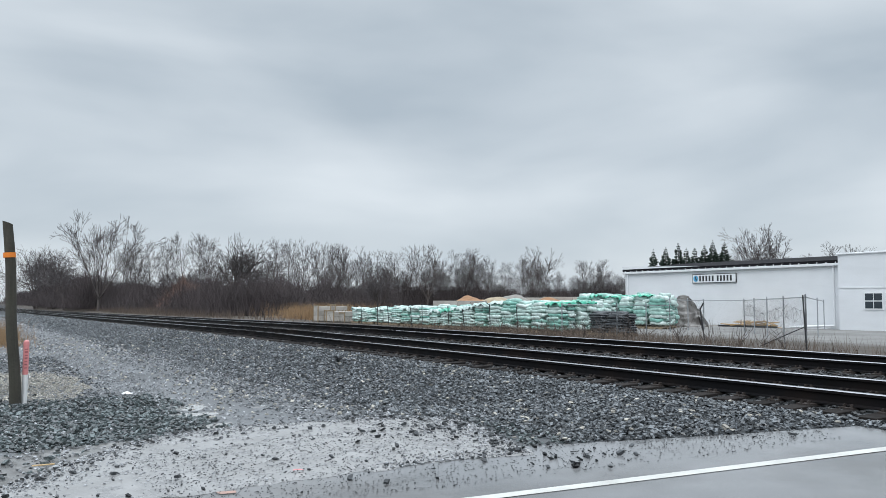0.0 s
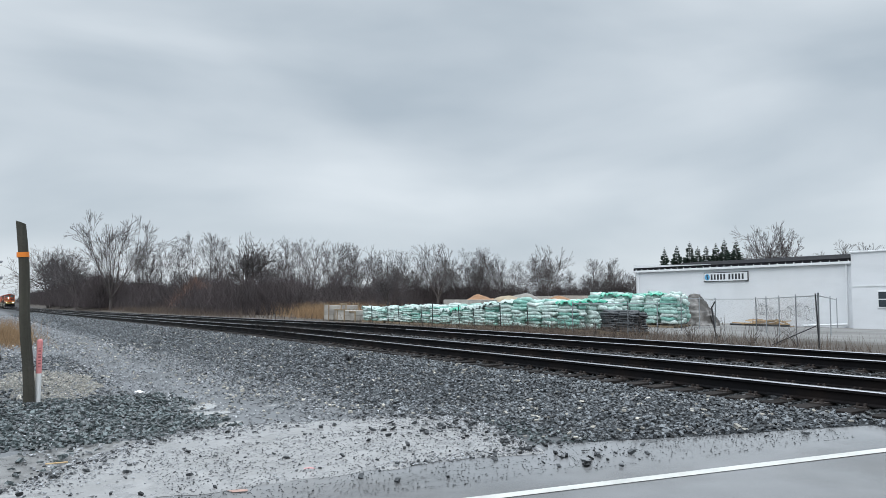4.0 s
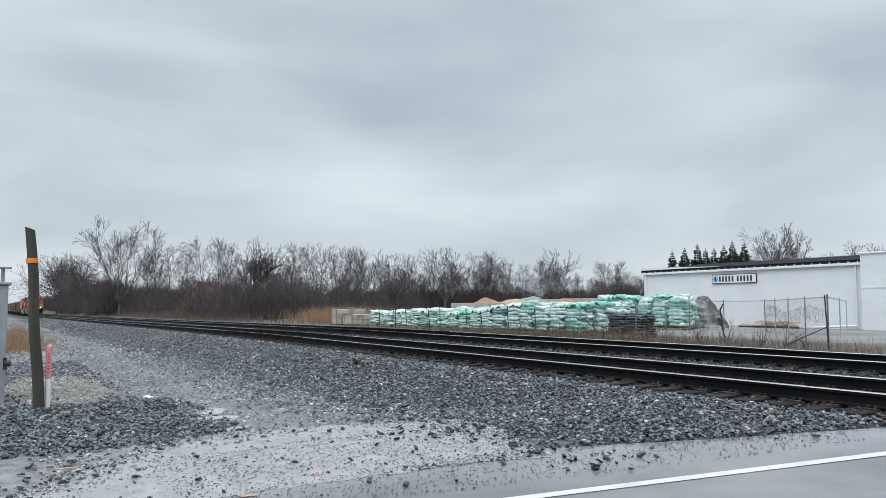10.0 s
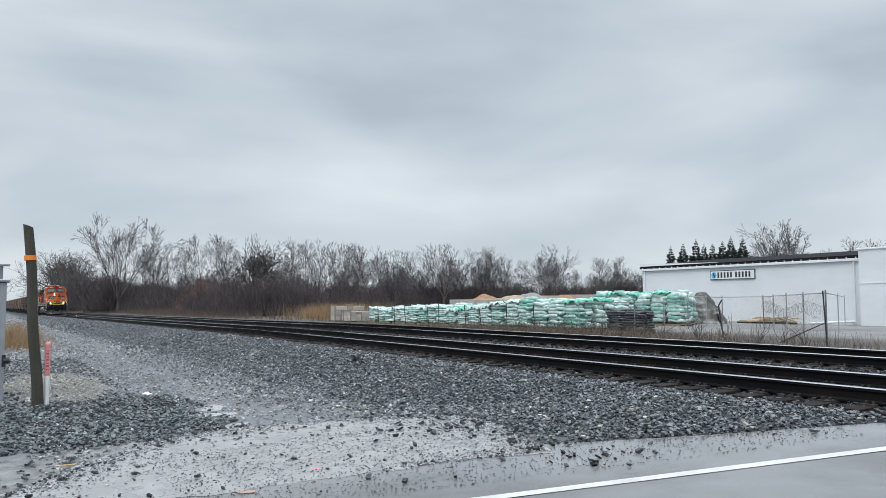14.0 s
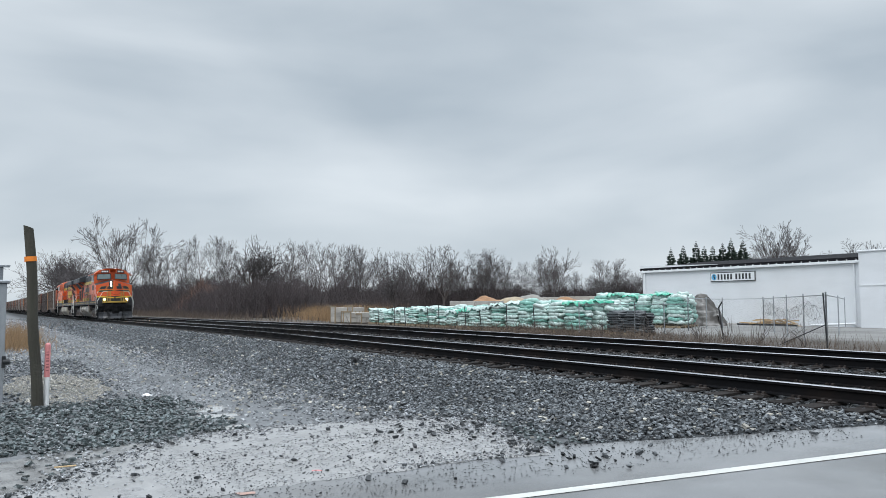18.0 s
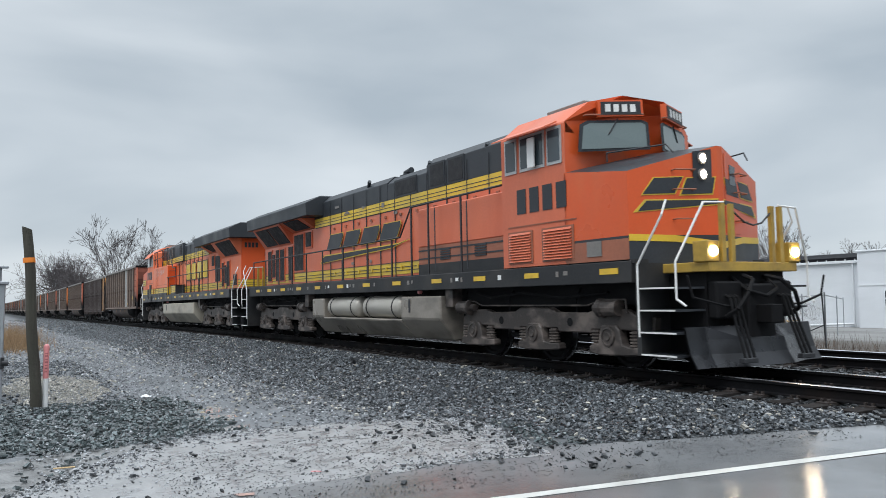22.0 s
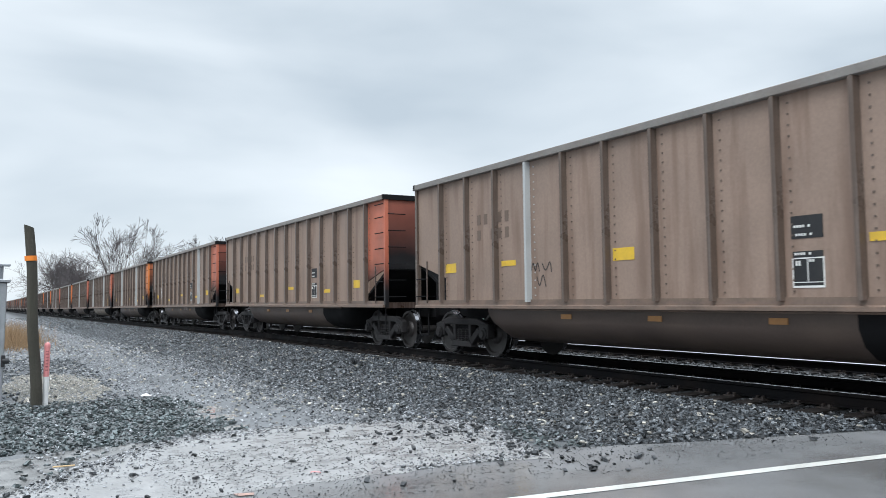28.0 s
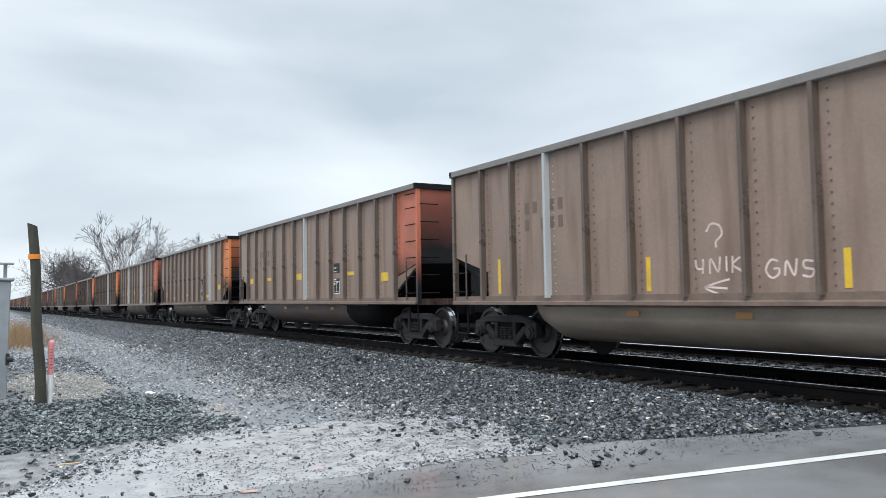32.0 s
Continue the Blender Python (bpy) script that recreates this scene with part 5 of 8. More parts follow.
BROWN = [(0.266, 0.191, 0.150), (0.240, 0.171, 0.134), (0.165, 0.104, 0.080), (0.150, 0.113, 0.106)]
for i, c in enumerate(BROWN):
    M["car_%d" % i] = mat("dusty_car_paint_%d" % i, c, 0.60, 0.20, 0.9, 0.12, 26, stain=(c[0] * 0.58, c[1] * 0.50, c[2] * 0.46), stain_amount=0.65, stain_scale=(4.5, 1, 0.5), per_object=0.08)
    M["sill_%d" % i] = mat("rusty_sill_paint_%d" % i, tuple(v * 0.55 for v in c), 0.55, 0.3, 2, 0.12, 26, stain=(c[0] * 0.9, c[1] * 0.8, c[2] * 0.75), stain_amount=0.5, stain_scale=(3, 3, 6))
    M["faded_%d" % i] = mat("faded_mark_%d" % i, tuple(v * 0.50 for v in c), 0.62, 0.15, 2, 0.05, 25)
    # post colour darkened for the shaded sides, pale streaks painted as edge highlights
    M["post_%d" % i] = mat("dusty_shaded_post_%d" % i, tuple(v * 0.36 for v in c), 0.36, 0.3, 3, 0.15, 30, stain=(0.30, 0.265, 0.25), stain_amount=0.22, stain_scale=(22, 22, 0.9))
M["end_red"] = dark_foot_paint("dark_footed_red_end", (0.34, 0.095, 0.058), 2.3, 3.9)
M["end_orange"] = dark_foot_paint("dark_footed_orange_end", (0.46, 0.125, 0.045), 2.3, 3.8)
M["end_yellow"] = dark_foot_paint("dark_footed_yellow_end", (0.62, 0.27, 0.05), 2.9, 3.5)
M["bay_red"] = dark_foot_paint("red_end_bay_paint", (0.50, 0.145, 0.085), 1.55, 2.35)
M["bay_orange"] = dark_foot_paint("orange_end_bay_paint", (0.66, 0.20, 0.055), 1.55, 2.35)
M["bay_yellow"] = mat("yellow_end_bay_paint", (0.55, 0.26, 0.06), 0.5, 0.2, 1.5, 0.08, 30, stain=(0.30, 0.17, 0.12), stain_amount=0.85, stain_scale=(3, 3, 0.7))
M["chord"] = mat("pale_worn_top_chord", (0.185, 0.172, 0.160), 0.5, 0.25, 2, 0.15, 30, stain=(0.16, 0.12, 0.10), stain_amount=0.5, stain_scale=(1.5, 2, 2))
M["silver"] = mat("silver_new_post", (0.40, 0.415, 0.415), 0.5, 0.1, 3, 0.05, 30)
# Near-black steel, set darker to stand in for shade under the train.
M["near_black"] = mat("near_black_steel", (0.009, 0.009, 0.010), 0.8, 0.35, 2, 0.2, 30, spec=0.15)
M["truck"] = mat("grimy_truck_steel", (0.036, 0.034, 0.035), 0.62, 0.4, 2.5, 0.25, 30, stain=(0.016, 0.015, 0.015), stain_amount=0.7, stain_scale=(2, 2, 2), spec=0.2)
M["loco_truck"] = mat("dusty_grey_truck", (0.044, 0.037, 0.034), 0.55, 0.45, 3.0, 0.3, 30, stain=(0.165, 0.136, 0.120), stain_amount=0.85, stain_scale=(2.6, 2.6, 4.0), spec=0.35)
M["wheel"] = mat("worn_wheel_steel", (0.040, 0.036, 0.035), 0.5, 0.35, 4, 0.1, 30, metal=0.2)
M["tread"] = mat("polished_wheel_tread", (0.26, 0.26, 0.27), 0.25, 0.1, 4, 0.02, 30, metal=1.0)
M["decal_yellow"] = mat("yellow_reflective_plate", (0.66, 0.42, 0.035), 0.4, 0.12, 5, 0.03, 30, stain=(0.40, 0.26, 0.06), stain_amount=0.4, stain_scale=(4, 4, 4))
M["stencil"] = mat("white_stencil", (0.66, 0.66, 0.64), 0.6, 0.1, 8, 0.02)
M["tub"] = mat("dusty_tub_steel", (0.086, 0.062, 0.052), 0.55, 0.25, 0.8, 0.1, 25, stain=(0.125, 0.090, 0.07), stain_amount=0.5, stain_scale=(0.7, 1, 2.0))
M["tub_tan"] = mat("tan_dusty_tub_steel", (0.25, 0.205, 0.165), 0.55, 0.2, 0.8, 0.1, 25, stain=(0.12, 0.095, 0.08), stain_amount=0.6, stain_scale=(0.7, 1, 2.0))
M["orange"] = mat("orange_engine_paint", (0.62, 0.088, 0.018), 0.38, 0.08, 0.8, 0.04, 25, stain=(0.60, 0.14, 0.05), stain_amount=0.5, stain_scale=(1.2, 1, 0.5))
# Flank orange: dust, plus the sky's glare on the sides mixed into the colour.
M["orange_flank"] = mat("dusty_glare_orange_paint", (0.74, 0.190, 0.085), 0.5, 0.12, 0.8, 0.06, 25, stain=(0.64, 0.120, 0.040), stain_amount=0.6, stain_scale=(1.5, 1, 0.35))
M["orange_lead"] = mat("sun_faded_orange_paint", (0.60, 0.145, 0.070), 0.45, 0.12, 0.8, 0.06, 25, stain=(0.50, 0.095, 0.040), stain_amount=0.6, stain_scale=(1.5, 1, 0.35))
M["tank_brown"] = mat("brown_grey_fuel_tank", (0.235, 0.21, 0.18), 0.35, 0.2, 0.8, 0.08, 25, stain=(0.07, 0.063, 0.055), stain_amount=0.7, stain_scale=(0.9, 1, 2.0))
M["orange_grime"] = mat("grimy_orange_engine_paint", (0.30, 0.105, 0.060), 0.6, 0.2, 1.2, 0.08, 25, stain=(0.14, 0.075, 0.05), stain_amount=0.7, stain_scale=(1.2, 1, 0.6))
M["yellow"] = mat("yellow_engine_paint", (0.66, 0.44, 0.035), 0.42, 0.12, 1.0, 0.04, 25, stain=(0.42, 0.30, 0.07), stain_amount=0.5, stain_scale=(1.5, 1, 1))
M["black_paint"] = mat("charcoal_engine_paint", (0.036, 0.040, 0.046), 0.45, 0.25, 1.0, 0.06, 25, stain=(0.042, 0.047, 0.05), stain_amount=0.4, stain_scale=(1.5, 1, 0.5), spec=0.25)
M["screen"] = mat("black_intake_screen", (0.012, 0.012, 0.014), 0.7, 0.3, 6, 0.4, 120)
M["sill_dark"] = mat("grimy_dark_sill", (0.026, 0.027, 0.029), 0.55, 0.3, 1.5, 0.1, 25, stain=(0.065, 0.06, 0.055), stain_amount=0.5, stain_scale=(1, 1, 1), spec=0.25)
M["tank_grey"] = mat("dusty_grey_fuel_tank", (0.40, 0.365, 0.30), 0.5, 0.14, 0.8, 0.05, 25, stain=(0.11, 0.10, 0.085), stain_amount=0.6, stain_scale=(0.6, 1, 1.6))
M["reservoir"] = mat("satin_air_reservoir", (0.42, 0.395, 0.35), 0.42, 0.1, 1.5, 0.03, 25, metal=0.3)
M["white_rail"] = mat("white_handrail_paint", (0.74, 0.74, 0.72), 0.4, 0.08, 5, 0.03)
M["plow"] = mat("worn_grey_plow_steel", (0.024, 0.025, 0.029), 0.30, 0.3, 2.0, 0.08, 25, stain=(0.010, 0.010, 0.011), stain_amount=0.8, stain_scale=(1.5, 1.5, 2), metal=0.3)
M["sill_grey"] = mat("charcoal_sill_paint", (0.050, 0.051, 0.053), 0.5, 0.25, 1.5, 0.08, 25, stain=(0.09, 0.085, 0.08), stain_amount=0.5, stain_scale=(1, 1, 0.5), spec=0.3)
M["faded_spray"] = mat("faded_white_spray", (0.62, 0.50, 0.45), 0.6, 0.3, 8, 0.02)
M["teal_sticker"] = mat("teal_sticker", (0.05, 0.22, 0.18), 0.5, 0.15, 4, 0.02)
M["yellow_thin"] = mat("thin_yellow_outline", (0.55, 0.36, 0.05), 0.5, 0.15, 4, 0.02)
M["lamp"] = glow("lit_lamp_glass", (1.0, 0.82, 0.58), 40.0)
M["belly_plate"] = mat("grimy_orange_plate", (0.36, 0.17, 0.05), 0.5, 0.2, 5, 0.05, 25, stain=(0.15, 0.085, 0.045), stain_amount=0.5, stain_scale=(5, 5, 5))
M["mustard"] = mat("grimy_mustard_paint", (0.40, 0.255, 0.045), 0.5, 0.2, 2.0, 0.06, 25, stain=(0.16, 0.10, 0.03), stain_amount=0.6, stain_scale=(3, 3, 3))
M["wind_glass"] = mat("windshield_glass", (0.16, 0.20, 0.20), 0.06, 0.1, 1.0, 0.0)
M["cab_glass"] = mat("cab_side_glass", (0.05, 0.065, 0.075), 0.07, 0.1, 1.0, 0.0)
M["frame_metal"] = mat("bare_window_frame", (0.45, 0.46, 0.46), 0.4, 0.1, 5, 0.03, metal=0.4)


def wheelset_mesh(r, key):
    """Two flanged wheels on an axle, across the track."""
    g = Geo()
    for s in (-1, 1):
        rings = [(s * 0.69, r * 0.55), (s * 0.685, r + 0.028), (s * 0.715, r + 0.026), (s * 0.722, r), (s * 0.815, r - 0.006), (s * 0.818, r - 0.06), (s * 0.775, r - 0.085), (s * 0.765, 0.20), (s * 0.81, 0.17), (s * 0.83, 0.14)]
        g.turned(rings, (0, 0, 0), "y", 24)
    g.rod((0, -0.98, 0), (0, 0.98, 0), 0.085, n=10)
    me = g.mesh("wheelset", [M["wheel" if key == "car" else "near_black"], M["tread"]])
    for p in me.polygons:
        c = p.center
        d = math.hypot(c.x, c.z)
        p.material_index = 1 if d > r - 0.03 else 0
    return me


CAR_WHEEL, LOCO_WHEEL = wheelset_mesh(0.457, "car"), wheelset_mesh(0.533, "loco")


def add_axle(parent, x, r, me, turned=False, roll=True):
    ob = part("wheelset", me, None, parent)
    ob.matrix_basis = pose(x, 0, r)
    if roll:
        AXLES.append((ob, x, r, turned))
    return ob


def car_truck_meshes():
    """The cast side frame of a freight truck with its spring nest and bearings."""
    f = Geo()
    y0, y1 = 0.93, 1.07
    top = [(-1.05, 0.66), (-0.62, 0.78), (0.62, 0.78), (1.05, 0.66), (1.05, 0.55), (0.60, 0.64), (-0.60, 0.64), (-1.05, 0.55)]
    f.prism(top, y0, y1)
    f.prism([(-1.06, 0.66), (-0.70, 0.68), (-0.72, 0.40), (-1.04, 0.38)], y0 - 0.01, y1 + 0.02)
    f.prism([(1.06, 0.66), (0.70, 0.68), (0.72, 0.40), (1.04, 0.38)], y0 - 0.01, y1 + 0.02)
    f.prism([(-0.74, 0.52), (-0.62, 0.60), (-0.20, 0.28), (-0.34, 0.20)], y0, y1)
    f.prism([(0.74, 0.52), (0.62, 0.60), (0.20, 0.28), (0.34, 0.20)], y0, y1)
    f.prism([(-0.42, 0.18), (0.42, 0.18), (0.34, 0.30), (-0.34, 0.30)], y0 - 0.03, y1 + 0.03)
    f.prism([(-0.36, 0.28), (-0.26, 0.28), (-0.26, 0.68), (-0.36, 0.68)], y0, y1)
    f.prism([(0.36, 0.28), (0.26, 0.28), (0.26, 0.68), (0.36, 0.68)], y0, y1)
    frame = f.mesh("side_frame", M["truck"], bevel=0.015)
    s = Geo()
    for x in (-0.14, 0.02, 0.16):
        s.turned([(0.29 + 0.022 * k, 0.075 if k % 2 else 0.05) for k in range(13)], (x, 1.0, 0), "z", 7)
    spring = s.mesh("spring_nest", M["truck"])
    b = Geo().turned([(1.03, 0.13), (1.12, 0.125), (1.13, 0.09), (1.16, 0.08)], (0, 0, 0), "y", 14)
    return frame, spring, b.mesh("bearing_cap", M["truck"])


TRUCK = car_truck_meshes()
FLIP = pose(0, 0, 0, 0, 0, 180)


def car_truck(car, x, roll=True):
    frame, spring, cap = TRUCK
    t = part("truck", Geo().box(-0.22, 0.22, -1.0, 1.0, 0.45, 0.72).rod((0, 0, 0.7), (0, 0, 0.95), 0.22, n=12).box(-0.95, 0.95, -0.35, -0.25, 0.35, 0.5).box(-0.95, 0.95, 0.25, 0.35, 0.35, 0.5), M["near_black"], car)
    t.matrix_basis = pose(x, 0, 0)
    for m in (FLIP, pose(0, 0, 0)):
        part("side_frame", frame, None, t).matrix_basis = m
        part("spring_nest", spring, None, t).matrix_basis = m
        for a in (-0.89, 0.89):
            part("bearing_cap", cap, None, t).matrix_basis = m @ pose(a, 0, 0.47)
    for a in (-0.89, 0.89):
        add_axle(t, a, 0.457, CAR_WHEEL, roll=roll)


POST = {}


def post_meshes(key):
    if key not in POST:
        g = Geo().prism([(-0.050, 0.0), (-0.030, -0.10), (0.030, -0.10), (0.050, 0.0)], 1.12, 3.60, "z")
        for k in range(18):  # a row of bolts beside the post
            g.box(0.150, 0.172, -0.010, 0.0, 1.22 + k * 0.133, 1.242 + k * 0.133)
        POST[key] = g.mesh("side_post", M[key], bevel=0.0)
    return POST[key]


def coupler(parent, x, s):
    g = Geo().box(min(x, x + s * 0.62), max(x, x + s * 0.62), -0.09, 0.09, 0.78, 0.96)
    g.prism([(x + s * 0.55, -0.14), (x + s * 0.86, -0.17), (x + s * 0.90, 0.02), (x + s * 0.72, 0.05), (x + s * 0.70, 0.14), (x + s * 0.55, 0.14)], 0.74, 1.00, "z")
    return part("coupler", g, M["near_black"], parent, bevel=0.01)


def rungs(parent, spots, name="ladder_rung", key="near_black"):
    for p, q in spots:
        p, q = Vector(p), Vector(q)
        part(name, Geo().rod(p, q, 0.013, n=6), M[key], parent)


def tub_car(tone=0, end="red", silver=(), tub="tub", full=True, decals=0):
    """A rotary coal gondola with a belly between its trucks."""
    t = thing("coal_car", {"red": "dusty brown ribbed coal gondola with a red end, near-black below", "orange": "dusty brown ribbed coal gondola with a rusty orange end"}[end], "rail car", "coal cars of the train")
    body, post = M["car_%d" % tone], "post_%d" % tone
    H, W, E = 3.62, 1.52, 7.27
    for s in (-1, 1):
        part("side_sheet", Geo().box(-6.05, 6.05, min(s * W, s * (W - 0.04)), max(s * W, s * (W - 0.04)), 1.1, H), body, t)
        for e in (-1, 1):  # end bays, cut away below
            g = Geo().prism([(e * 6.05, 1.62), (e * 6.05, H), (e * E, H), (e * E, 1.95)], min(s * W, s * (W - 0.04)), max(s * W, s * (W - 0.04)))
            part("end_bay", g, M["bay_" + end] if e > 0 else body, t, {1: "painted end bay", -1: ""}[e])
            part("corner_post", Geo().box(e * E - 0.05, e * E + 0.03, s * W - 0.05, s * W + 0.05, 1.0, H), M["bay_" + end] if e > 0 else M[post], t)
        part("side_sill", Geo().prism([(s * W, 1.0), (s * (W + 0.10), 1.0), (s * (W + 0.10), 1.05), (s * (W + 0.03), 1.07), (s * (W + 0.03), 1.16), (s * W, 1.16)], -E, E, "x"), M["sill_%d" % tone], t)
        part("top_chord", Geo().prism([(s * (W - 0.05), H - 0.02), (s * (W + 0.10), H - 0.02), (s * (W + 0.10), H + 0.10), (s * (W - 0.05), H + 0.10)], -E - 0.04, E + 0.04, "x"), M["chord"], t, bevel=0.01)
        if full:
            for k in range(-6, 7):
                p = part("side_post", post_meshes("silver" if k in silver and s < 0 else post), None, t, "silver replacement post" if k in silver and s < 0 else "")
                p.matrix_basis = pose(k * 1.028, s * (W + 0.001), 0, 0, 0, 0 if s < 0 else 180)
        else:
            g = Geo()
            for k in range(-6, 7):
                g.box(k * 1.028 - 0.06, k * 1.028 + 0.06, min(s * W, s * (W + 0.09)), max(s * W, s * (W + 0.09)), 1.15, H - 0.03)
            tagged(part("rib_run", g, M[post], t), kind="stuff")
            for k in silver:
                if s < 0:
                    part("side_post", post_meshes("silver"), None, t, "silver replacement post").matrix_basis = pose(k * 1.028, s * (W + 0.02), 0)
    for e in (-1, 1):
        part("end_sheet", Geo().box(min(e * E, e * (E - 0.05)), max(e * E, e * (E - 0.05)), -W + 0.05, W - 0.05, 1.93, H), M["end_" + end] if e > 0 else M["near_black"], t, "blackened end sheet")
        part("slope_sheet", Geo().prism([(e * (E - 0.05), 1.95), (e * 5.6, 1.08), (e * 5.6, 1.02), (e * (E + 0.0), 1.90)], -W + 0.06, W - 0.06), M["near_black"], t)
        part("end_chord", Geo().box(min(e * (E - 0.03), e * (E + 0.05)), max(e * (E - 0.03), e * (E + 0.05)), -W - 0.1, W + 0.1, H - 0.02, H + 0.1), M["near_black"], t)
        part("end_sill", Geo().box(min(e * (E - 0.1), e * (E + 0.02)), max(e * (E - 0.1), e * (E + 0.02)), -W, W, 0.98, 1.12), M["post_2"] if e > 0 else M["near_black"], t)
        part("centre_sill", Geo().box(min(e * 5.2, e * (E + 0.1)), max(e * 5.2, e * (E + 0.1)), -0.2, 0.2, 0.74, 1.04), M["near_black"], t)
        if full:
            part("end_post", Geo().box(min(e * E, e * (E + 0.09)), max(e * E, e * (E + 0.09)), -0.12, 0.12, 1.0, H), M["end_" + end] if e > 0 else M["near_black"], t)
            coupler(t, e * (E + 0.0), e)
            for s in (-1, 1):
                x = e * (E - 0.5)
                spots = [((x, s * (W + 0.07), 1.25), (e * (E - 0.03), s * (W + 0.07), 1.25)), ((x, s * (W + 0.07), 1.62), (e * (E - 0.03), s * (W + 0.07), 1.62))]
                if e > 0:
                    spots += [((x, s * (W + 0.07), z), (e * (E - 0.03), s * (W + 0.07), z)) for z in (2.05, 2.42, 2.8, 3.18, 3.5)]
                spots += [((e * (E + 0.07), s * (W - 0.02), z), (e * (E + 0.07), s * (W - 0.50), z)) for z in (1.25, 1.65, 2.05, 2.45, 2.85, 3.25)]
                rungs(t, spots)
                part("grab_post", Geo().rod((x, s * (W + 0.06), 1.1), (x, s * (W + 0.06), 2.0), 0.016, n=6), M["post_2"], t)
                part("sill_step", Geo().tube([(e * (E - 0.45), s * W, 1.0), (e * (E - 0.45), s * W, 0.42), (e * (E - 0.05), s * W, 0.42), (e * (E - 0.05), s * W, 1.0)], 0.018), M["near_black"], t)
            g = Geo().tube([(e * E, 0.45, 0.9), (e * (E + 0.3), 0.5, 0.75), (e * (E + 0.45), 0.45, 0.42), (e * (E + 0.6), 0.35, 0.4)], 0.028)
            part("brake_hose", g, M["near_black"], t)
    if full:  # brake gear on the rear platform
        part("brake_valve", Geo().box(-6.75, -6.35, -1.0, -0.6, 1.1, 1.42).rod((-6.9, -0.9, 1.3), (-6.2, -0.9, 1.3), 0.1, n=10), M["truck"], t)
        part("brake_cylinder", Geo().rod((-6.8, 0.2, 1.3), (-6.2, 0.2, 1.3), 0.14, n=12), M["truck"], t)
    part("floor", Geo().box(-5.7, 5.7, -W + 0.05, W - 0.05, 1.0, 1.1), M["near_black"], t)
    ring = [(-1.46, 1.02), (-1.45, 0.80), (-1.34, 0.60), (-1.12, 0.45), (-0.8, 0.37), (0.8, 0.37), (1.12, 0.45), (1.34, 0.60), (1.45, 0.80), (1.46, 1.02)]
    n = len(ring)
    # the belly's last stretch is near-black, the rest in tub paint
    for name, key, cuts in (("belly", tub, ((-4.78, 0.0), (-4.62, 0.55), (-4.25, 1.0), (2.95, 1.0))), ("belly_end", "near_black", ((2.95, 1.0), (4.2, 1.0), (4.62, 0.55), (4.78, 0.0)))):
        g = Geo()
        for x, k in cuts:
            g.v.extend((x, y * (0.9 + 0.1 * k), 1.02 - (1.02 - z) * (0.35 + 0.65 * k)) for y, z in ring)
        for j in range(3):
            g.f.extend((j * n + i, j * n + i + 1, (j + 1) * n + i + 1, (j + 1) * n + i) for i in range(n - 1))
        g.f.append(tuple(range(n)) if key == tub else tuple(range(3 * n, 4 * n)))
        ob = part(name, g, M[key], t, "" if key == tub else "near-black end of the belly", smooth=True)
        belly = ob if key == tub else belly
    for s in (-1, 1):
        for x in (-2.30, -0.27, 1.80):
            part("reflector", Geo().box(x, x + 0.27, min(s * 1.462, s * 1.47), max(s * 1.462, s * 1.47), 0.83, 0.91), M["belly_plate"], belly) if full else None
    plates = [[(5.35, 1.60, 0.40, 0.20), (-5.88, 1.43, 0.45, 0.24), (-3.82, 1.27, 0.46, 0.12), (-0.78, 1.40, 0.47, 0.10), (3.28, 1.29, 0.48, 0.12)],
              [(5.3, 1.55, 0.40, 0.22), (-6.05, 1.72, 0.42, 0.19), (-3.97, 1.78, 0.46, 0.10), (-0.92, 1.74, 0.46, 0.19), (3.17, 1.76, 0.45, 0.10)],
              [(5.25, 1.2, 0.09, 0.55), (1.3, 1.2, 0.09, 0.45), (-1.8, 1.2, 0.09, 0.50), (-5.7, 1.2, 0.09, 0.65)],
              [(5.3, 1.50, 0.40, 0.20), (-6.05, 1.49, 0.45, 0.18), (-2.93, 1.32, 0.46, 0.09), (0.11, 1.53, 0.48, 0.09), (3.2, 1.40, 0.45, 0.10)]][decals] if full else []
    for x, z, w, h in plates:
        part("reflector", Geo().box(x, x + w, -W - 0.006, -W - 0.001, z, z + h), M["decal_yellow"], t, "yellow reflective plate")
    if full:
        for s in (-1, 1):
            part("rim_pipe", Geo().rod((-4.3, s * 1.50, 0.985), (4.4, s * 1.50, 0.985), 0.022, n=6), M["sill_%d" % tone], t)
        part("stencil_panel", Geo().box(2.2, 2.62, -W - 0.006, -W - 0.001, 1.85, 2.12), M["sill_dark"], t)
        part("stencil_panel", Geo().box(2.21, 2.61, -W - 0.004, -W - 0.001, 1.28, 1.70), M["sill_dark"], t)
        for x0, z0, n in ((2.24, 1.98, 6), (2.26, 1.88, 6), (2.24, 1.655, 6), (2.25, 1.56, 2), (2.43, 1.57, 2), (2.25, 1.53, 2)):
            for i in range(n):  # short illegible stencil words
                if i != 4:
                    part("stencil_line", Geo().box(x0 + i * 0.038, x0 + i * 0.038 + 0.026, -W - 0.011, -W - 0.007, z0, z0 + 0.03), M["stencil"], t)
        g = Geo()
        for x, z, w, h in ((2.2, 1.27, 0.42, 0.025), (2.2, 1.61, 0.42, 0.015), (2.2, 1.27, 0.016, 0.36), (2.604, 1.27, 0.016, 0.36), (2.2, 1.33, 0.42, 0.01), (2.4, 1.33, 0.012, 0.28)):
            g.box(x, x + w, -W - 0.006, -W - 0.001, z, z + h)
        part("stencil_frame", g, M["stencil"], t)
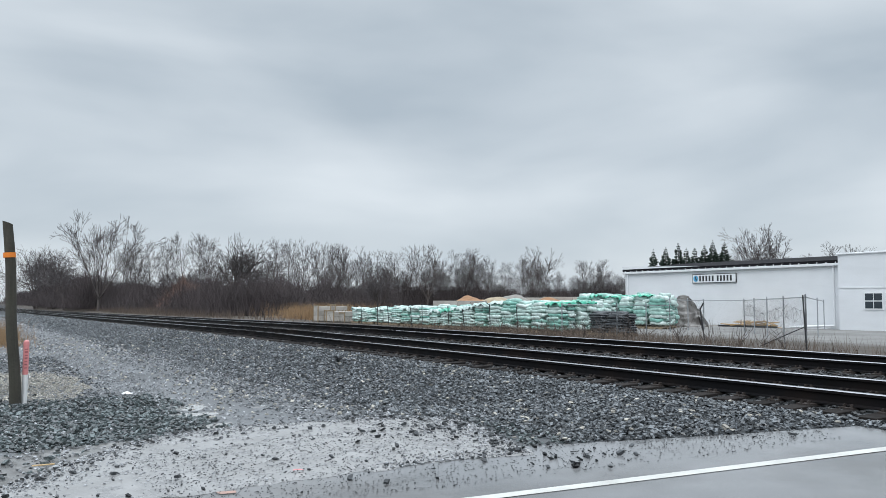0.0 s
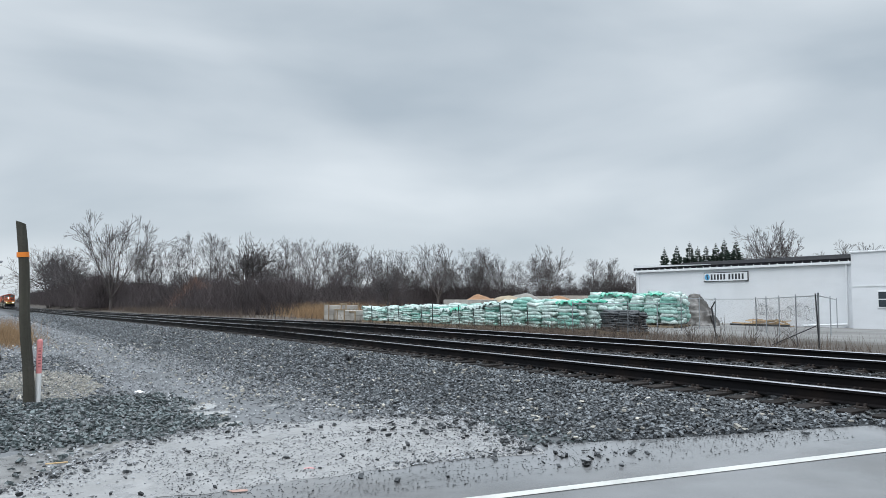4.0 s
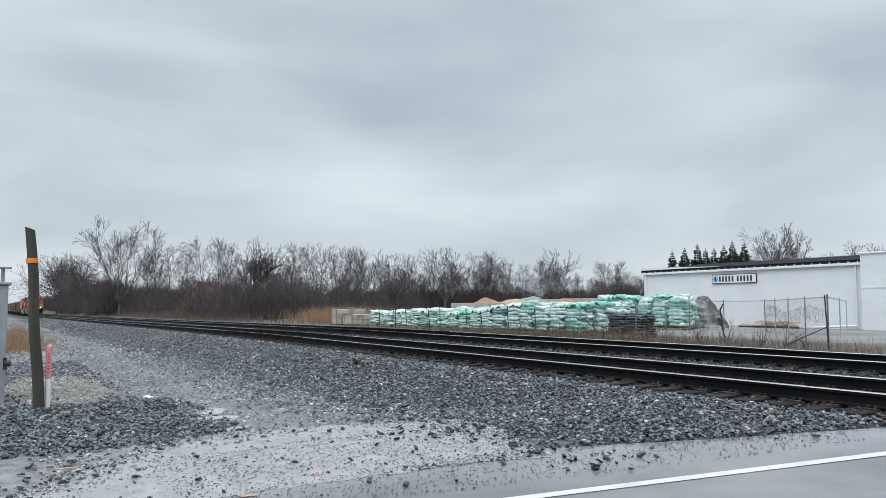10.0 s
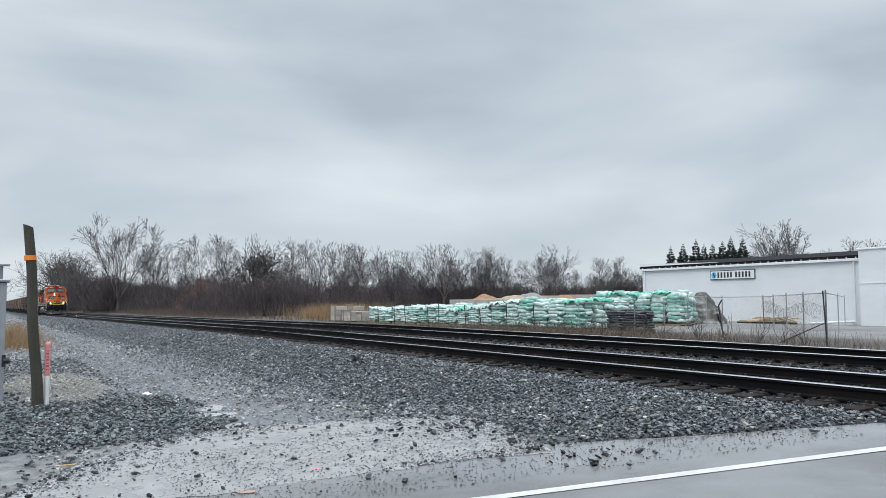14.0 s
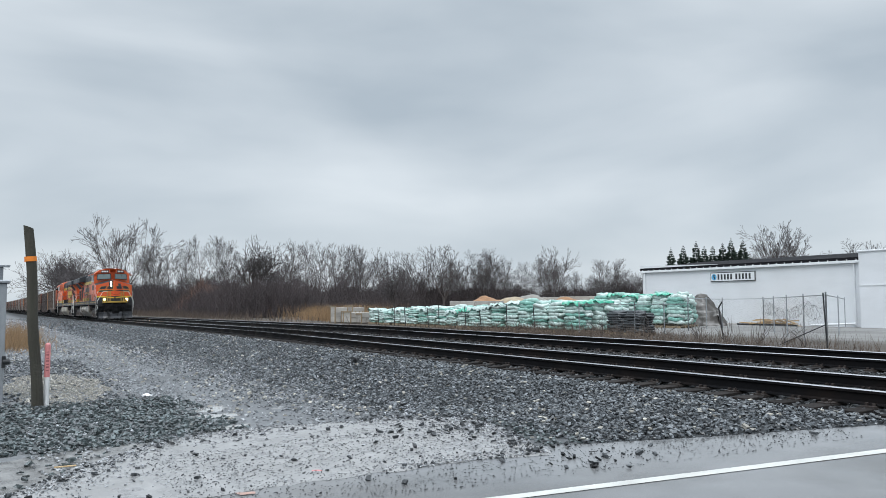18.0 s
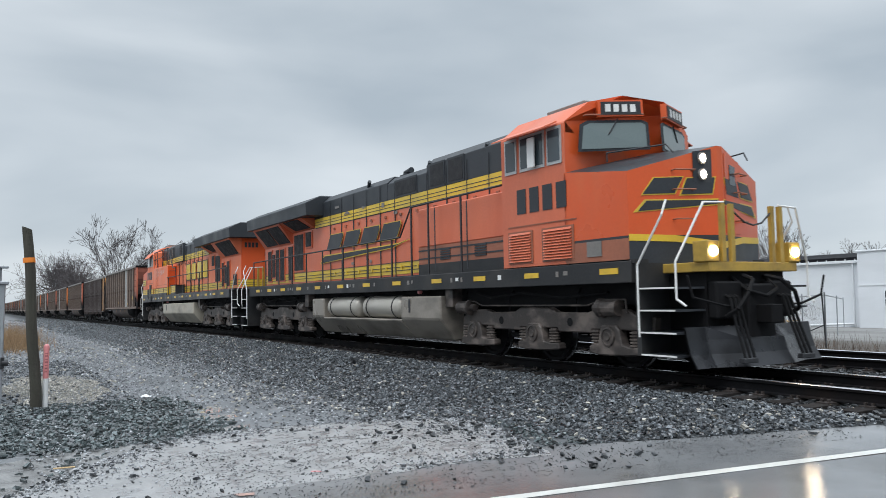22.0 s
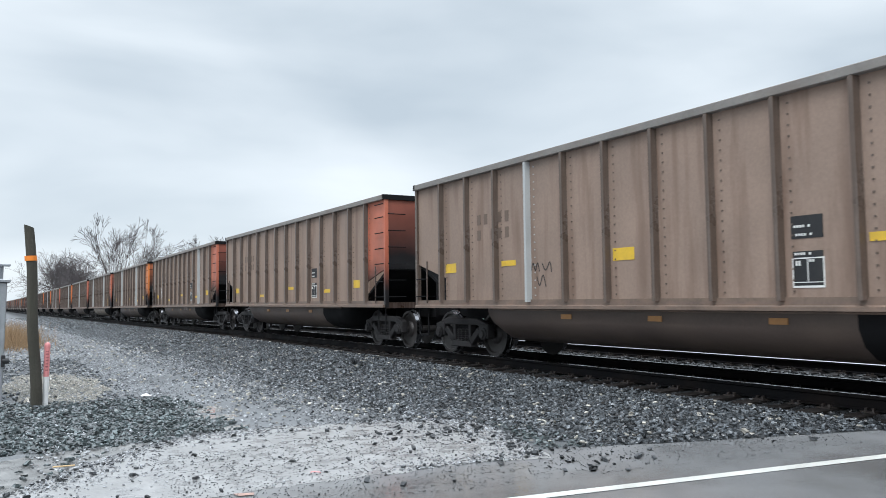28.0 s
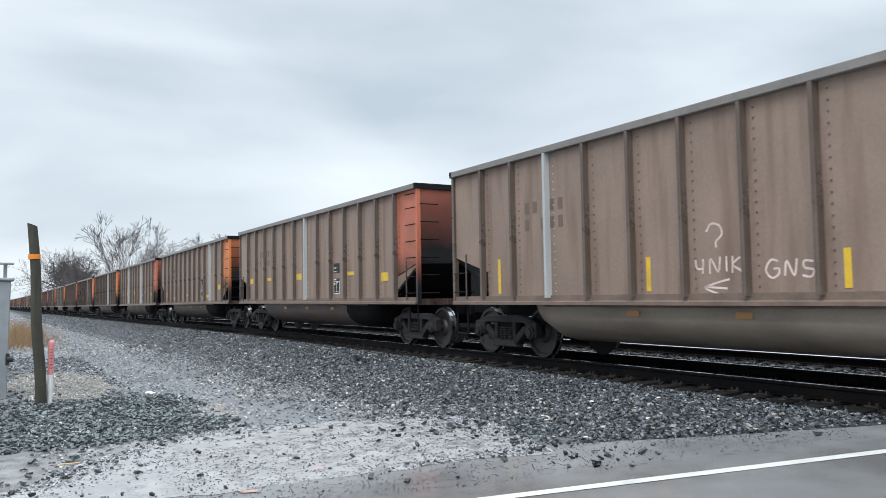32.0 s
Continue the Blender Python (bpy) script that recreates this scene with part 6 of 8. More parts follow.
        for j, zz in enumerate((2.75, 2.45)):
            for i in range(5):
                if (i + j) % 5 != 2:
                    part("faded_mark", Geo().box(-4.80 + i * 0.24, -4.68 + i * 0.24, -W - 0.005, -W - 0.001, zz - 0.14, zz + 0.06), M["faded_%d" % tone], t)
    for x in (-6.18, 6.18):
        car_truck(t, x, roll=full)
    return t


def ribbed_car():
    """The odd gondola: closely ribbed straight sides, no belly, a yellow end."""
    t = thing("coal_car", "dark brown straight-sided ribbed gondola with a yellow end", "rail car", "coal cars of the train")
    H, W, E = 3.55, 1.48, 7.1
    g = Geo().prism([(-0.045, 0), (-0.030, -0.11), (0.030, -0.11), (0.045, 0)], 0.92, H, "z").prism([(0.0, 0.92), (-0.11, 0.92), (-0.06, 0.60), (0.0, 0.60)], -0.03, 0.03, "x")
    for k in range(16):  # bolts beside the post
        g.box(0.10, 0.122, -0.010, 0.0, 1.0 + k * 0.155, 1.022 + k * 0.155)
    post = g.mesh("side_post", M["post_3"])
    for s in (-1, 1):
        part("side_sheet", Geo().box(-E, E, min(s * W, s * (W - 0.04)), max(s * W, s * (W - 0.04)), 0.86, H), M["car_3"], t)
        part("end_bay", Geo().box(5.92, E, min(s * (W + 0.003), s * (W + 0.012)), max(s * (W + 0.003), s * (W + 0.012)), 0.9, H), M["bay_yellow"], t, "yellow painted end bay")
        part("top_chord", Geo().box(-E - 0.03, E + 0.03, s * W - 0.07, s * W + 0.07, H - 0.02, H + 0.09), M["chord"], t, bevel=0.01)
        part("side_sill", Geo().box(-E, E, s * W - 0.04, s * W + 0.02, 0.80, 0.9), M["post_3"], t)
        for x in [-6.80, 5.17, 5.83] + [-6.0 + 0.953 * k for k in range(12)]:
            part("side_post", post, None, t).matrix_basis = pose(x, s * (W + 0.001), 0, 0, 0, 0 if s < 0 else 180)
    for e in (-1, 1):
        part("end_sheet", Geo().box(min(e * E, e * (E - 0.05)), max(e * E, e * (E - 0.05)), -W + 0.05, W - 0.05, 1.0, H), M["end_yellow"] if e > 0 else M["near_black"], t, "blackened end sheet")
        for z in (1.5, 2.1, 2.7, 3.2):
            part("end_rib", Geo().box(min(e * E, e * (E + 0.09)), max(e * E, e * (E + 0.09)), -W, W, z, z + 0.1), M["end_yellow"] if e > 0 else M["near_black"], t)
        part("corner_post", Geo().box(e * E - 0.04, e * E + 0.04, -W - 0.04, -W + 0.06, 0.86, H), M["post_2"], t)
        part("centre_sill", Geo().box(min(e * 5.0, e * (E + 0.2)), max(e * 5.0, e * (E + 0.2)), -0.2, 0.2, 0.74, 1.0), M["near_black"], t)
        coupler(t, e * (E + 0.15), e)
        rungs(t, [((e * (E - 0.5), -W - 0.13, z), (e * (E - 0.04), -W - 0.13, z)) for z in (1.2, 1.6, 2.0, 2.4, 2.8, 3.2)])
        for x in (E - 0.5, E - 0.04):
            part("ladder_rail", Geo().rod((e * x, -W - 0.13, 0.9), (e * x, -W - 0.13, 3.45), 0.02, n=6), M["near_black"], t)
        part("sill_step", Geo().tube([(e * (E - 0.45), -W, 0.8), (e * (E - 0.45), -W, 0.42), (e * (E - 0.05), -W, 0.42), (e * (E - 0.05), -W, 0.8)], 0.018), M["near_black"], t)
    for i in range(5):
        x = -4.2 + i * 2.0
        part("bottom_door", Geo().prism([(x, 0.80), (x + 0.5, 0.45), (x + 0.9, 0.45), (x + 1.4, 0.80)], -1.1, 1.1), M["near_black"], t)
    part("floor", Geo().box(-E, E, -W + 0.04, W - 0.04, 0.8, 0.9), M["near_black"], t)
    for x, z, w, h in ((-4.66, 1.4, 0.42, 0.1), (-1.76, 1.35, 0.42, 0.1), (1.02, 1.35, 0.42, 0.1), (3.94, 1.38, 0.42, 0.1)):
        part("reflector", Geo().box(x, x + w, -W - 0.006, -W - 0.001, z, z + h), M["decal_yellow"], t, "yellow reflective plate")
    part("stencil_panel", Geo().box(2.94, 3.44, -W - 0.006, -W - 0.001, 1.20, 1.60), M["stencil"], t)
    for x0, x1, z0, z1 in ((2.98, 3.17, 1.26, 1.50), (3.21, 3.40, 1.26, 1.50), (2.98, 3.40, 1.53, 1.58)):
        part("stencil_field", Geo().box(x0, x1, -W - 0.010, -W - 0.007, z0, z1), M["sill_dark"], t)
    for x0, x1 in ((-4.58, -4.34), (-3.80, -3.38)):
        part("mark_panel", Geo().box(x0, x1, -W - 0.006, -W - 0.001, 2.16, 2.46), M["stencil"], t)
        part("mark_bar", Geo().box(x0 + 0.05, x1 - 0.05, -W - 0.010, -W - 0.007, 2.21, 2.41), M["sill_dark"], t)
    for x in (-6.0, 6.0):
        car_truck(t, x)
    return t


def loco_truck_meshes():
    """A three-axle side frame with pedestals, springs, bearings and brake cylinders."""
    f = Geo()
    y0, y1 = 1.12, 1.27
    top = [(-2.95, 0.62), (-2.98, 0.84), (-2.6, 0.84), (-2.35, 0.95), (-1.62, 0.95), (-1.45, 0.89), (-0.62, 0.90), (-0.42, 0.98), (0.42, 0.98), (0.62, 0.90), (1.4, 0.88), (1.6, 0.94), (2.2, 0.92), (2.45, 0.78), (2.5, 0.60)]
    low = []
    for x in (2.0, 0.0, -2.0):  # arched over each axle box and its two springs
        low += [(x + 0.46, 0.56), (x + 0.44, 0.62), (x - 0.66, 0.62), (x - 0.68, 0.56)]
    f.prism(top + low, y0, y1)
    for x in (-2.0, 0.0, 2.0):  # axle boxes: a hat over the bearing, spring shelves on both sides
        f.prism([(x + 0.16, 0.70), (x - 0.17, 0.70), (x - 0.24, 0.62), (x - 0.30, 0.40), (x - 0.44, 0.37), (x - 0.72, 0.37), (x - 0.74, 0.26), (x - 0.40, 0.23), (x + 0.22, 0.22), (x + 0.47, 0.25), (x + 0.47, 0.36), (x + 0.26, 0.40), (x + 0.21, 0.62)], y0 + 0.02, y1 + 0.05)
    frame = f.mesh("side_frame", M["loco_truck"], bevel=0.02)
    s = Geo().turned([(0.37 + 0.010 * k, 0.10 if k % 5 in (1, 2, 3) else 0.065) for k in range(26)], (0, 1.2, 0), "z", 12).mesh("coil_spring", M["loco_truck"])
    b = Geo().turned([(1.28, 0.155), (1.345, 0.15), (1.35, 0.125), (1.335, 0.12), (1.335, 0.07), (1.36, 0.06)], (0, 0, 0), "y", 18).mesh("bearing_cap", M["loco_truck"])
    c = Geo().turned([(-0.24, 0.13), (0.1, 0.13), (0.12, 0.16), (0.2, 0.16), (0.22, 0.07), (0.34, 0.07)], (0, 1.3, 0), "x", 14).mesh("brake_cylinder", M["loco_truck"])
    h = Geo().tube([(-2.42, 1.3, 0.90), (-2.40, 1.3, 1.10), (-1.86, 1.3, 1.10), (-1.5, 1.3, 1.01), (1.7, 1.3, 1.01), (1.95, 1.3, 1.09), (2.3, 1.3, 1.08), (2.5, 1.3, 0.98)], 0.016).mesh("air_pipe", M["loco_truck"])
    r = Geo()
    for x in (-2.72, -1.18, 0.78, 2.46):  # sanding hoses and brake hangers by the wheels
        r.tube([(x, 1.16, 1.30), (x + 0.05, 1.24, 1.10), (x + 0.02, 1.22, 0.80), (x - 0.04, 0.95, 0.40)], 0.02, 5)
    for x in (-1.0, 1.06):  # lightening holes and a cross pipe
        r.turned([(1.271, 0.075), (1.276, 0.07)], (x, 0, 0.73), "y", 14)
    for x in (-1.25, 0.75):  # brake beams between the wheels
        r.box(x - 0.25, x + 0.25, 0.95, 1.08, 0.42, 0.50)
    r.tube([(-1.9, 1.20, 1.22), (-0.9, 1.32, 1.14), (0.3, 1.30, 1.24), (1.3, 1.32, 1.16), (2.0, 1.20, 1.26)], 0.026, 5)
    return frame, s, b, c, h, r.mesh("brake_rigging", M["near_black"])


LT = loco_truck_meshes()


def loco_truck(loco, x, turned):
    frame, s, b, c, h, rig = LT
    t = part("truck", Geo().box(-2.5, 2.5, -0.85, 0.85, 0.62, 1.0).box(-0.5, 0.5, -1.1, 1.1, 0.75, 1.02), M["near_black"], loco)
    t.matrix_basis = pose(x, 0, 0)
    for m in (FLIP, pose(0, 0, 0)):
        part("side_frame", frame, None, t).matrix_basis = m
        part("air_pipe", h, None, t).matrix_basis = m
        part("brake_rigging", rig, None, t).matrix_basis = m
        for a in (-2.0, 0.0, 2.0):
            part("bearing_cap", b, None, t).matrix_basis = m @ pose(a, 0, 0.52)
            for q in (-0.53, 0.36):
                part("coil_spring", s, None, t).matrix_basis = m @ pose(a + q, 0.03, 0)
        for a, turn in ((-2.02, 0), (2.28, 180)):
            part("brake_cylinder", c, None, t).matrix_basis = m @ pose(a, 0, 0.97) @ (pose(0, 2.6, 0, 0, 0, 180) if turn else pose(0, 0, 0))
    for a in (-2.0, 0.0, 2.0):
        add_axle(t, a, 0.533, LOCO_WHEEL, turned)


def panel(parent, name, x0, x1, z0, z1, y, key, thick=0.012, label="", both=True):
    """The same upright plate on both flanks, standing proud of them."""
    for s in ((-1, 1) if both else (-1,)):
        a, b = s * y, s * (y + thick)
        part(name, Geo().box(x0, x1, min(a, b), max(a, b), z0, z1), M[key], parent, label)


def block_letter_bars(parent, x0, x1, z0, z1, y, key, n, slant=0.0, gap=0.12, side=(-1, 1), thick=0.006):
    w = (x1 - x0) / n
    for s in side:
        for i in range(n):
            a, b = x0 + i * w, x0 + (i + 1) * w - gap
            k = slant * (1 if s < 0 else -1)
            part("mark_bar", Geo().prism([(a, z0), (b, z0), (b + k, z1), (a + k, z1)], min(s * y, s * (y + thick)), max(s * y, s * (y + thick))), M[key], parent)


def mark_blocks(parent, x0, x1, z0, z1, y, key, edge, n, slant=0.0, gap=0.12, rim=0.035):
    """Plain chamfered blocks in place of a painted name, each with an outline."""
    w, h, c = (x1 - x0) / n, z1 - z0, 0.09
    for s in (-1, 1):
        for i in range(n):
            a, b = x0 + i * w, x0 + (i + 1) * w - gap
            for name, e, yy, m in (("mark_edge", rim, y, edge), ("mark_block", 0.0, y + 0.006, key)):
                flat = [(a - e, z0 - e), (b + e - c, z0 - e), (b + e, z0 - e + c), (b + e, z1 + e - c), (b + e - c, z1 + e), (a - e, z1 + e)]
                lean = [(x + slant * (z - z0) / h * (1 if s < 0 else -1), z) for x, z in flat]
                part(name, Geo().prism(lean, min(s * yy, s * (yy + 0.004)), max(s * yy, s * (yy + 0.004))), M[m], parent)


def loco(lead):
    """A six-axle road locomotive; the lead engine and the trailing one differ in marks and tank."""
    t = thing("locomotive", "orange diesel locomotive with " + ("black and yellow stripes and lit headlights" if lead else "yellow lettering bars and stripes, running backwards"), "locomotive", "locomotives of the train")
    og, od, tank = M["orange"], M["orange_lead" if lead else "orange_flank"], M["tank_brown" if lead else "tank_grey"]
    sill = M["sill_dark" if lead else "sill_grey"]
    part("underframe", Geo().box(-9.7, 9.9, -1.15, 1.15, 1.02, 1.46), M["near_black"], t)
    for s in (-1, 1):
        part("side_sill", Geo().box(-9.75, 10.0, min(s * 1.42, s * 1.53), max(s * 1.42, s * 1.53), 1.35, 1.68), sill, t, bevel=0.01)
    part("deck", Geo().box(-10.4, 10.05, -1.5, 1.5, 1.64, 1.70), M["sill_dark"], t)
    # long hood
    part("hood", Geo().box(-9.55, 6.6, -0.98, 0.98, 1.7, 3.40), od, t)
    part("hood_band", Geo().box(-4.42, 6.6, -1.0, 1.0, 3.40, 3.66), M["yellow"], t, "yellow stripe along the hood")
    for x0, x1, top in ((-4.48, 0.72, 4.30), (0.74, 2.78, 4.26), (2.8, 6.6, 4.42)):
        part("hood_top", Geo().prism([(-0.99, 3.66), (0.99, 3.66), (0.99, top - 0.18), (0.78, top), (-0.78, top), (-0.99, top - 0.18)], x0, x1, "x"), M["black_paint"], t, bevel=0.01)
    panel(t, "pinstripe", -4.42, 6.6, 3.47, 3.485, 1.001, "black_paint", 0.004)
    panel(t, "pinstripe", -4.42, 6.6, 3.55, 3.565, 1.001, "black_paint", 0.004)
    panel(t, "pinstripe", -4.42, 6.6, 3.375, 3.40, 0.981, "black_paint", 0.004)
    panel(t, "lower_band", -9.5, 6.6, 1.78, 2.06, 0.982, "yellow", 0.010, "yellow stripe above the walkway")
    for z in (1.86, 1.94, 2.06):
        panel(t, "pinstripe", -9.5, 6.6, z, z + 0.016, 0.995, "black_paint", 0.006)
    x = -3.15
    for i in range(11):  # hood doors with their seams and latches
        w = 0.86
        for s in (-1, 1):
            part("door_seam", Geo().box(x - 0.012, x + 0.012, min(s * 0.99, s * 1.012), max(s * 0.99, s * 1.012), 1.72, 3.4), M["black_paint"], t)
            part("door_seam", Geo().box(x - 0.008, x + 0.008, min(s * 1.0, s * 1.012), max(s * 1.0, s * 1.012), 3.4, 4.1), M["black_paint"], t)
            part("door_latch", Geo().box(x + 0.28, x + 0.36, min(s * 0.99, s * 1.02), max(s * 0.99, s * 1.02), 1.88, 1.98), M["yellow"], t)
            part("door_latch", Geo().box(x + 0.26, x + 0.36, min(s * 0.99, s * 1.02), max(s * 0.99, s * 1.02), 3.22, 3.28), M["orange_grime"], t)
        x += w
    # radiator cab
    flare = [(-0.98, 3.05), (0.98, 3.05), (1.46, 3.72), (1.46, 3.78), (-1.46, 3.78), (-1.46, 3.72)]
    part("radiator_flare", Geo().prism(flare, -9.55, -6.55, "x"), od, t)
    high = [(-0.981, 3.42), (0.981, 3.42), (1.46, 3.74), (1.46, 3.78), (-1.46, 3.78), (-1.46, 3.74)]
    part("upper_flare", Geo().prism(high, -6.55, -4.50, "x"), od, t)
    roof = [(-1.55, 3.72), (1.55, 3.72), (1.57, 4.10), (1.10, 4.32), (-1.10, 4.32), (-1.57, 4.10)]
    part("radiator_roof", Geo().prism(roof, -9.95, -3.72, "x"), M["black_paint"], t, bevel=0.015)
    part("radiator_fan_housing", Geo().box(-7.6, -4.2, -0.9, 0.9, 4.32, 4.40), M["black_paint"], t, bevel=0.02)
    low_edge, high_edge = (Vector((0, 1.03, 3.12)), Vector((0, 1.42, 3.665)), Vector((0, 0.813, -0.582))), (Vector((0, 1.03, 3.453)), Vector((0, 1.42, 3.713)), Vector((0, 0.555, -0.832)))
    screens = ((-9.08, -7.88, -9.27, -8.02, low_edge), (-7.74, -6.62, -7.95, -6.76, low_edge), (-6.06, -4.74, -6.22, -4.88, high_edge)) if lead else \
        ((-9.40, -7.42, -9.46, -7.17, low_edge), (-6.46, -5.30, -6.30, -4.92, high_edge))
    for b0, b1, t0, t1, (a, b, o) in screens:
        for s in (-1, 1):
            pts = [(b0, a), (b1, a), (t1, b), (t0, b)]
            lo = [(px, s * (q + o * 0.006).y, (q + o * 0.006).z) for px, q in pts]
            hi = [(px, s * (q + o * 0.024).y, (q + o * 0.024).z) for px, q in pts]
            part("radiator_screen", Geo().add(lo + hi, [(0, 1, 2, 3), (4, 5, 6, 7), (0, 1, 5, 4), (1, 2, 6, 5), (2, 3, 7, 6), (3, 0, 4, 7)]), M["screen"], t)
    doors = ((-9.08, -8.72, 1.88, 2.93), (-8.61, -8.30, 2.0, 2.8), (-8.21, -7.88, 1.88, 2.94), (-7.73, -7.33, 1.87, 2.93), (-6.86, -6.42, 1.86, 2.97), (-6.26, -5.44, 2.15, 3.30), (-5.19, -4.73, 2.87, 3.32)) if lead else \
        ((-5.43, -4.99, 2.82, 3.26), (-6.44, -5.63, 2.1, 3.22), (-7.02, -6.74, 1.86, 2.86), (-7.45, -7.16, 1.99, 2.74), (-7.95, -7.56, 1.86, 2.89), (-9.05, -8.55, 1.86, 2.30))
    for x0, x1, z0, z1 in doors:
        for s in (-1, 1):
            f = part("intake_door", Geo().box(x0 - 0.05, x1 + 0.05, min(s * 0.975, s * 1.012), max(s * 0.975, s * 1.012), z0 - 0.05, z1 + 0.05), od, t)
            part("screen", Geo().box(x0, x1, min(s * 1.013, s * 1.03), max(s * 1.013, s * 1.03), z0, z1), M["screen"], f)
    # hood-top vents
    for x0, x1, z0, z1 in ((1.22, 2.28, 3.72, 4.06), (3.02, 3.61, 3.72, 4.20), (3.84, 4.44, 3.72, 4.20)) if lead else ((2.9, 3.58, 3.74, 4.22), (3.85, 4.6, 3.72, 4.22)):
        for s in (-1, 1):
            f = part("vent", Geo().box(x0 - 0.05, x1 + 0.05, min(s * 0.99, s * 1.01), max(s * 0.99, s * 1.01), z0 - 0.05, z1 + 0.05), M["black_paint"], t)
            part("louvre", Geo().box(x0, x1, min(s * 1.011, s * 1.02), max(s * 1.011, s * 1.02), z0, z1), M["screen"], f)
    part("exhaust_stack", Geo().box(-2.35, -1.5, -0.35, 0.35, 4.30, 4.44), M["black_paint"], t, bevel=0.02)
    part("horn", Geo().rod((0.75, -0.5, 4.42), (1.15, -0.5, 4.42), 0.03, 0.08, 10).rod((0.75, -0.3, 4.42), (0.45, -0.3, 4.42), 0.03, 0.08, 10).box(0.6, 0.9, -0.55, -0.25, 4.26, 4.36), M["black_paint"], t)
    for x in (-0.6, 2.75, 5.2):
        part("lift_eye", Geo().rod((x, -0.9, 4.18), (x + 0.16, -0.95, 4.32), 0.05, n=8), M["black_paint"], t)
    # equipment cabinets beside the walkway, behind the cab
    for s in (-1, 1):
        cx, cy = (2.95, 1.32) if lead else (2.68, 1.49)
        part("equipment_cabinet", Geo().box(cx, 6.6, min(s * 0.98, s * cy), max(s * 0.98, s * cy), 2.32 if lead else 2.09, 3.18 if lead else 3.25), od, t, bevel=0.02)
        part("cabinet_base", Geo().box(cx, 6.6, min(s * 0.98, s * (cy - 0.005)), max(s * 0.98, s * (cy - 0.005)), 1.7, 2.32 if lead else 2.09), M["orange_grime"] if lead else M["yellow"], t, "grimy lower cabinet" if lead else "yellow striped lower cabinet")
        for x in (3.72, 5.06):
            part("door_seam", Geo().box(x - 0.02, x + 0.02, min(s * cy, s * (cy + 0.006)), max(s * cy, s * (cy + 0.006)), 1.75, 3.15 if lead else 2.09), M["black_paint"], t)
        if lead:
            part("skirt_band", Geo().box(cx, 6.6, min(s * cy, s * (cy + 0.003)), max(s * cy, s * (cy + 0.003)), 1.71, 1.93), M["sill_dark"], t, "grime-blackened skirt")
            for z in (2.04, 2.22):
                part("pinstripe", Geo().box(cx, 6.6, min(s * cy, s * (cy + 0.003)), max(s * cy, s * (cy + 0.003)), z, z + 0.03), M["black_paint"], t)
            for x in (3.95, 5.35):
                for k in range(5):
                    part("louvre_slat", Geo().box(x, x + 0.42, min(s * 1.315, s * 1.335), max(s * 1.315, s * 1.335), 2.0 + k * 0.05, 2.03 + k * 0.05), M["black_paint"], t)
        else:
            part("cabinet_skirt", Geo().box(2.68, 9.95, min(s * 1.49, s * 1.532), max(s * 1.49, s * 1.532), 1.68, 1.81), sill, t, "charcoal skirt below the stripes", bevel=0.008)
            part("panel_seam", Geo().box(2.72, 5.48, min(s * 1.49, s * 1.495), max(s * 1.49, s * 1.495), 2.248, 2.258).box(5.47, 5.484, min(s * 1.49, s * 1.495), max(s * 1.49, s * 1.495), 2.262, 3.2).box(5.80, 5.808, min(s * 1.49, s * 1.495), max(s * 1.49, s * 1.495), 2.12, 3.2), M["orange_grime"], t)
            for x in (6.12, 6.55):
                part("stripe_break", Geo().box(x - 0.025, x + 0.025, min(s * 1.486, s * 1.496), max(s * 1.486, s * 1.496), 1.81, 2.09), M["black_paint"], t)
            for z in (1.905, 1.985, 2.075):
                part("pinstripe", Geo().box(2.68, 6.6, min(s * 1.486, s * 1.494), max(s * 1.486, s * 1.494), z, z + 0.016), M["black_paint"], t)
            part("cabinet_end", Geo().box(2.660, 2.676, min(s * 1.0, s * 1.47), max(s * 1.0, s * 1.47), 2.16, 3.22), og, t, "clean bright orange end panel")
            for z in (2.62, 2.98):
                part("grab_iron", Geo().tube([(2.66, s * 1.10, z), (2.60, s * 1.10, z), (2.60, s * 1.38, z), (2.66, s * 1.38, z)], 0.013), M["orange_grime"], t)
            part("step_box", Geo().box(0.72, 1.9, min(s * 1.0, s * 1.47), max(s * 1.0, s * 1.47), 1.7, 2.14), M["black_paint"], t, bevel=0.01)
            for z in (1.78, 1.87, 1.96, 2.05):
                part("flank_stripe", Geo().box(0.75, 1.87, min(s * 1.471, s * 1.476), max(s * 1.471, s * 1.476), z, z + 0.075), M["yellow"], t)
            part("step_cover", Geo().box(0.68, 1.92, min(s * 1.0, s * 1.50), max(s * 1.0, s * 1.50), 2.14, 2.17), M["sill_dark"], t)
            part("data_plate", Geo().box(1.62, 1.87, min(s * 1.478, s * 1.484), max(s * 1.478, s * 1.484), 1.80, 2.10), M["mustard"], t)
            bx = part("blower_box", Geo().box(0.66, 2.60, min(s * 0.97, s * 1.10), max(s * 0.97, s * 1.10), 3.37, 4.30), M["black_paint"], t, "charcoal blower housing with a yellow stripe", bevel=0.015)
            part("stripe", Geo().box(0.67, 2.59, min(s * 1.101, s * 1.106), max(s * 1.101, s * 1.106), 3.40, 3.64), M["yellow"], bx)
            for z in (3.47, 3.55):
                part("pinstripe", Geo().box(0.67, 2.59, min(s * 1.107, s * 1.11), max(s * 1.107, s * 1.11), z, z + 0.014), M["black_paint"], bx)
            part("screen", Geo().box(0.94, 1.42, min(s * 1.101, s * 1.115), max(s * 1.101, s * 1.115), 3.72, 4.18), M["screen"], bx)
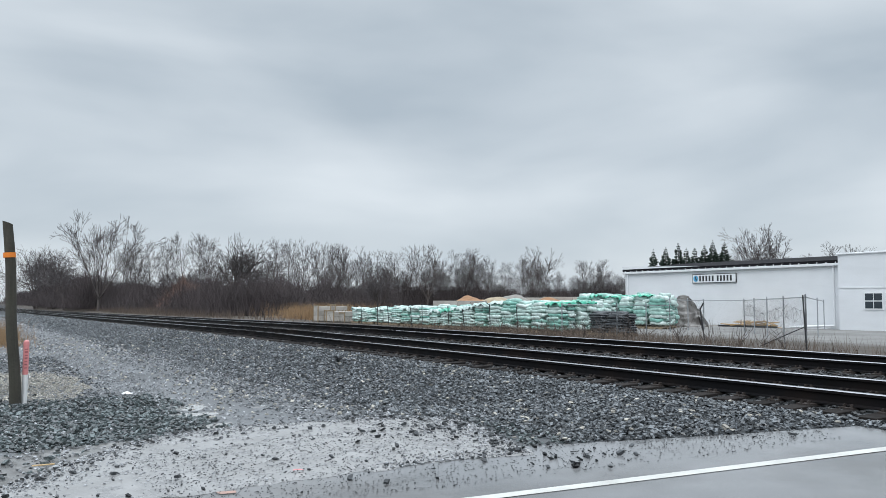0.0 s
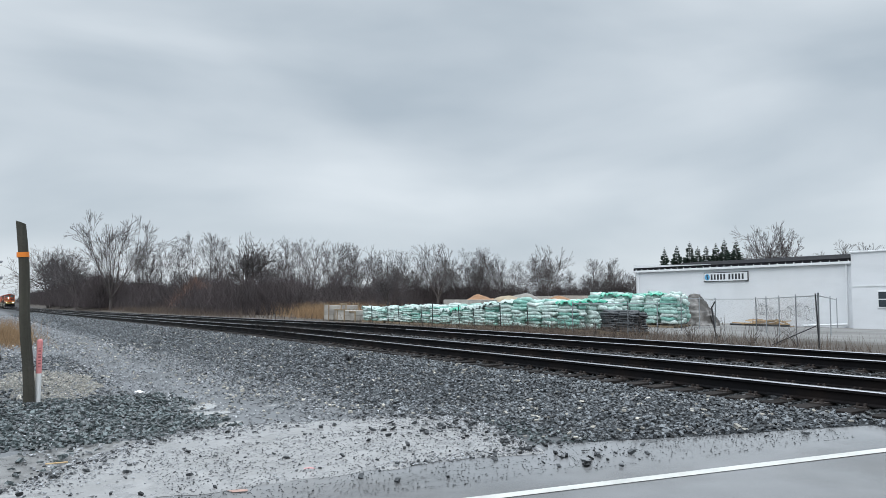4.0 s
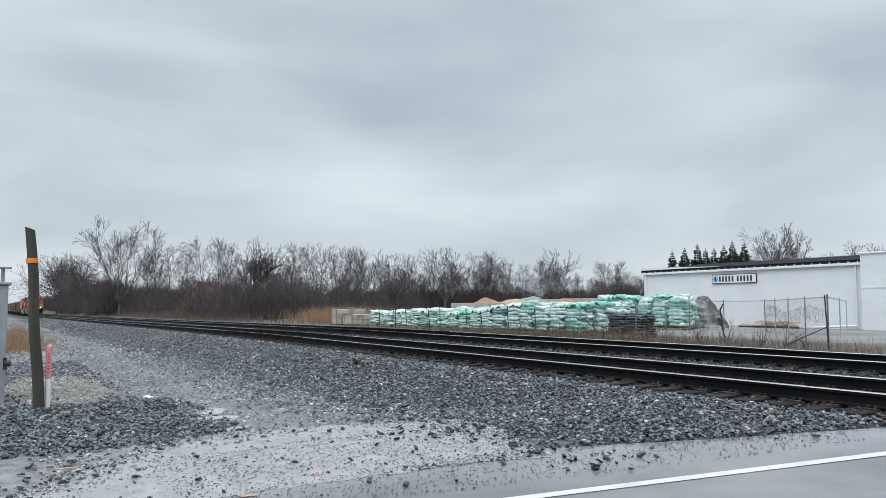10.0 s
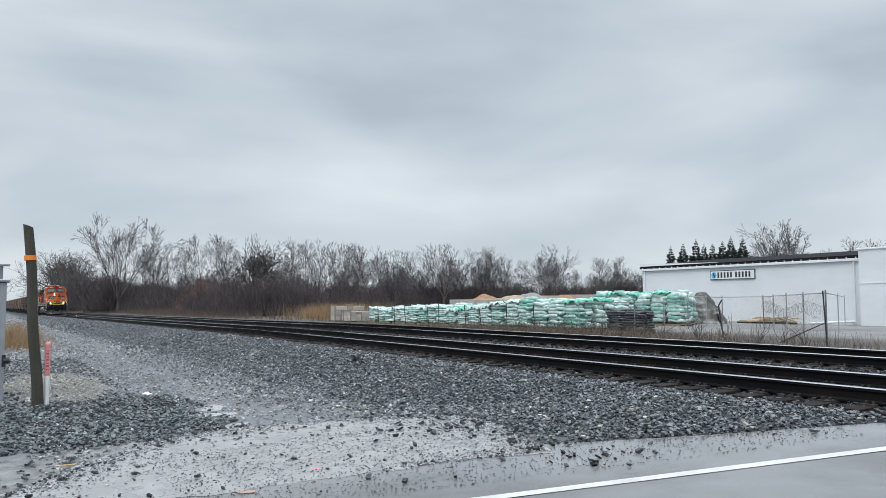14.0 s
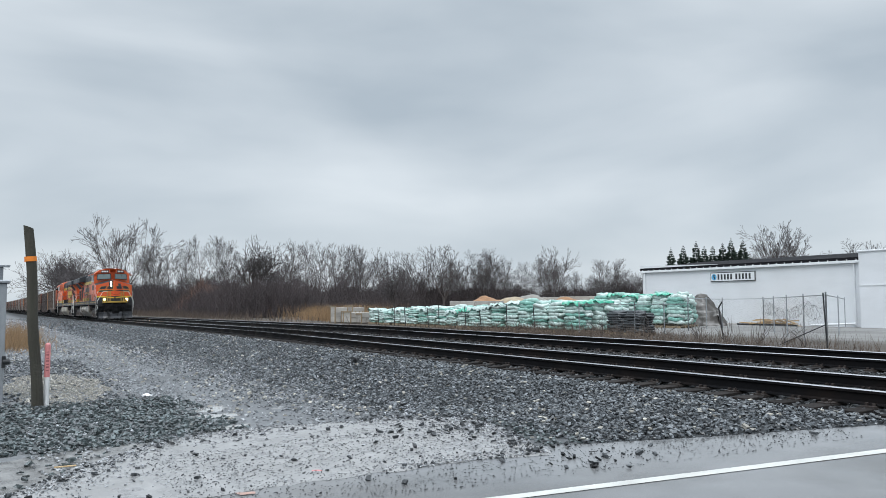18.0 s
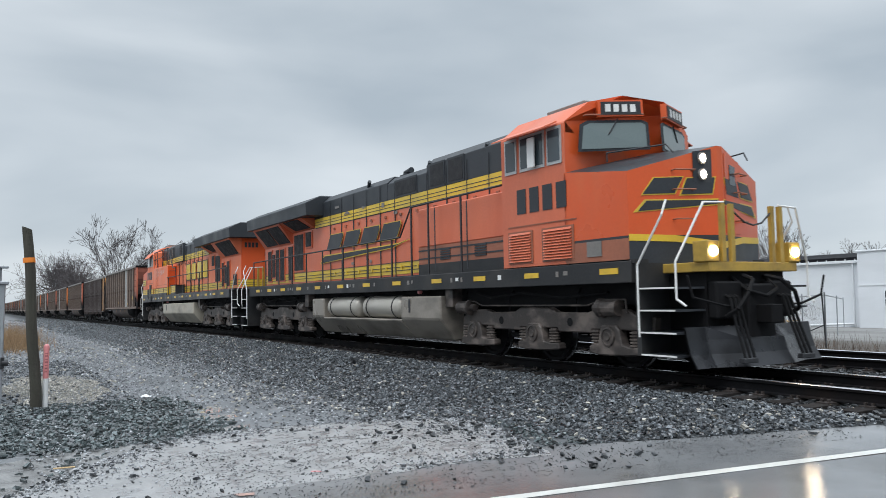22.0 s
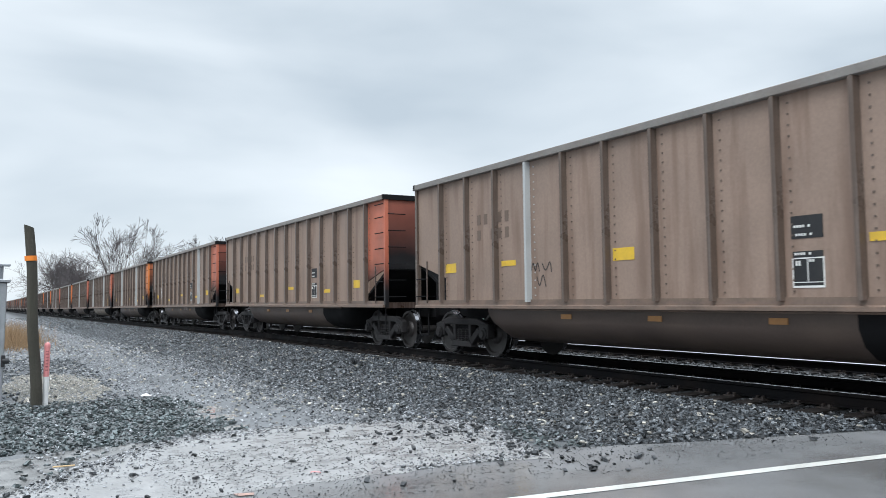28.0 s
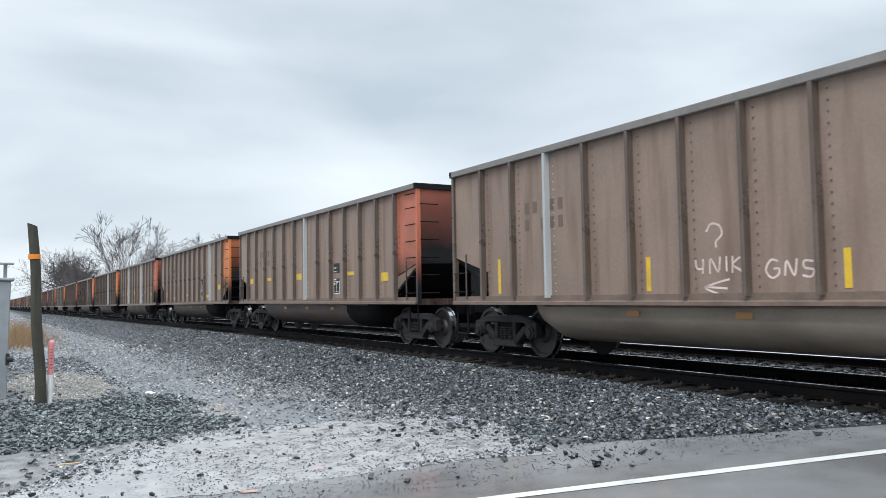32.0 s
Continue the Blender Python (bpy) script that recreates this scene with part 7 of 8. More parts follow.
            for x in (2.84, 3.62, 3.82, 4.64):
                part("vent_post", Geo().box(x - 0.02, x + 0.02, min(s * 1.0, s * 1.03), max(s * 1.0, s * 1.03), 3.72, 4.24), M["chord"], t)
            d = part("cab_rear_door", Geo().box(6.3, 6.6, min(s * 1.0, s * 1.42), max(s * 1.0, s * 1.42), 3.25, 4.18), od, t, bevel=0.03)
            part("window", Geo().box(6.37, 6.53, min(s * 1.421, s * 1.43), max(s * 1.421, s * 1.43), 3.45, 3.95), M["cab_glass"], d, bevel=0.02)
            if s > 0:  # sprayed words, the letters as strokes
                letters = ((5.62, 2.93, 0.14, 0.16, ([(0, 0.5), (1, 0.5)], [(0.5, 0), (0.5, 1)])),
                           (5.45, 2.76, 0.20, 0.36, ([(0.1, 0), (0.15, 1)], [(0.15, 1), (0.8, 0.95), (0.9, 0.7), (0.2, 0.5)], [(0.2, 0.5), (1, 0.0)])),
                           (5.20, 2.82, 0.16, 0.24, ([(0, 1), (0.05, 0.2), (0.5, 0), (0.9, 0.3), (1, 1)], [(0.2, 1.4), (0.24, 1.5)], [(0.7, 1.4), (0.74, 1.5)])),
                           (4.96, 2.92, 0.05, 0.04, ([(0, 0.5), (1, 0.5)],)),
                           (4.84, 2.80, 0.20, 0.30, ([(0, 0.9), (1, 1)], [(0.5, 0.95), (0.45, 0)])),
                           (4.60, 2.78, 0.17, 0.30, ([(0, 0), (0.05, 1)], [(1, 0), (1, 1)], [(0, 0.5), (1, 0.55)])),
                           (4.38, 2.79, 0.18, 0.28, ([(0, 0), (0.5, 1), (1, 0)], [(0.2, 0.4), (0.85, 0.42)])),
                           (4.16, 2.80, 0.15, 0.26, ([(0, 0), (0.05, 1)], [(0.05, 1), (0.9, 0.05)], [(0.9, 0.05), (1, 1)])),
                           (3.97, 2.80, 0.17, 0.25, ([(0.95, 0.9), (0.4, 1), (0, 0.5), (0.3, 0), (0.95, 0.1), (1, 0.45), (0.6, 0.45)],)),
                           (3.76, 2.88, 0.22, 0.14, ([(0, 0.9), (0.8, 1), (0.1, 0.4), (1, 0.5), (0.3, 0), (1, 0.2)],)))
                for x, z, w, h, lines in letters:
                    for pts in lines:
                        stroke(t, "paint_stroke", [(x - w * px, z + h * pz) for px, pz in pts], 0.022, 1.4945, "faded_spray", "white sprayed graffiti stroke")
    # cab
    prof = [(-1.5, 1.66), (1.5, 1.66), (1.5, 4.08), (1.08, 4.42), (0.5, 4.54), (-0.5, 4.54), (-1.08, 4.42), (-1.5, 4.08)]
    part("cab", Geo().prism(prof, 6.6, 8.5, "x"), od, t, bevel=0.02)
    n = len(prof)
    g = Geo()
    g.v.extend((8.5, y, z) for y, z in prof)
    g.v.extend((8.5 + 0.62 * (1 - abs(y) / 1.5) + 0.18 * (3.9 - z) / 2.2 * (1 - abs(y) / 1.6), y, z) for y, z in prof)
    g.f.extend((i, (i + 1) % n, n + (i + 1) % n, n + i) for i in range(n))
    g.f.extend([tuple(range(n))[::-1], tuple(range(n, 2 * n))])
    part("cab_front", g, og, t)
    # nose
    g = Geo()
    plan = [(8.45, -1.5), (9.95, -1.5), (10.45, -0.06), (10.45, 0.06), (9.95, 1.5), (8.45, 1.5)]
    tops = [3.22, 3.03, 3.44, 3.44, 3.03, 3.22]
    g.v.extend((x, y, 2.06) for x, y in plan)
    g.v.extend((x, y, z) for (x, y), z in zip(plan, tops))
    g.v.append((8.9, 0, 3.57))
    g.f.extend((i, (i + 1) % 6, 6 + (i + 1) % 6, 6 + i) for i in range(6))
    g.f.append(tuple(range(6)))
    part("nose", g, og, t)
    g2 = Geo()
    g2.v = [(x, y, z) for x, y, z in g.v[6:13]]
    g2.v += [(x - 0.05, y * 0.97, z - 0.05) for x, y, z in g2.v]
    g2.f = [(0, 1, 6), (1, 2, 6), (2, 3, 6), (3, 4, 6), (4, 5, 6), (0, 6, 5)]
    part("nose_top", g2, M["black_paint"], t, "black anti-glare top of the nose")
    g = Geo()
    g.v.extend((x, y, z) for z in (1.46, 2.06) for x, y in plan)
    g.f.extend((i, (i + 1) % 6, 6 + (i + 1) % 6, 6 + i) for i in range(6))
    g.f.extend([tuple(range(6)), tuple(range(6, 12))])
    part("nose_base", g, M["black_paint"] if lead else sill, t)

    def on_nose(name, corners, key, lift, side=-1, label=""):
        """A plate on the slanted nose face: corners as (share across, height)."""
        a, b = Vector((9.95, side * 1.5, 0)), Vector((10.45, side * 0.06, 0))
        d = b - a
        nn = Vector((d.y, -d.x, 0)).normalized() * (1 if side < 0 else -1)
        nn = nn if nn.x > 0 else -nn
        lo = [a + d * u + nn * lift + Vector((0, 0, z)) for u, z in corners]
        hi = [p + nn * 0.006 for p in lo]
        k = len(lo)
        part(name, Geo().add(lo + hi, [tuple(range(k)), tuple(range(k, 2 * k))] + [(i, (i + 1) % k, k + (i + 1) % k, k + i) for i in range(k)]), M[key], t, label)

    for s in (-1, 1):
        on_nose("nose_stripe", [(0, 1.98), (0.5, 1.96), (1, 1.86), (1, 1.96), (0.5, 2.06), (0, 2.08)], "yellow", 0.002, s, "yellow nose stripe")
        on_nose("mark_edge", [(0.05, 2.40), (1.0, 2.52), (1.0, 2.62), (0.18, 2.60)], "yellow", 0.002, s)
        on_nose("mark_bar", [(0.10, 2.42), (1.0, 2.54), (1.0, 2.60), (0.20, 2.58)], "black_paint", 0.009, s)
        for u in (0.16, 0.58):
            tip = 0.10 if u < 0.3 else 0.04
            on_nose("mark_edge", [(u - 0.02, 2.66), (u + 0.36, 2.68), (u + 0.36 + tip, 2.96), (u + 0.02 + tip, 2.94)], "yellow", 0.002, s)
            on_nose("mark_bar", [(u + 0.0, 2.68), (u + 0.35, 2.70), (u + 0.345 + tip, 2.945), (u + 0.03 + tip, 2.925)], "black_paint", 0.009, s)
    on_nose("nose_door", [(0.55, 2.1), (0.96, 2.1), (0.96, 3.34), (0.55, 3.26)], "orange", 0.004, 1)
    on_nose("door_window", [(0.68, 2.86), (0.84, 2.86), (0.84, 3.18), (0.68, 3.16)], "cab_glass", 0.014, 1)
    on_nose("headlight_housing", [(0.72, 2.86), (0.93, 2.86), (0.93, 3.38), (0.72, 3.34)], "black_paint", 0.012, -1)
    for z in (3.24, 2.99):
        part("headlight_ring", Geo().turned([(-0.02, 0.095), (0.012, 0.095), (0.012, 0.066)], (10.385, -0.31, z), "x", 18), M["chord"], t, "chrome headlight ring")
        part("headlight", Geo().turned([(0, 0.072), (0.015, 0.066), (0.028, 0.03), (0.032, 0.004)], (10.385, -0.31, z), "x", 18), M["lamp"] if lead else M["wind_glass"], t, "lit headlight" if lead else "unlit headlight")
    # windows
    for s in (-1, 1):
        for x0, x1 in ((6.75, 7.12), (7.22, 7.95), (8.02, 8.42)):
            f = part("side_window", Geo().box(x0, x1, min(s * 1.5, s * 1.52), max(s * 1.5, s * 1.52), 3.40, 4.04), M["frame_metal"], t)
            part("pane", Geo().box(x0 + 0.04, x1 - 0.04, min(s * 1.521, s * 1.527), max(s * 1.521, s * 1.527), 3.45, 3.99), M["cab_glass"], f)
        part("awning", Geo().prism([(s * 1.5, 4.10), (s * 1.85, 3.96), (s * 1.85, 3.98), (s * 1.5, 4.13)] if lead else [(s * 1.5, 4.12), (s * 1.72, 3.86), (s * 1.74, 3.87), (s * 1.5, 4.16)], 6.8, 8.3, "x"), od, t, "orange sun awning")
        part("mirror", Geo().box(7.55, 7.75, min(s * 1.56, s * 1.60), max(s * 1.56, s * 1.60), 3.42, 3.95), M["white_plastic"], t, bevel=0.01)
        # windshield, number board and grab rails
        a, b = Vector((8.52, s * 1.46, 0)), Vector((9.12, s * 0.10, 0))
        d = b - a
        nn = Vector((abs(d.y), s * abs(d.x), 0)).normalized()

        def wp(u, z, k):
            return a + d * u + nn * k + Vector((0.16 * (3.9 - z) / 2.2 * u, 0, z))

        for name, key, c, k, deep in (("windshield_frame", "black_paint", [(0.12, 3.56), (0.97, 3.60), (0.97, 4.06), (0.90, 4.11), (0.24, 4.09), (0.15, 4.02)], 0.012, 0.012),
                                ("windshield", "wind_glass", [(0.16, 3.60), (0.93, 3.64), (0.93, 4.02), (0.88, 4.06), (0.26, 4.04), (0.19, 3.99)], 0.028, 0.012),
                                ("number_board_box", "orange", [(0.36, 4.14), (0.90, 4.16), (0.90, 4.44), (0.36, 4.42)], 0.002, 0.10),
                                ("number_board", "steel_dark", [(0.39, 4.17), (0.87, 4.19), (0.87, 4.41), (0.39, 4.39)], 0.104, 0.012)):
            lo, hi = [wp(u, z, k) for u, z in c], [wp(u, z, k + deep) for u, z in c]
            m = len(c)
            part(name, Geo().add(lo + hi, [tuple(range(m)), tuple(range(m, 2 * m))] + [(i, (i + 1) % m, m + (i + 1) % m, m + i) for i in range(m)]), M[key], t)
        for i in range(4):
            u = 0.44 + i * 0.10
            c = [(u, 4.22), (u + 0.065, 4.225), (u + 0.065, 4.355), (u, 4.35)]
            lo, hi = [wp(q, z, 0.118) for q, z in c], [wp(q, z, 0.122) for q, z in c]
            part("number_bar", Geo().add(lo + hi, [(0, 1, 2, 3), (4, 5, 6, 7)]), M["stencil"], t)
        part("grab_rail", Geo().tube([wp(0.2, 4.17, 0.02), wp(0.22, 4.17, 0.10), wp(0.9, 4.19, 0.10), wp(0.92, 4.19, 0.02)], 0.014), M["orange_grime"], t)
        part("wiper", Geo().tube([wp(0.6, 4.12, 0.05), wp(0.48, 3.85, 0.05)], 0.012), M["steel_dark"], t)
        for z in (2.3, 2.75, 3.05):
            part("grab_iron", Geo().tube([(10.20, s * 0.80, z), (10.30, s * 0.82, z), (10.40, s * 0.50, z), (10.30, s * 0.48, z)], 0.013), M["orange_grime"], t)
        part("grab_rail", Geo().tube([(9.2, s * 1.2, 3.30), (9.2, s * 1.2, 3.45), (10.2, s * 0.9, 3.44), (10.3, s * 0.86, 3.30)], 0.013), M["steel_dark"], t)
    # cab flanks
    for s in (-1, 1):
        for x0, x1 in ((6.80, 7.55), (7.82, 8.68)):
            if lead:
                f = part("grille", Geo().box(x0, x1, min(s * 1.5, s * 1.515), max(s * 1.5, s * 1.515), 1.76, 2.34), M["orange_grime"], t)
                for k in range(11):
                    part("louvre_slat", Geo().prism([(s * 1.515, 1.80 + k * 0.048), (s * 1.545, 1.79 + k * 0.048), (s * 1.515, 1.83 + k * 0.048)], x0 + 0.05, x1 - 0.05, "x"), od, f)
            else:
                a, b, z0, z1 = (7.21, 7.71, 1.82, 2.35) if x0 < 7 else (7.96, 8.37, 1.53, 2.11)
                f = part("grille", Geo().box(a, b, min(s * 1.5, s * 1.54), max(s * 1.5, s * 1.54), z0, z1), M["screen"], t)
                for k in range(7):
                    z = z0 + 0.05 + (z1 - z0 - 0.1) * k / 6
                    part("louvre_slat", Geo().prism([(s * 1.541, z - 0.02), (s * 1.556, z - 0.024), (s * 1.541, z + 0.015)], a + 0.03, b - 0.03, "x"), M["black_paint"], f)
        part("nose_side", Geo().box(8.45, 9.95, min(s * 1.501, s * 1.508), max(s * 1.501, s * 1.508), 1.70, 2.02), M["orange_grime"], t) if lead else None
        part("cab_skirt", Geo().box(6.6, 9.95, min(s * 1.502, s * 1.512), max(s * 1.502, s * 1.512), 1.42, 1.68), sill, t)
        if not lead:
            part("flank_stripe", Geo().box(6.6, 9.95, min(s * 1.509, s * 1.514), max(s * 1.509, s * 1.514), 1.81, 2.085), M["yellow"], t)
            part("equipment_box", Geo().box(6.92, 7.33, min(s * 1.53, s * 1.60), max(s * 1.53, s * 1.60), 1.40, 1.69), M["sill_grey"], t, bevel=0.012)
            for z in (1.905, 1.985, 2.08):
                part("pinstripe", Geo().box(6.6, 9.95, min(s * 1.515, s * 1.519), max(s * 1.515, s * 1.519), z, z + 0.015), M["black_paint"], t)
            part("nose_stripe", Geo().box(8.95, 9.95, min(s * 1.502, s * 1.51), max(s * 1.502, s * 1.51), 2.33, 2.69), M["black_paint"], t)
            for z in (2.365, 2.475, 2.585):
                part("nose_stripe", Geo().box(9.0, 9.95, min(s * 1.511, s * 1.516), max(s * 1.511, s * 1.516), z, z + 0.075), M["yellow"], t)
        else:
            part("data_plate", Geo().box(9.0, 9.35, min(s * 1.512, s * 1.52), max(s * 1.512, s * 1.52), 1.78, 2.02), M["chord"], t)
        part("flank_seam", Geo().box(6.8, 8.75, min(s * 1.5, s * 1.512), max(s * 1.5, s * 1.512), 2.42, 2.44), M["orange_grime"], t)
    block_letter_bars(t, 7.10, 8.62, 2.65, 3.09, 1.505, "black_paint", 4, gap=0.11)
    part("cab_air_unit", Geo().box(6.9, 8.0, -0.6, 0.6, 4.53, 4.66), M["chord"], t, bevel=0.02)
    part("antenna", Geo().turned([(0, 0.12), (0.05, 0.10), (0.08, 0.03)], (8.3, 0.3, 4.54), "z", 12), M["white_plastic"], t)
    # marks on the hood
    if lead:
        mark_blocks(t, -3.40, 1.45, 2.66, 3.08, 1.014, "black_paint", "yellow_thin", 4, 0.30, 0.20, 0.02)
        for s in (-1, 1):
            c = [(-3.9, 2.28), (-3.6, 2.48), (1.3, 2.52), (1.9, 2.60), (1.0, 2.46), (-1.0, 2.40)]
            part("swoosh_edge", Geo().prism([(-4.0, 2.26), (-3.62, 2.51), (1.3, 2.55), (2.1, 2.62), (1.0, 2.44), (-1.0, 2.37)], min(s * 1.012, s * 1.016), max(s * 1.012, s * 1.016)), M["yellow"], t)
            part("swoosh", Geo().prism(c, min(s * 1.018, s * 1.022), max(s * 1.018, s * 1.022)), M["black_paint"], t)
    else:
        mark_blocks(t, -4.15, 0.52, 2.38, 3.14, 1.014, "yellow", "black_paint", 4, 0.0, 0.32, 0.045)
    # fuel tank
    full = [(-1.5, 1.22), (1.5, 1.22), (1.5, 0.72), (1.12, 0.26), (-1.12, 0.26), (-1.5, 0.72)]
    low = [(-1.5, 0.70), (1.5, 0.70), (1.5, 0.66), (1.12, 0.26), (-1.12, 0.26), (-1.5, 0.66)]
    if lead:
        part("fuel_tank", Geo().prism(full, 2.35, 4.2, "x"), tank, t, bevel=0.03)
        part("fuel_tank_end", Geo().prism(full, -3.4, -2.5, "x"), tank, t, bevel=0.03)
        part("fuel_tank_belly", Geo().prism(low, -2.52, 2.37, "x"), tank, t, bevel=0.02)
        part("tank_core", Geo().box(-2.5, 2.35, -0.95, 0.95, 0.7, 1.3), M["near_black"], t)
        for s in (-1, 1):
            for x0, x1 in ((-2.35, -0.25), (0.05, 2.2)):
                r = part("air_reservoir", Geo().turned([(x0, 0.06), (x0 + 0.05, 0.20), (x0 + 0.14, 0.275), (x1 - 0.14, 0.275), (x1 - 0.05, 0.20), (x1, 0.06)], (0, s * 1.22, 0.98), "x", 20), M["reservoir"], t, smooth=True)
                for x in (x0 + 0.35, x1 - 0.35):
                    part("strap", Geo().turned([(x - 0.03, 0.28), (x + 0.03, 0.28)], (0, s * 1.22, 0.98), "x", 20), M["truck"], r)
    else:
        part("fuel_tank", Geo().prism(full, -3.4, 3.74, "x"), M["tank_grey"], t, bevel=0.03)
    for s in (-1, 1):
        part("sight_glass", Geo().box(2.75, 2.83, min(s * 1.5, s * 1.512), max(s * 1.5, s * 1.512), 0.86, 1.16), M["steel_dark"], t)
        part("filler_cap", Geo().turned([(1.35, 0.05), (1.43, 0.05), (1.44, 0.03)], (3.1, 0, 1.32), "y", 12) if s > 0 else Geo().turned([(-1.35, 0.05), (-1.43, 0.05), (-1.44, 0.03)], (3.1, 0, 1.32), "y", 12), M["pink_decal"], t)
        for k, x in enumerate((-8.3, -6.9, -5.5, -3.75, -2.3, -0.75, 0.95, 2.75, 4.7, 6.45, 8.2)):
            for i in range(1 + k % 3):
                a = x + i * 0.20
                part("sill_sticker", Geo().box(a, a + 0.07 + 0.04 * ((k + i) % 2), min(s * 1.531, s * 1.534), max(s * 1.531, s * 1.534), 1.49 + 0.02 * (i % 2), 1.58), M[("chord", "white_rail", "teal_sticker" if not lead else "chord", "chord")[(k + i) % 4]], t)
        for k, (x, z, w, h) in enumerate(((-2.1, 3.56, 0.42, 0.12), (-0.9, 3.62, 0.30, 0.07), (0.4, 3.52, 0.16, 0.12), (-2.75, 3.82, 0.3, 0.07), (-1.6, 2.14, 0.16, 0.07), (-0.4, 2.14, 0.14, 0.08), (1.1, 3.28, 0.2, 0.08))):
            if lead or k < 2:
                pts = [(x + w * (0.5 + (0.42 + 0.2 * math.sin(5.3 * j + k)) * math.cos(j * 0.349)), z + h * (0.5 + (0.42 + 0.2 * math.sin(7.1 * j + 2 * k)) * math.sin(j * 0.349))) for j in range(18)] if k < 2 else [(x, z), (x + w, z), (x + w, z + h), (x, z + h)]
                part("worn_patch" if k < 2 else "sticker", Geo().prism(pts, min(s * 1.007, s * 1.012), max(s * 1.007, s * 1.012)), M["chord"], t, "bare grey patch where paint has peeled" if k < 2 else "small white sticker")
        for x in (-8.9, -7.6, -6.2, -4.7, -3.1, -1.4, 0.3, 2.0, 3.9, 5.6, 7.3, 9.3):
            part("sill_reflector", Geo().box(x, x + 0.42, min(s * 1.531, s * 1.536), max(s * 1.531, s * 1.536), 1.49, 1.58), M["decal_yellow"], t)
    for x in (-4.15, 4.4):
        for s in (-1, 1):
            part("support_bracket", Geo().box(x - 0.15, x + 0.15, min(s * 1.1, s * 1.4), max(s * 1.1, s * 1.4), 0.98, 1.42), M["loco_truck"], t, bevel=0.01)
            part("cable", Geo().tube([(x - 1.6, s * 1.25, 1.32), (x - 0.9, s * 1.3, 1.14), (x - 0.2, s * 1.28, 1.22)], 0.02), M["near_black"], t)
    # handrails
    stan = (-9.3, -7.9, -6.5, -5.2, -3.9, -2.57, -1.06, 0.53, 1.91) if lead else (-9.3, -7.8, -6.2, -4.6, -2.95, -1.17, 0.47, 2.33)
    for s in (-1, 1):
        y = s * 1.49
        part("handrail", Geo().tube([(-9.3, y, 2.55), (2.35, y, 2.60), (2.92, y, 3.24), (6.58, y, 3.26)] if lead else [(-9.3, y, 2.55), (2.8, y, 2.60)], 0.022, 6), M["steel_dark"], t)
        for x in stan + ((2.92, 3.72, 5.1) if lead else ()):
            top = 2.57 if x < 2.4 else 3.24
            part("stanchion", Geo().box(x - 0.022, x + 0.022, y - 0.015, y + 0.015, 1.5, top), M["steel_dark"], t)
        if not lead:
            part("cabinet_rail", Geo().tube([(0.67, s * 1.46, 2.62), (0.69, s * 1.46, 3.03), (1.43, s * 1.46, 3.06), (2.45, s * 1.46, 4.12), (2.6, s * 1.46, 4.16), (6.55, s * 1.46, 4.14)], 0.024).tube([(2.70, s * 1.46, 3.77), (6.6, s * 1.46, 3.74)], 0.018), M["steel_dark"], t)
            for x in (2.75, 4.2, 5.6):
                part("stanchion", Geo().box(x - 0.05, x + 0.05, min(s * 1.42, s * 1.46), max(s * 1.42, s * 1.46), 3.24, 3.50).rod((x, s * 1.46, 3.3), (x, s * 1.46, 4.14), 0.016, n=6), M["steel_dark"], t)
    # ends: platform, steps, rails, plow, coupler
    for e in (-1, 1):
        px = 11.02 if e > 0 else 10.86
        part("end_platform", Geo().box(min(e * 9.6, e * px), max(e * 9.6, e * px), -1.0, 1.0, 1.48, 1.62), M["mustard"] if e > 0 else M["sill_dark"], t, bevel=0.01)
        part("end_beam", Geo().box(min(e * 9.6, e * 10.85), max(e * 9.6, e * 10.85), -0.85, 0.85, 0.7, 1.48), M["near_black"], t)
        for s in (-1, 1):
            part("step_well", Geo().box(min(e * 10.05, e * 10.14), max(e * 10.05, e * 10.14), min(s * 0.85, s * 1.5), max(s * 0.85, s * 1.5), 0.28, 1.64), M["sill_dark"], t)
            part("step_back", Geo().box(min(e * 10.1, e * 10.85), max(e * 10.1, e * 10.85), min(s * 0.84, s * 0.88), max(s * 0.84, s * 0.88), 0.3, 1.5), M["near_black"], t)
            for z in (0.28, 0.60, 0.92, 1.24):
                st = part("step", Geo().box(min(e * 10.15, e * 10.82), max(e * 10.15, e * 10.82), min(s * 0.88, s * 1.50), max(s * 0.88, s * 1.50), z, z + 0.03), M["black_paint"], t)
                part("step_edge", Geo().box(min(e * 10.15, e * 10.82), max(e * 10.15, e * 10.82), min(s * 1.501, s * 1.525), max(s * 1.501, s * 1.515), z + 0.008, z + 0.03), M["white_rail"], st)
            part("step_rail", Geo().tube([(e * 10.12, s * 1.52, 0.55), (e * 10.12, s * 1.52, 1.60), (e * 10.62, s * 1.50, 2.30), (e * 10.62, s * 1.40, 2.52)], 0.017), M["white_rail"], t)
            part("step_rail", Geo().tube([(e * 10.98, s * 1.45, 1.0), (e * 10.85, s * 1.50, 1.10), (e * 10.85, s * 1.50, 1.62), (e * 11.0, s * 1.05, 2.46), (e * 11.0, s * 0.62, 2.48)], 0.017), M["white_rail"], t)
            part("end_post", Geo().box(min(e * (px - 0.06), e * px), max(e * (px - 0.06), e * px), min(s * 0.42, s * 0.50), max(s * 0.42, s * 0.50), 1.62, 2.46), M["mustard"], t)
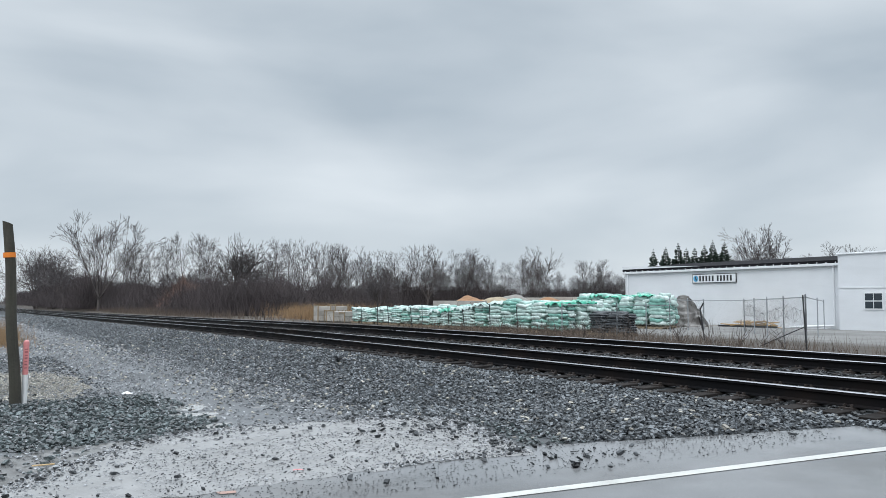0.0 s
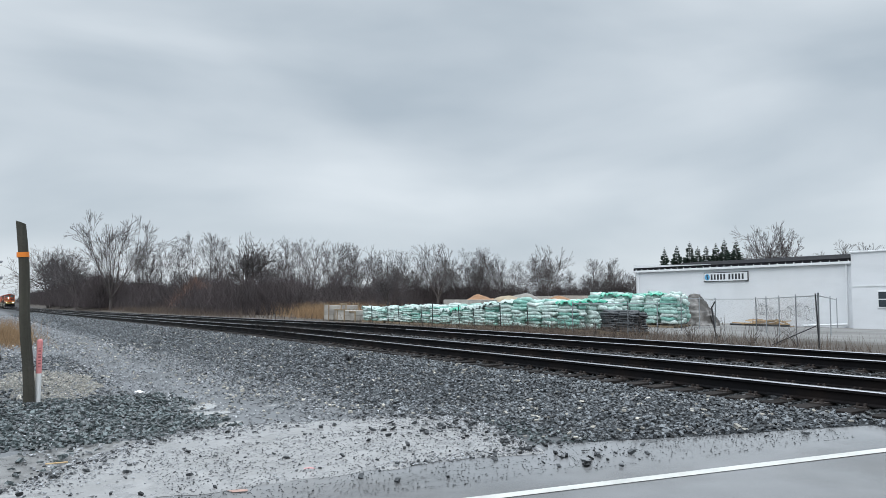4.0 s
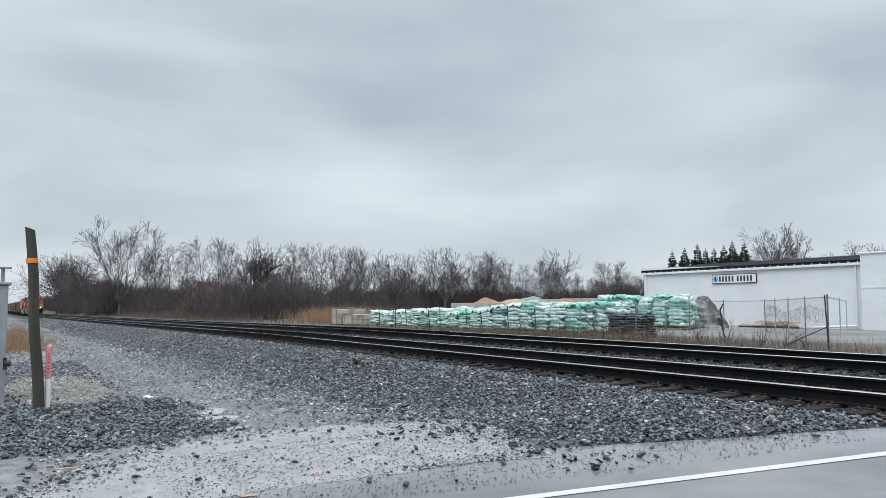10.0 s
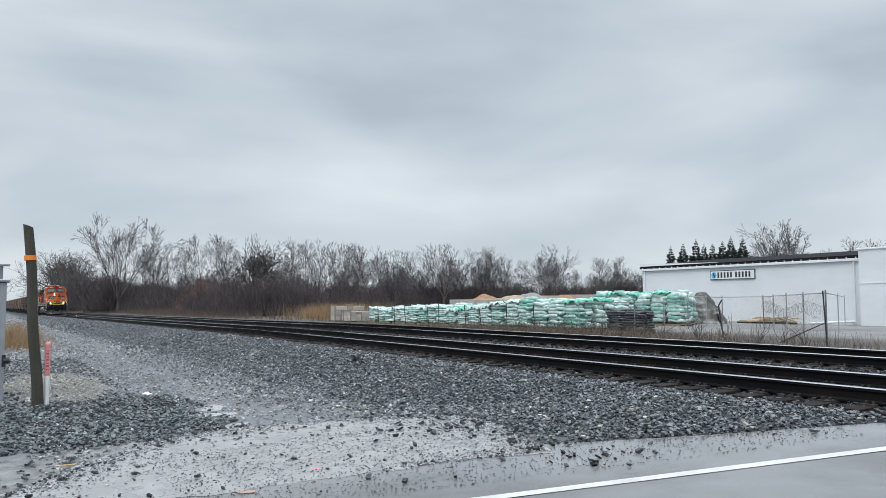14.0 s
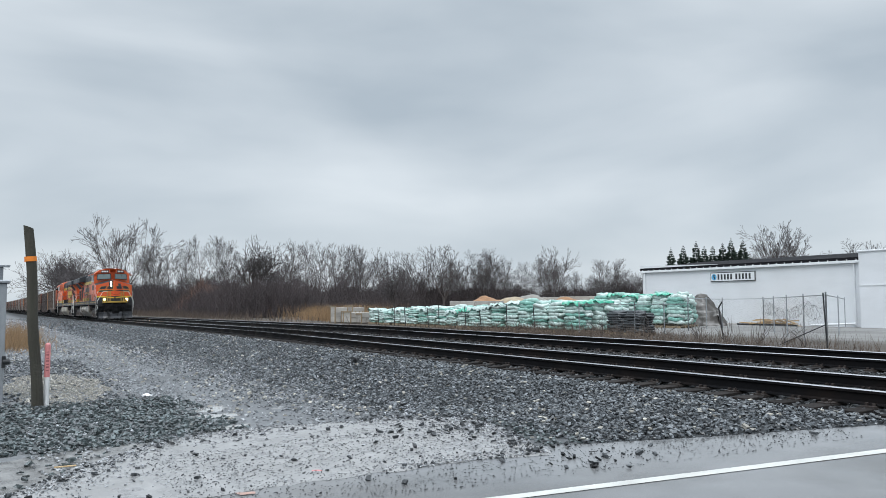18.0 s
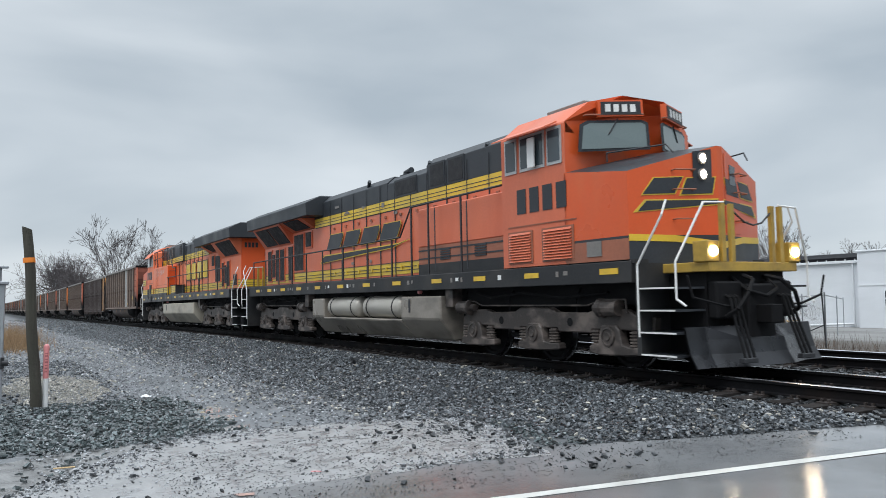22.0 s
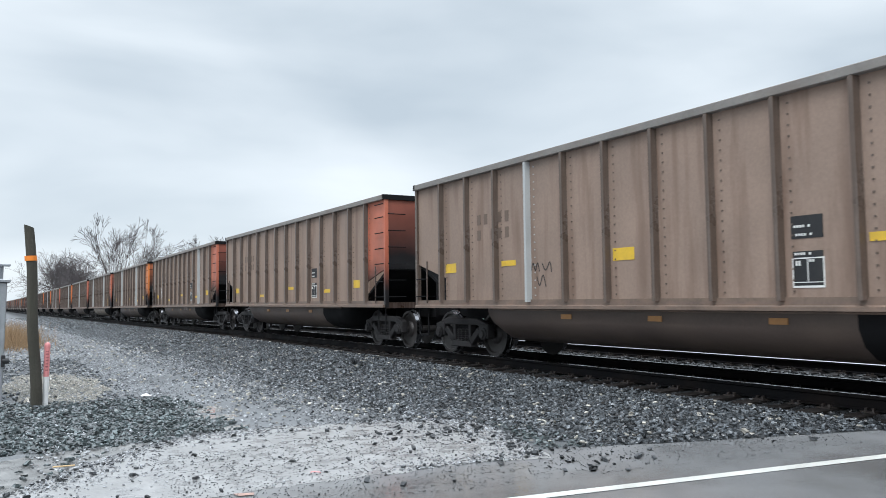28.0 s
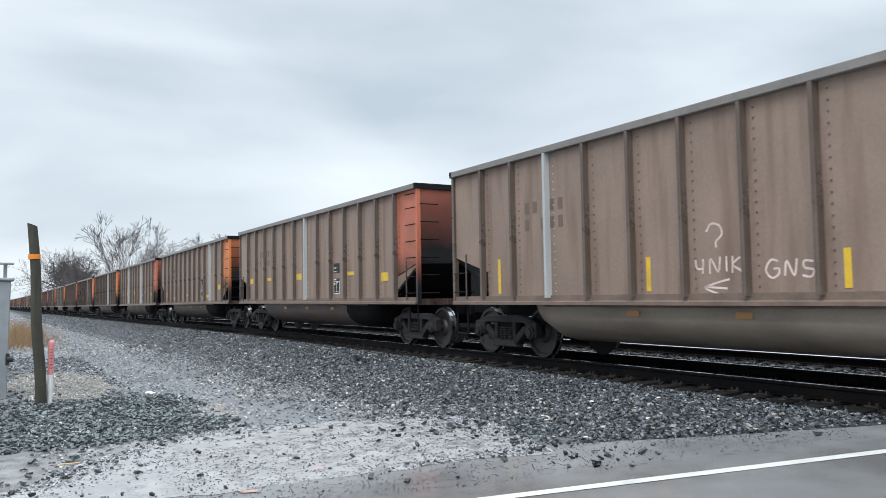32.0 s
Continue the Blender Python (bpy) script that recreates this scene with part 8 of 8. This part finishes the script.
            part("end_post", Geo().box(min(e * (px - 0.06), e * px), max(e * (px - 0.06), e * px), min(s * 0.62, s * 0.70), max(s * 0.62, s * 0.70), 1.62, 2.46), M["mustard"], t)
            if e > 0:
                d = part("ditch_light", Geo().box(10.78, 11.04, min(s * 0.80, s * 1.06), max(s * 0.80, s * 1.06), 1.62, 1.92), M["mustard"], t, bevel=0.01)
                part("lens", Geo().turned([(0, 0.078), (0.02, 0.074), (0.03, 0.04)], (11.045, s * 0.93, 1.77), "x", 18), M["lamp"] if lead else M["wind_glass"], d)
            for k in range(3):
                y = s * (0.50 + 0.09 * k)
                part("air_hose", Geo().tube([(e * 10.86, y, 1.2), (e * 11.1, y, 1.1), (e * 11.22, y * 1.05, 0.7), (e * 11.34, y * 1.08, 0.36), (e * 11.38, y * 1.1, 0.24)], 0.022), M["near_black"], t)
            part("uncoupling_lever", Geo().tube([(e * 11.0, s * 0.3, 0.95), (e * 11.15, s * 0.9, 1.0), (e * 11.1, s * 1.45, 1.12), (e * 11.1, s * 1.55, 1.42)], 0.018), M["near_black"], t)
        g = Geo()
        ring = [(10.90, 0.70), (10.93, 0.52), (10.99, 0.32), (11.10, 0.14)]
        rows = []
        for x, z in ring:
            rows.append([(e * (x + (0.20 if abs(y) < 1.0 else 0.0) * (1 if z < 0.6 else 0.4)), y, z) for y in (-1.40, -1.0, -0.45, 0.45, 1.0, 1.40)])
        g.grid(rows)
        g.grid([[(x - e * 0.03, y, z) for x, y, z in r] for r in rows])
        part("plow", g, M["plow"], t)
        coupler(t, e * 10.55, e)
        for s in (-1, 1):
            part("buffer_block", Geo().box(min(e * 10.84, e * 11.02), max(e * 10.84, e * 11.02), min(s * 0.30, s * 0.86), max(s * 0.30, s * 0.86), 0.80, 1.34), M["near_black"], t, bevel=0.03)
            part("hose_loop", Geo().tube([(e * 11.0, s * 0.25, 1.42), (e * 11.22, s * 0.32, 1.36), (e * 11.30, s * 0.52, 1.18), (e * 11.24, s * 0.70, 0.94), (e * 11.06, s * 0.74, 0.84)], 0.032, 6), M["near_black"], t)
            part("hose_coupling", Geo().box(min(e * 11.30, e * 11.40), max(e * 11.30, e * 11.40), min(s * 0.50, s * 0.80), max(s * 0.50, s * 0.80), 0.20, 0.27), M["steel_dark"], t, bevel=0.01)
        part("draft_gear", Geo().box(min(e * 10.84, e * 11.12), max(e * 10.84, e * 11.12), -0.30, 0.30, 0.50, 1.30), M["near_black"], t, bevel=0.03)
        part("coupler_pocket", Geo().box(min(e * 10.8, e * 11.0), max(e * 10.8, e * 11.0), -0.36, 0.36, 0.62, 1.15), M["near_black"], t, bevel=0.02)
        part("signal_cable", Geo().tube([(e * 10.86, -0.35, 1.40), (e * 11.12, -0.3, 1.2), (e * 11.2, 0.0, 1.12), (e * 11.12, 0.35, 1.22), (e * 10.86, 0.4, 1.42)], 0.03), M["near_black"], t)
        part("chain", Geo().tube([(e * 11.0, -0.42, 2.35), (e * 11.02, -0.2, 2.2), (e * 11.02, 0, 2.16), (e * 11.02, 0.2, 2.2), (e * 11.0, 0.42, 2.35)], 0.014), M["steel_dark"], t)
    # rear hood end
    part("rear_wall", Geo().box(-9.58, -9.552, -0.96, 0.96, 1.72, 3.7), og, t)
    part("rear_band", Geo().box(-9.59, -9.581, -0.96, 0.96, 1.78, 2.06), M["yellow"], t)
    for z in (1.76, 1.86, 1.94, 2.06):
        part("pinstripe", Geo().box(-9.597, -9.591, -0.96, 0.96, z, z + 0.018), M["black_paint"], t)
    part("rear_emblem", Geo().turned([(0, 0.30), (-0.012, 0.30)], (-9.592, -0.3, 3.1), "x", 24), M["black_paint"], t, "round dark emblem with a yellow cross")
    part("emblem_disc", Geo().turned([(0, 0.19), (-0.006, 0.19)], (-9.607, -0.3, 3.1), "x", 24), M["yellow"], t)
    part("emblem_cross", Geo().box(-9.622, -9.615, -0.34, -0.26, 2.92, 3.28).box(-9.622, -9.615, -0.48, -0.34, 3.06, 3.14).box(-9.622, -9.615, -0.26, -0.12, 3.06, 3.14), M["black_paint"], t)
    for i in range(4):
        part("number_bar", Geo().box(-9.59, -9.582, 0.28 + i * 0.15, 0.38 + i * 0.15, 3.35, 3.55), M["black_paint"], t)
    part("rear_light", Geo().box(-9.66, -9.58, -0.44, -0.16, 2.30, 2.72), M["black_paint"], t, bevel=0.02)
    for z in (2.60, 2.40):
        part("rear_lamp", Geo().turned([(0, 0.08), (-0.03, 0.05)], (-9.662, -0.3, z), "x", 14), M["wind_glass"], t)
    part("grab_rail", Geo().tube([(-9.6, -0.7, 2.2), (-9.68, -0.7, 2.2), (-9.68, -0.7, 3.0), (-9.6, -0.7, 3.0)], 0.015), M["orange_grime"], t)
    for x in (7.22, -6.72) if lead else (6.97, -6.97):
        loco_truck(t, x, not lead)
    return t


def stroke(parent, name, pts, width, y, key, label=""):
    """A flat painted line on a flank: the points rounded off, then given a width."""
    q = [Vector(p) for p in pts]
    ends = [q[0] * 2 - q[1]] + q + [q[-1] * 2 - q[-2]]
    line = []
    for a, b, c, d in zip(ends, ends[1:], ends[2:], ends[3:]):
        for k in range(4):
            u = k / 4
            line.append(0.5 * (2 * b + (c - a) * u + (2 * a - 5 * b + 4 * c - d) * u * u + (3 * b - a - 3 * c + d) * u ** 3))
    line.append(q[-1])
    rows = []
    for i, p in enumerate(line):
        d = line[min(i + 1, len(line) - 1)] - line[max(i - 1, 0)]
        n = Vector((-d.y, d.x)).normalized() * width * 0.5
        rows.append([(p.x + n.x, y, p.y + n.y), (p.x - n.x, y, p.y - n.y)])
    return part(name, Geo().grid(rows), M[key], parent, label)


def graffiti(car):
    """White sprayed scrawl low on one car's flank: strokes only."""
    for pts in ([(-0.66, 1.98), (-0.58, 2.08), (-0.44, 2.05), (-0.40, 1.93), (-0.50, 1.84), (-0.50, 1.76)], [(-0.86, 1.62), (-0.84, 1.50), (-0.74, 1.50), (-0.73, 1.62), (-0.74, 1.42)],
                [(-0.62, 1.42), (-0.60, 1.62), (-0.48, 1.44), (-0.44, 1.64)], [(-0.34, 1.64), (-0.34, 1.44)], [(-0.24, 1.64), (-0.25, 1.42)], [(-0.12, 1.62), (-0.24, 1.53), (-0.10, 1.44)],
                [(-0.72, 1.24), (-0.50, 1.30), (-0.30, 1.34)], [(-0.34, 1.22), (-0.72, 1.24), (-0.46, 1.14)],
                [(0.44, 1.54), (0.34, 1.56), (0.26, 1.44), (0.34, 1.34), (0.44, 1.38), (0.45, 1.45), (0.37, 1.45)], [(0.53, 1.36), (0.56, 1.54), (0.66, 1.36), (0.70, 1.56)], [(0.92, 1.52), (0.80, 1.53), (0.80, 1.45), (0.92, 1.42), (0.88, 1.34), (0.77, 1.36)]):
        stroke(car, "sprayed_stroke", pts, 0.028, -1.524, "faded_spray")


def assemble_train():
    lead, trail = loco(True), loco(False)
    TRAIN.extend([(lead, -11.1, False), (trail, -33.4, True)])
    plan = {0: (1, "red", (3,), "tub", 0), 2: (0, "red", (), "tub", 1), 3: (0, "orange", (-3,), "tub", 1), 4: (0, "red", (), "tub", 3), 5: (1, "red", (4,), "tub", 3), 6: (1, "orange", (-3, 3), "tub", 3),
            7: (0, "red", (-4, 3), "tub_tan", 2), 8: (0, "red", (0,), "tub", 1), 9: (1, "orange", (4,), "tub", 0), 10: (0, "red", (-3, 2), "tub", 1), 11: (2, "orange", (2,), "tub", 0)}
    cars = {}
    for i in range(12):
        car = ribbed_car() if i == 1 else tub_car(*plan[i][:4], True, plan[i][4])
        if i == 7:
            graffiti(car)
        elif i == 5:
            for pts in ([(-5.10, 2.04), (-4.95, 1.86), (-4.80, 2.08), (-4.86, 1.80)], [(-5.05, 1.62), (-5.02, 1.80), (-4.88, 1.76), (-4.92, 1.62), (-5.05, 1.66)], [(-4.80, 1.55), (-4.72, 1.84), (-4.62, 1.60), (-4.52, 1.86)],
                        [(-4.66, 2.02), (-4.44, 2.00), (-4.46, 1.92)], [(-5.00, 1.48), (-4.78, 1.56), (-4.42, 1.78)]):
                stroke(car, "sprayed_stroke", pts, 0.035, -1.524, "stencil", "white sprayed scrawl")
            for pts in ([(0.87, 0.87), (0.90, 0.97), (0.97, 0.89), (1.03, 0.98), (1.06, 0.87)], [(1.13, 0.87), (1.20, 0.98), (1.26, 0.86)], [(1.40, 0.96), (1.32, 0.96), (1.40, 0.90), (1.32, 0.86)], [(1.48, 0.97), (1.47, 0.87), (1.58, 0.86), (1.60, 0.98)]):
                stroke(car, "sprayed_stroke", pts, 0.022, -1.512, "faded_spray", "pale sprayed scrawl")
        elif i == 3:
            for pts in ([(-3.04, 1.66), (-2.98, 1.80), (-2.92, 1.66), (-2.85, 1.80), (-2.80, 1.64)], [(-2.72, 1.78), (-2.62, 1.66), (-2.50, 1.80), (-2.46, 1.62)], [(-2.88, 1.56), (-2.80, 1.40), (-2.70, 1.58), (-2.62, 1.38)]):
                stroke(car, "sprayed_stroke", pts, 0.024, -1.524, "sill_dark", "dark sprayed scrawl")
        TRAIN.append((car, -52.82 - 16.18 * i, False))
    far = [tub_car(2, "orange", (3,), "tub", False, 0), tub_car(2, "red", (), "tub", False, 1), tub_car(1, "orange", (-2, 2), "tub_tan", False, 0)]
    for i in range(12, 46):
        k = (i * 7) % 3
        TRAIN.append((far[k] if i < 15 and far[k] not in [c for c, *_ in TRAIN] else copy_thing(far[k], pose(0, 0, 0)), -52.82 - 16.18 * i, False))


def motions():
    """The whole train runs by, and the wheels of its nearer vehicles turn."""
    for ob, behind, turned in TRAIN:
        ob.scale = (1, 1, 1.02)
        rows = []
        for t in range(33):
            x = front_x(t) + behind
            head = math.degrees(math.atan(track_slope(x)))
            rows.append((t, pose(x, track_y(x), 0.016 + dip(x), 0, math.degrees(math.atan(dip(x - 0.5) - dip(x + 0.5))), head) @ pose(0, 0, 0, TILT) @ pose(0, 0, 0, 0, 0, 180 if turned else 0)))
        walk(ob, rows)
    for ob, x, r, turned in AXLES:
        rows = []
        for k in range(32 * FPS + 1):
            angle = math.degrees(front_x(k / FPS) / r) * (-1 if turned else 1)
            rows.append((k / FPS, pose(x, 0, r, 0, angle % 360, 0)))
        walk(ob, rows)


assemble_train()
motions()
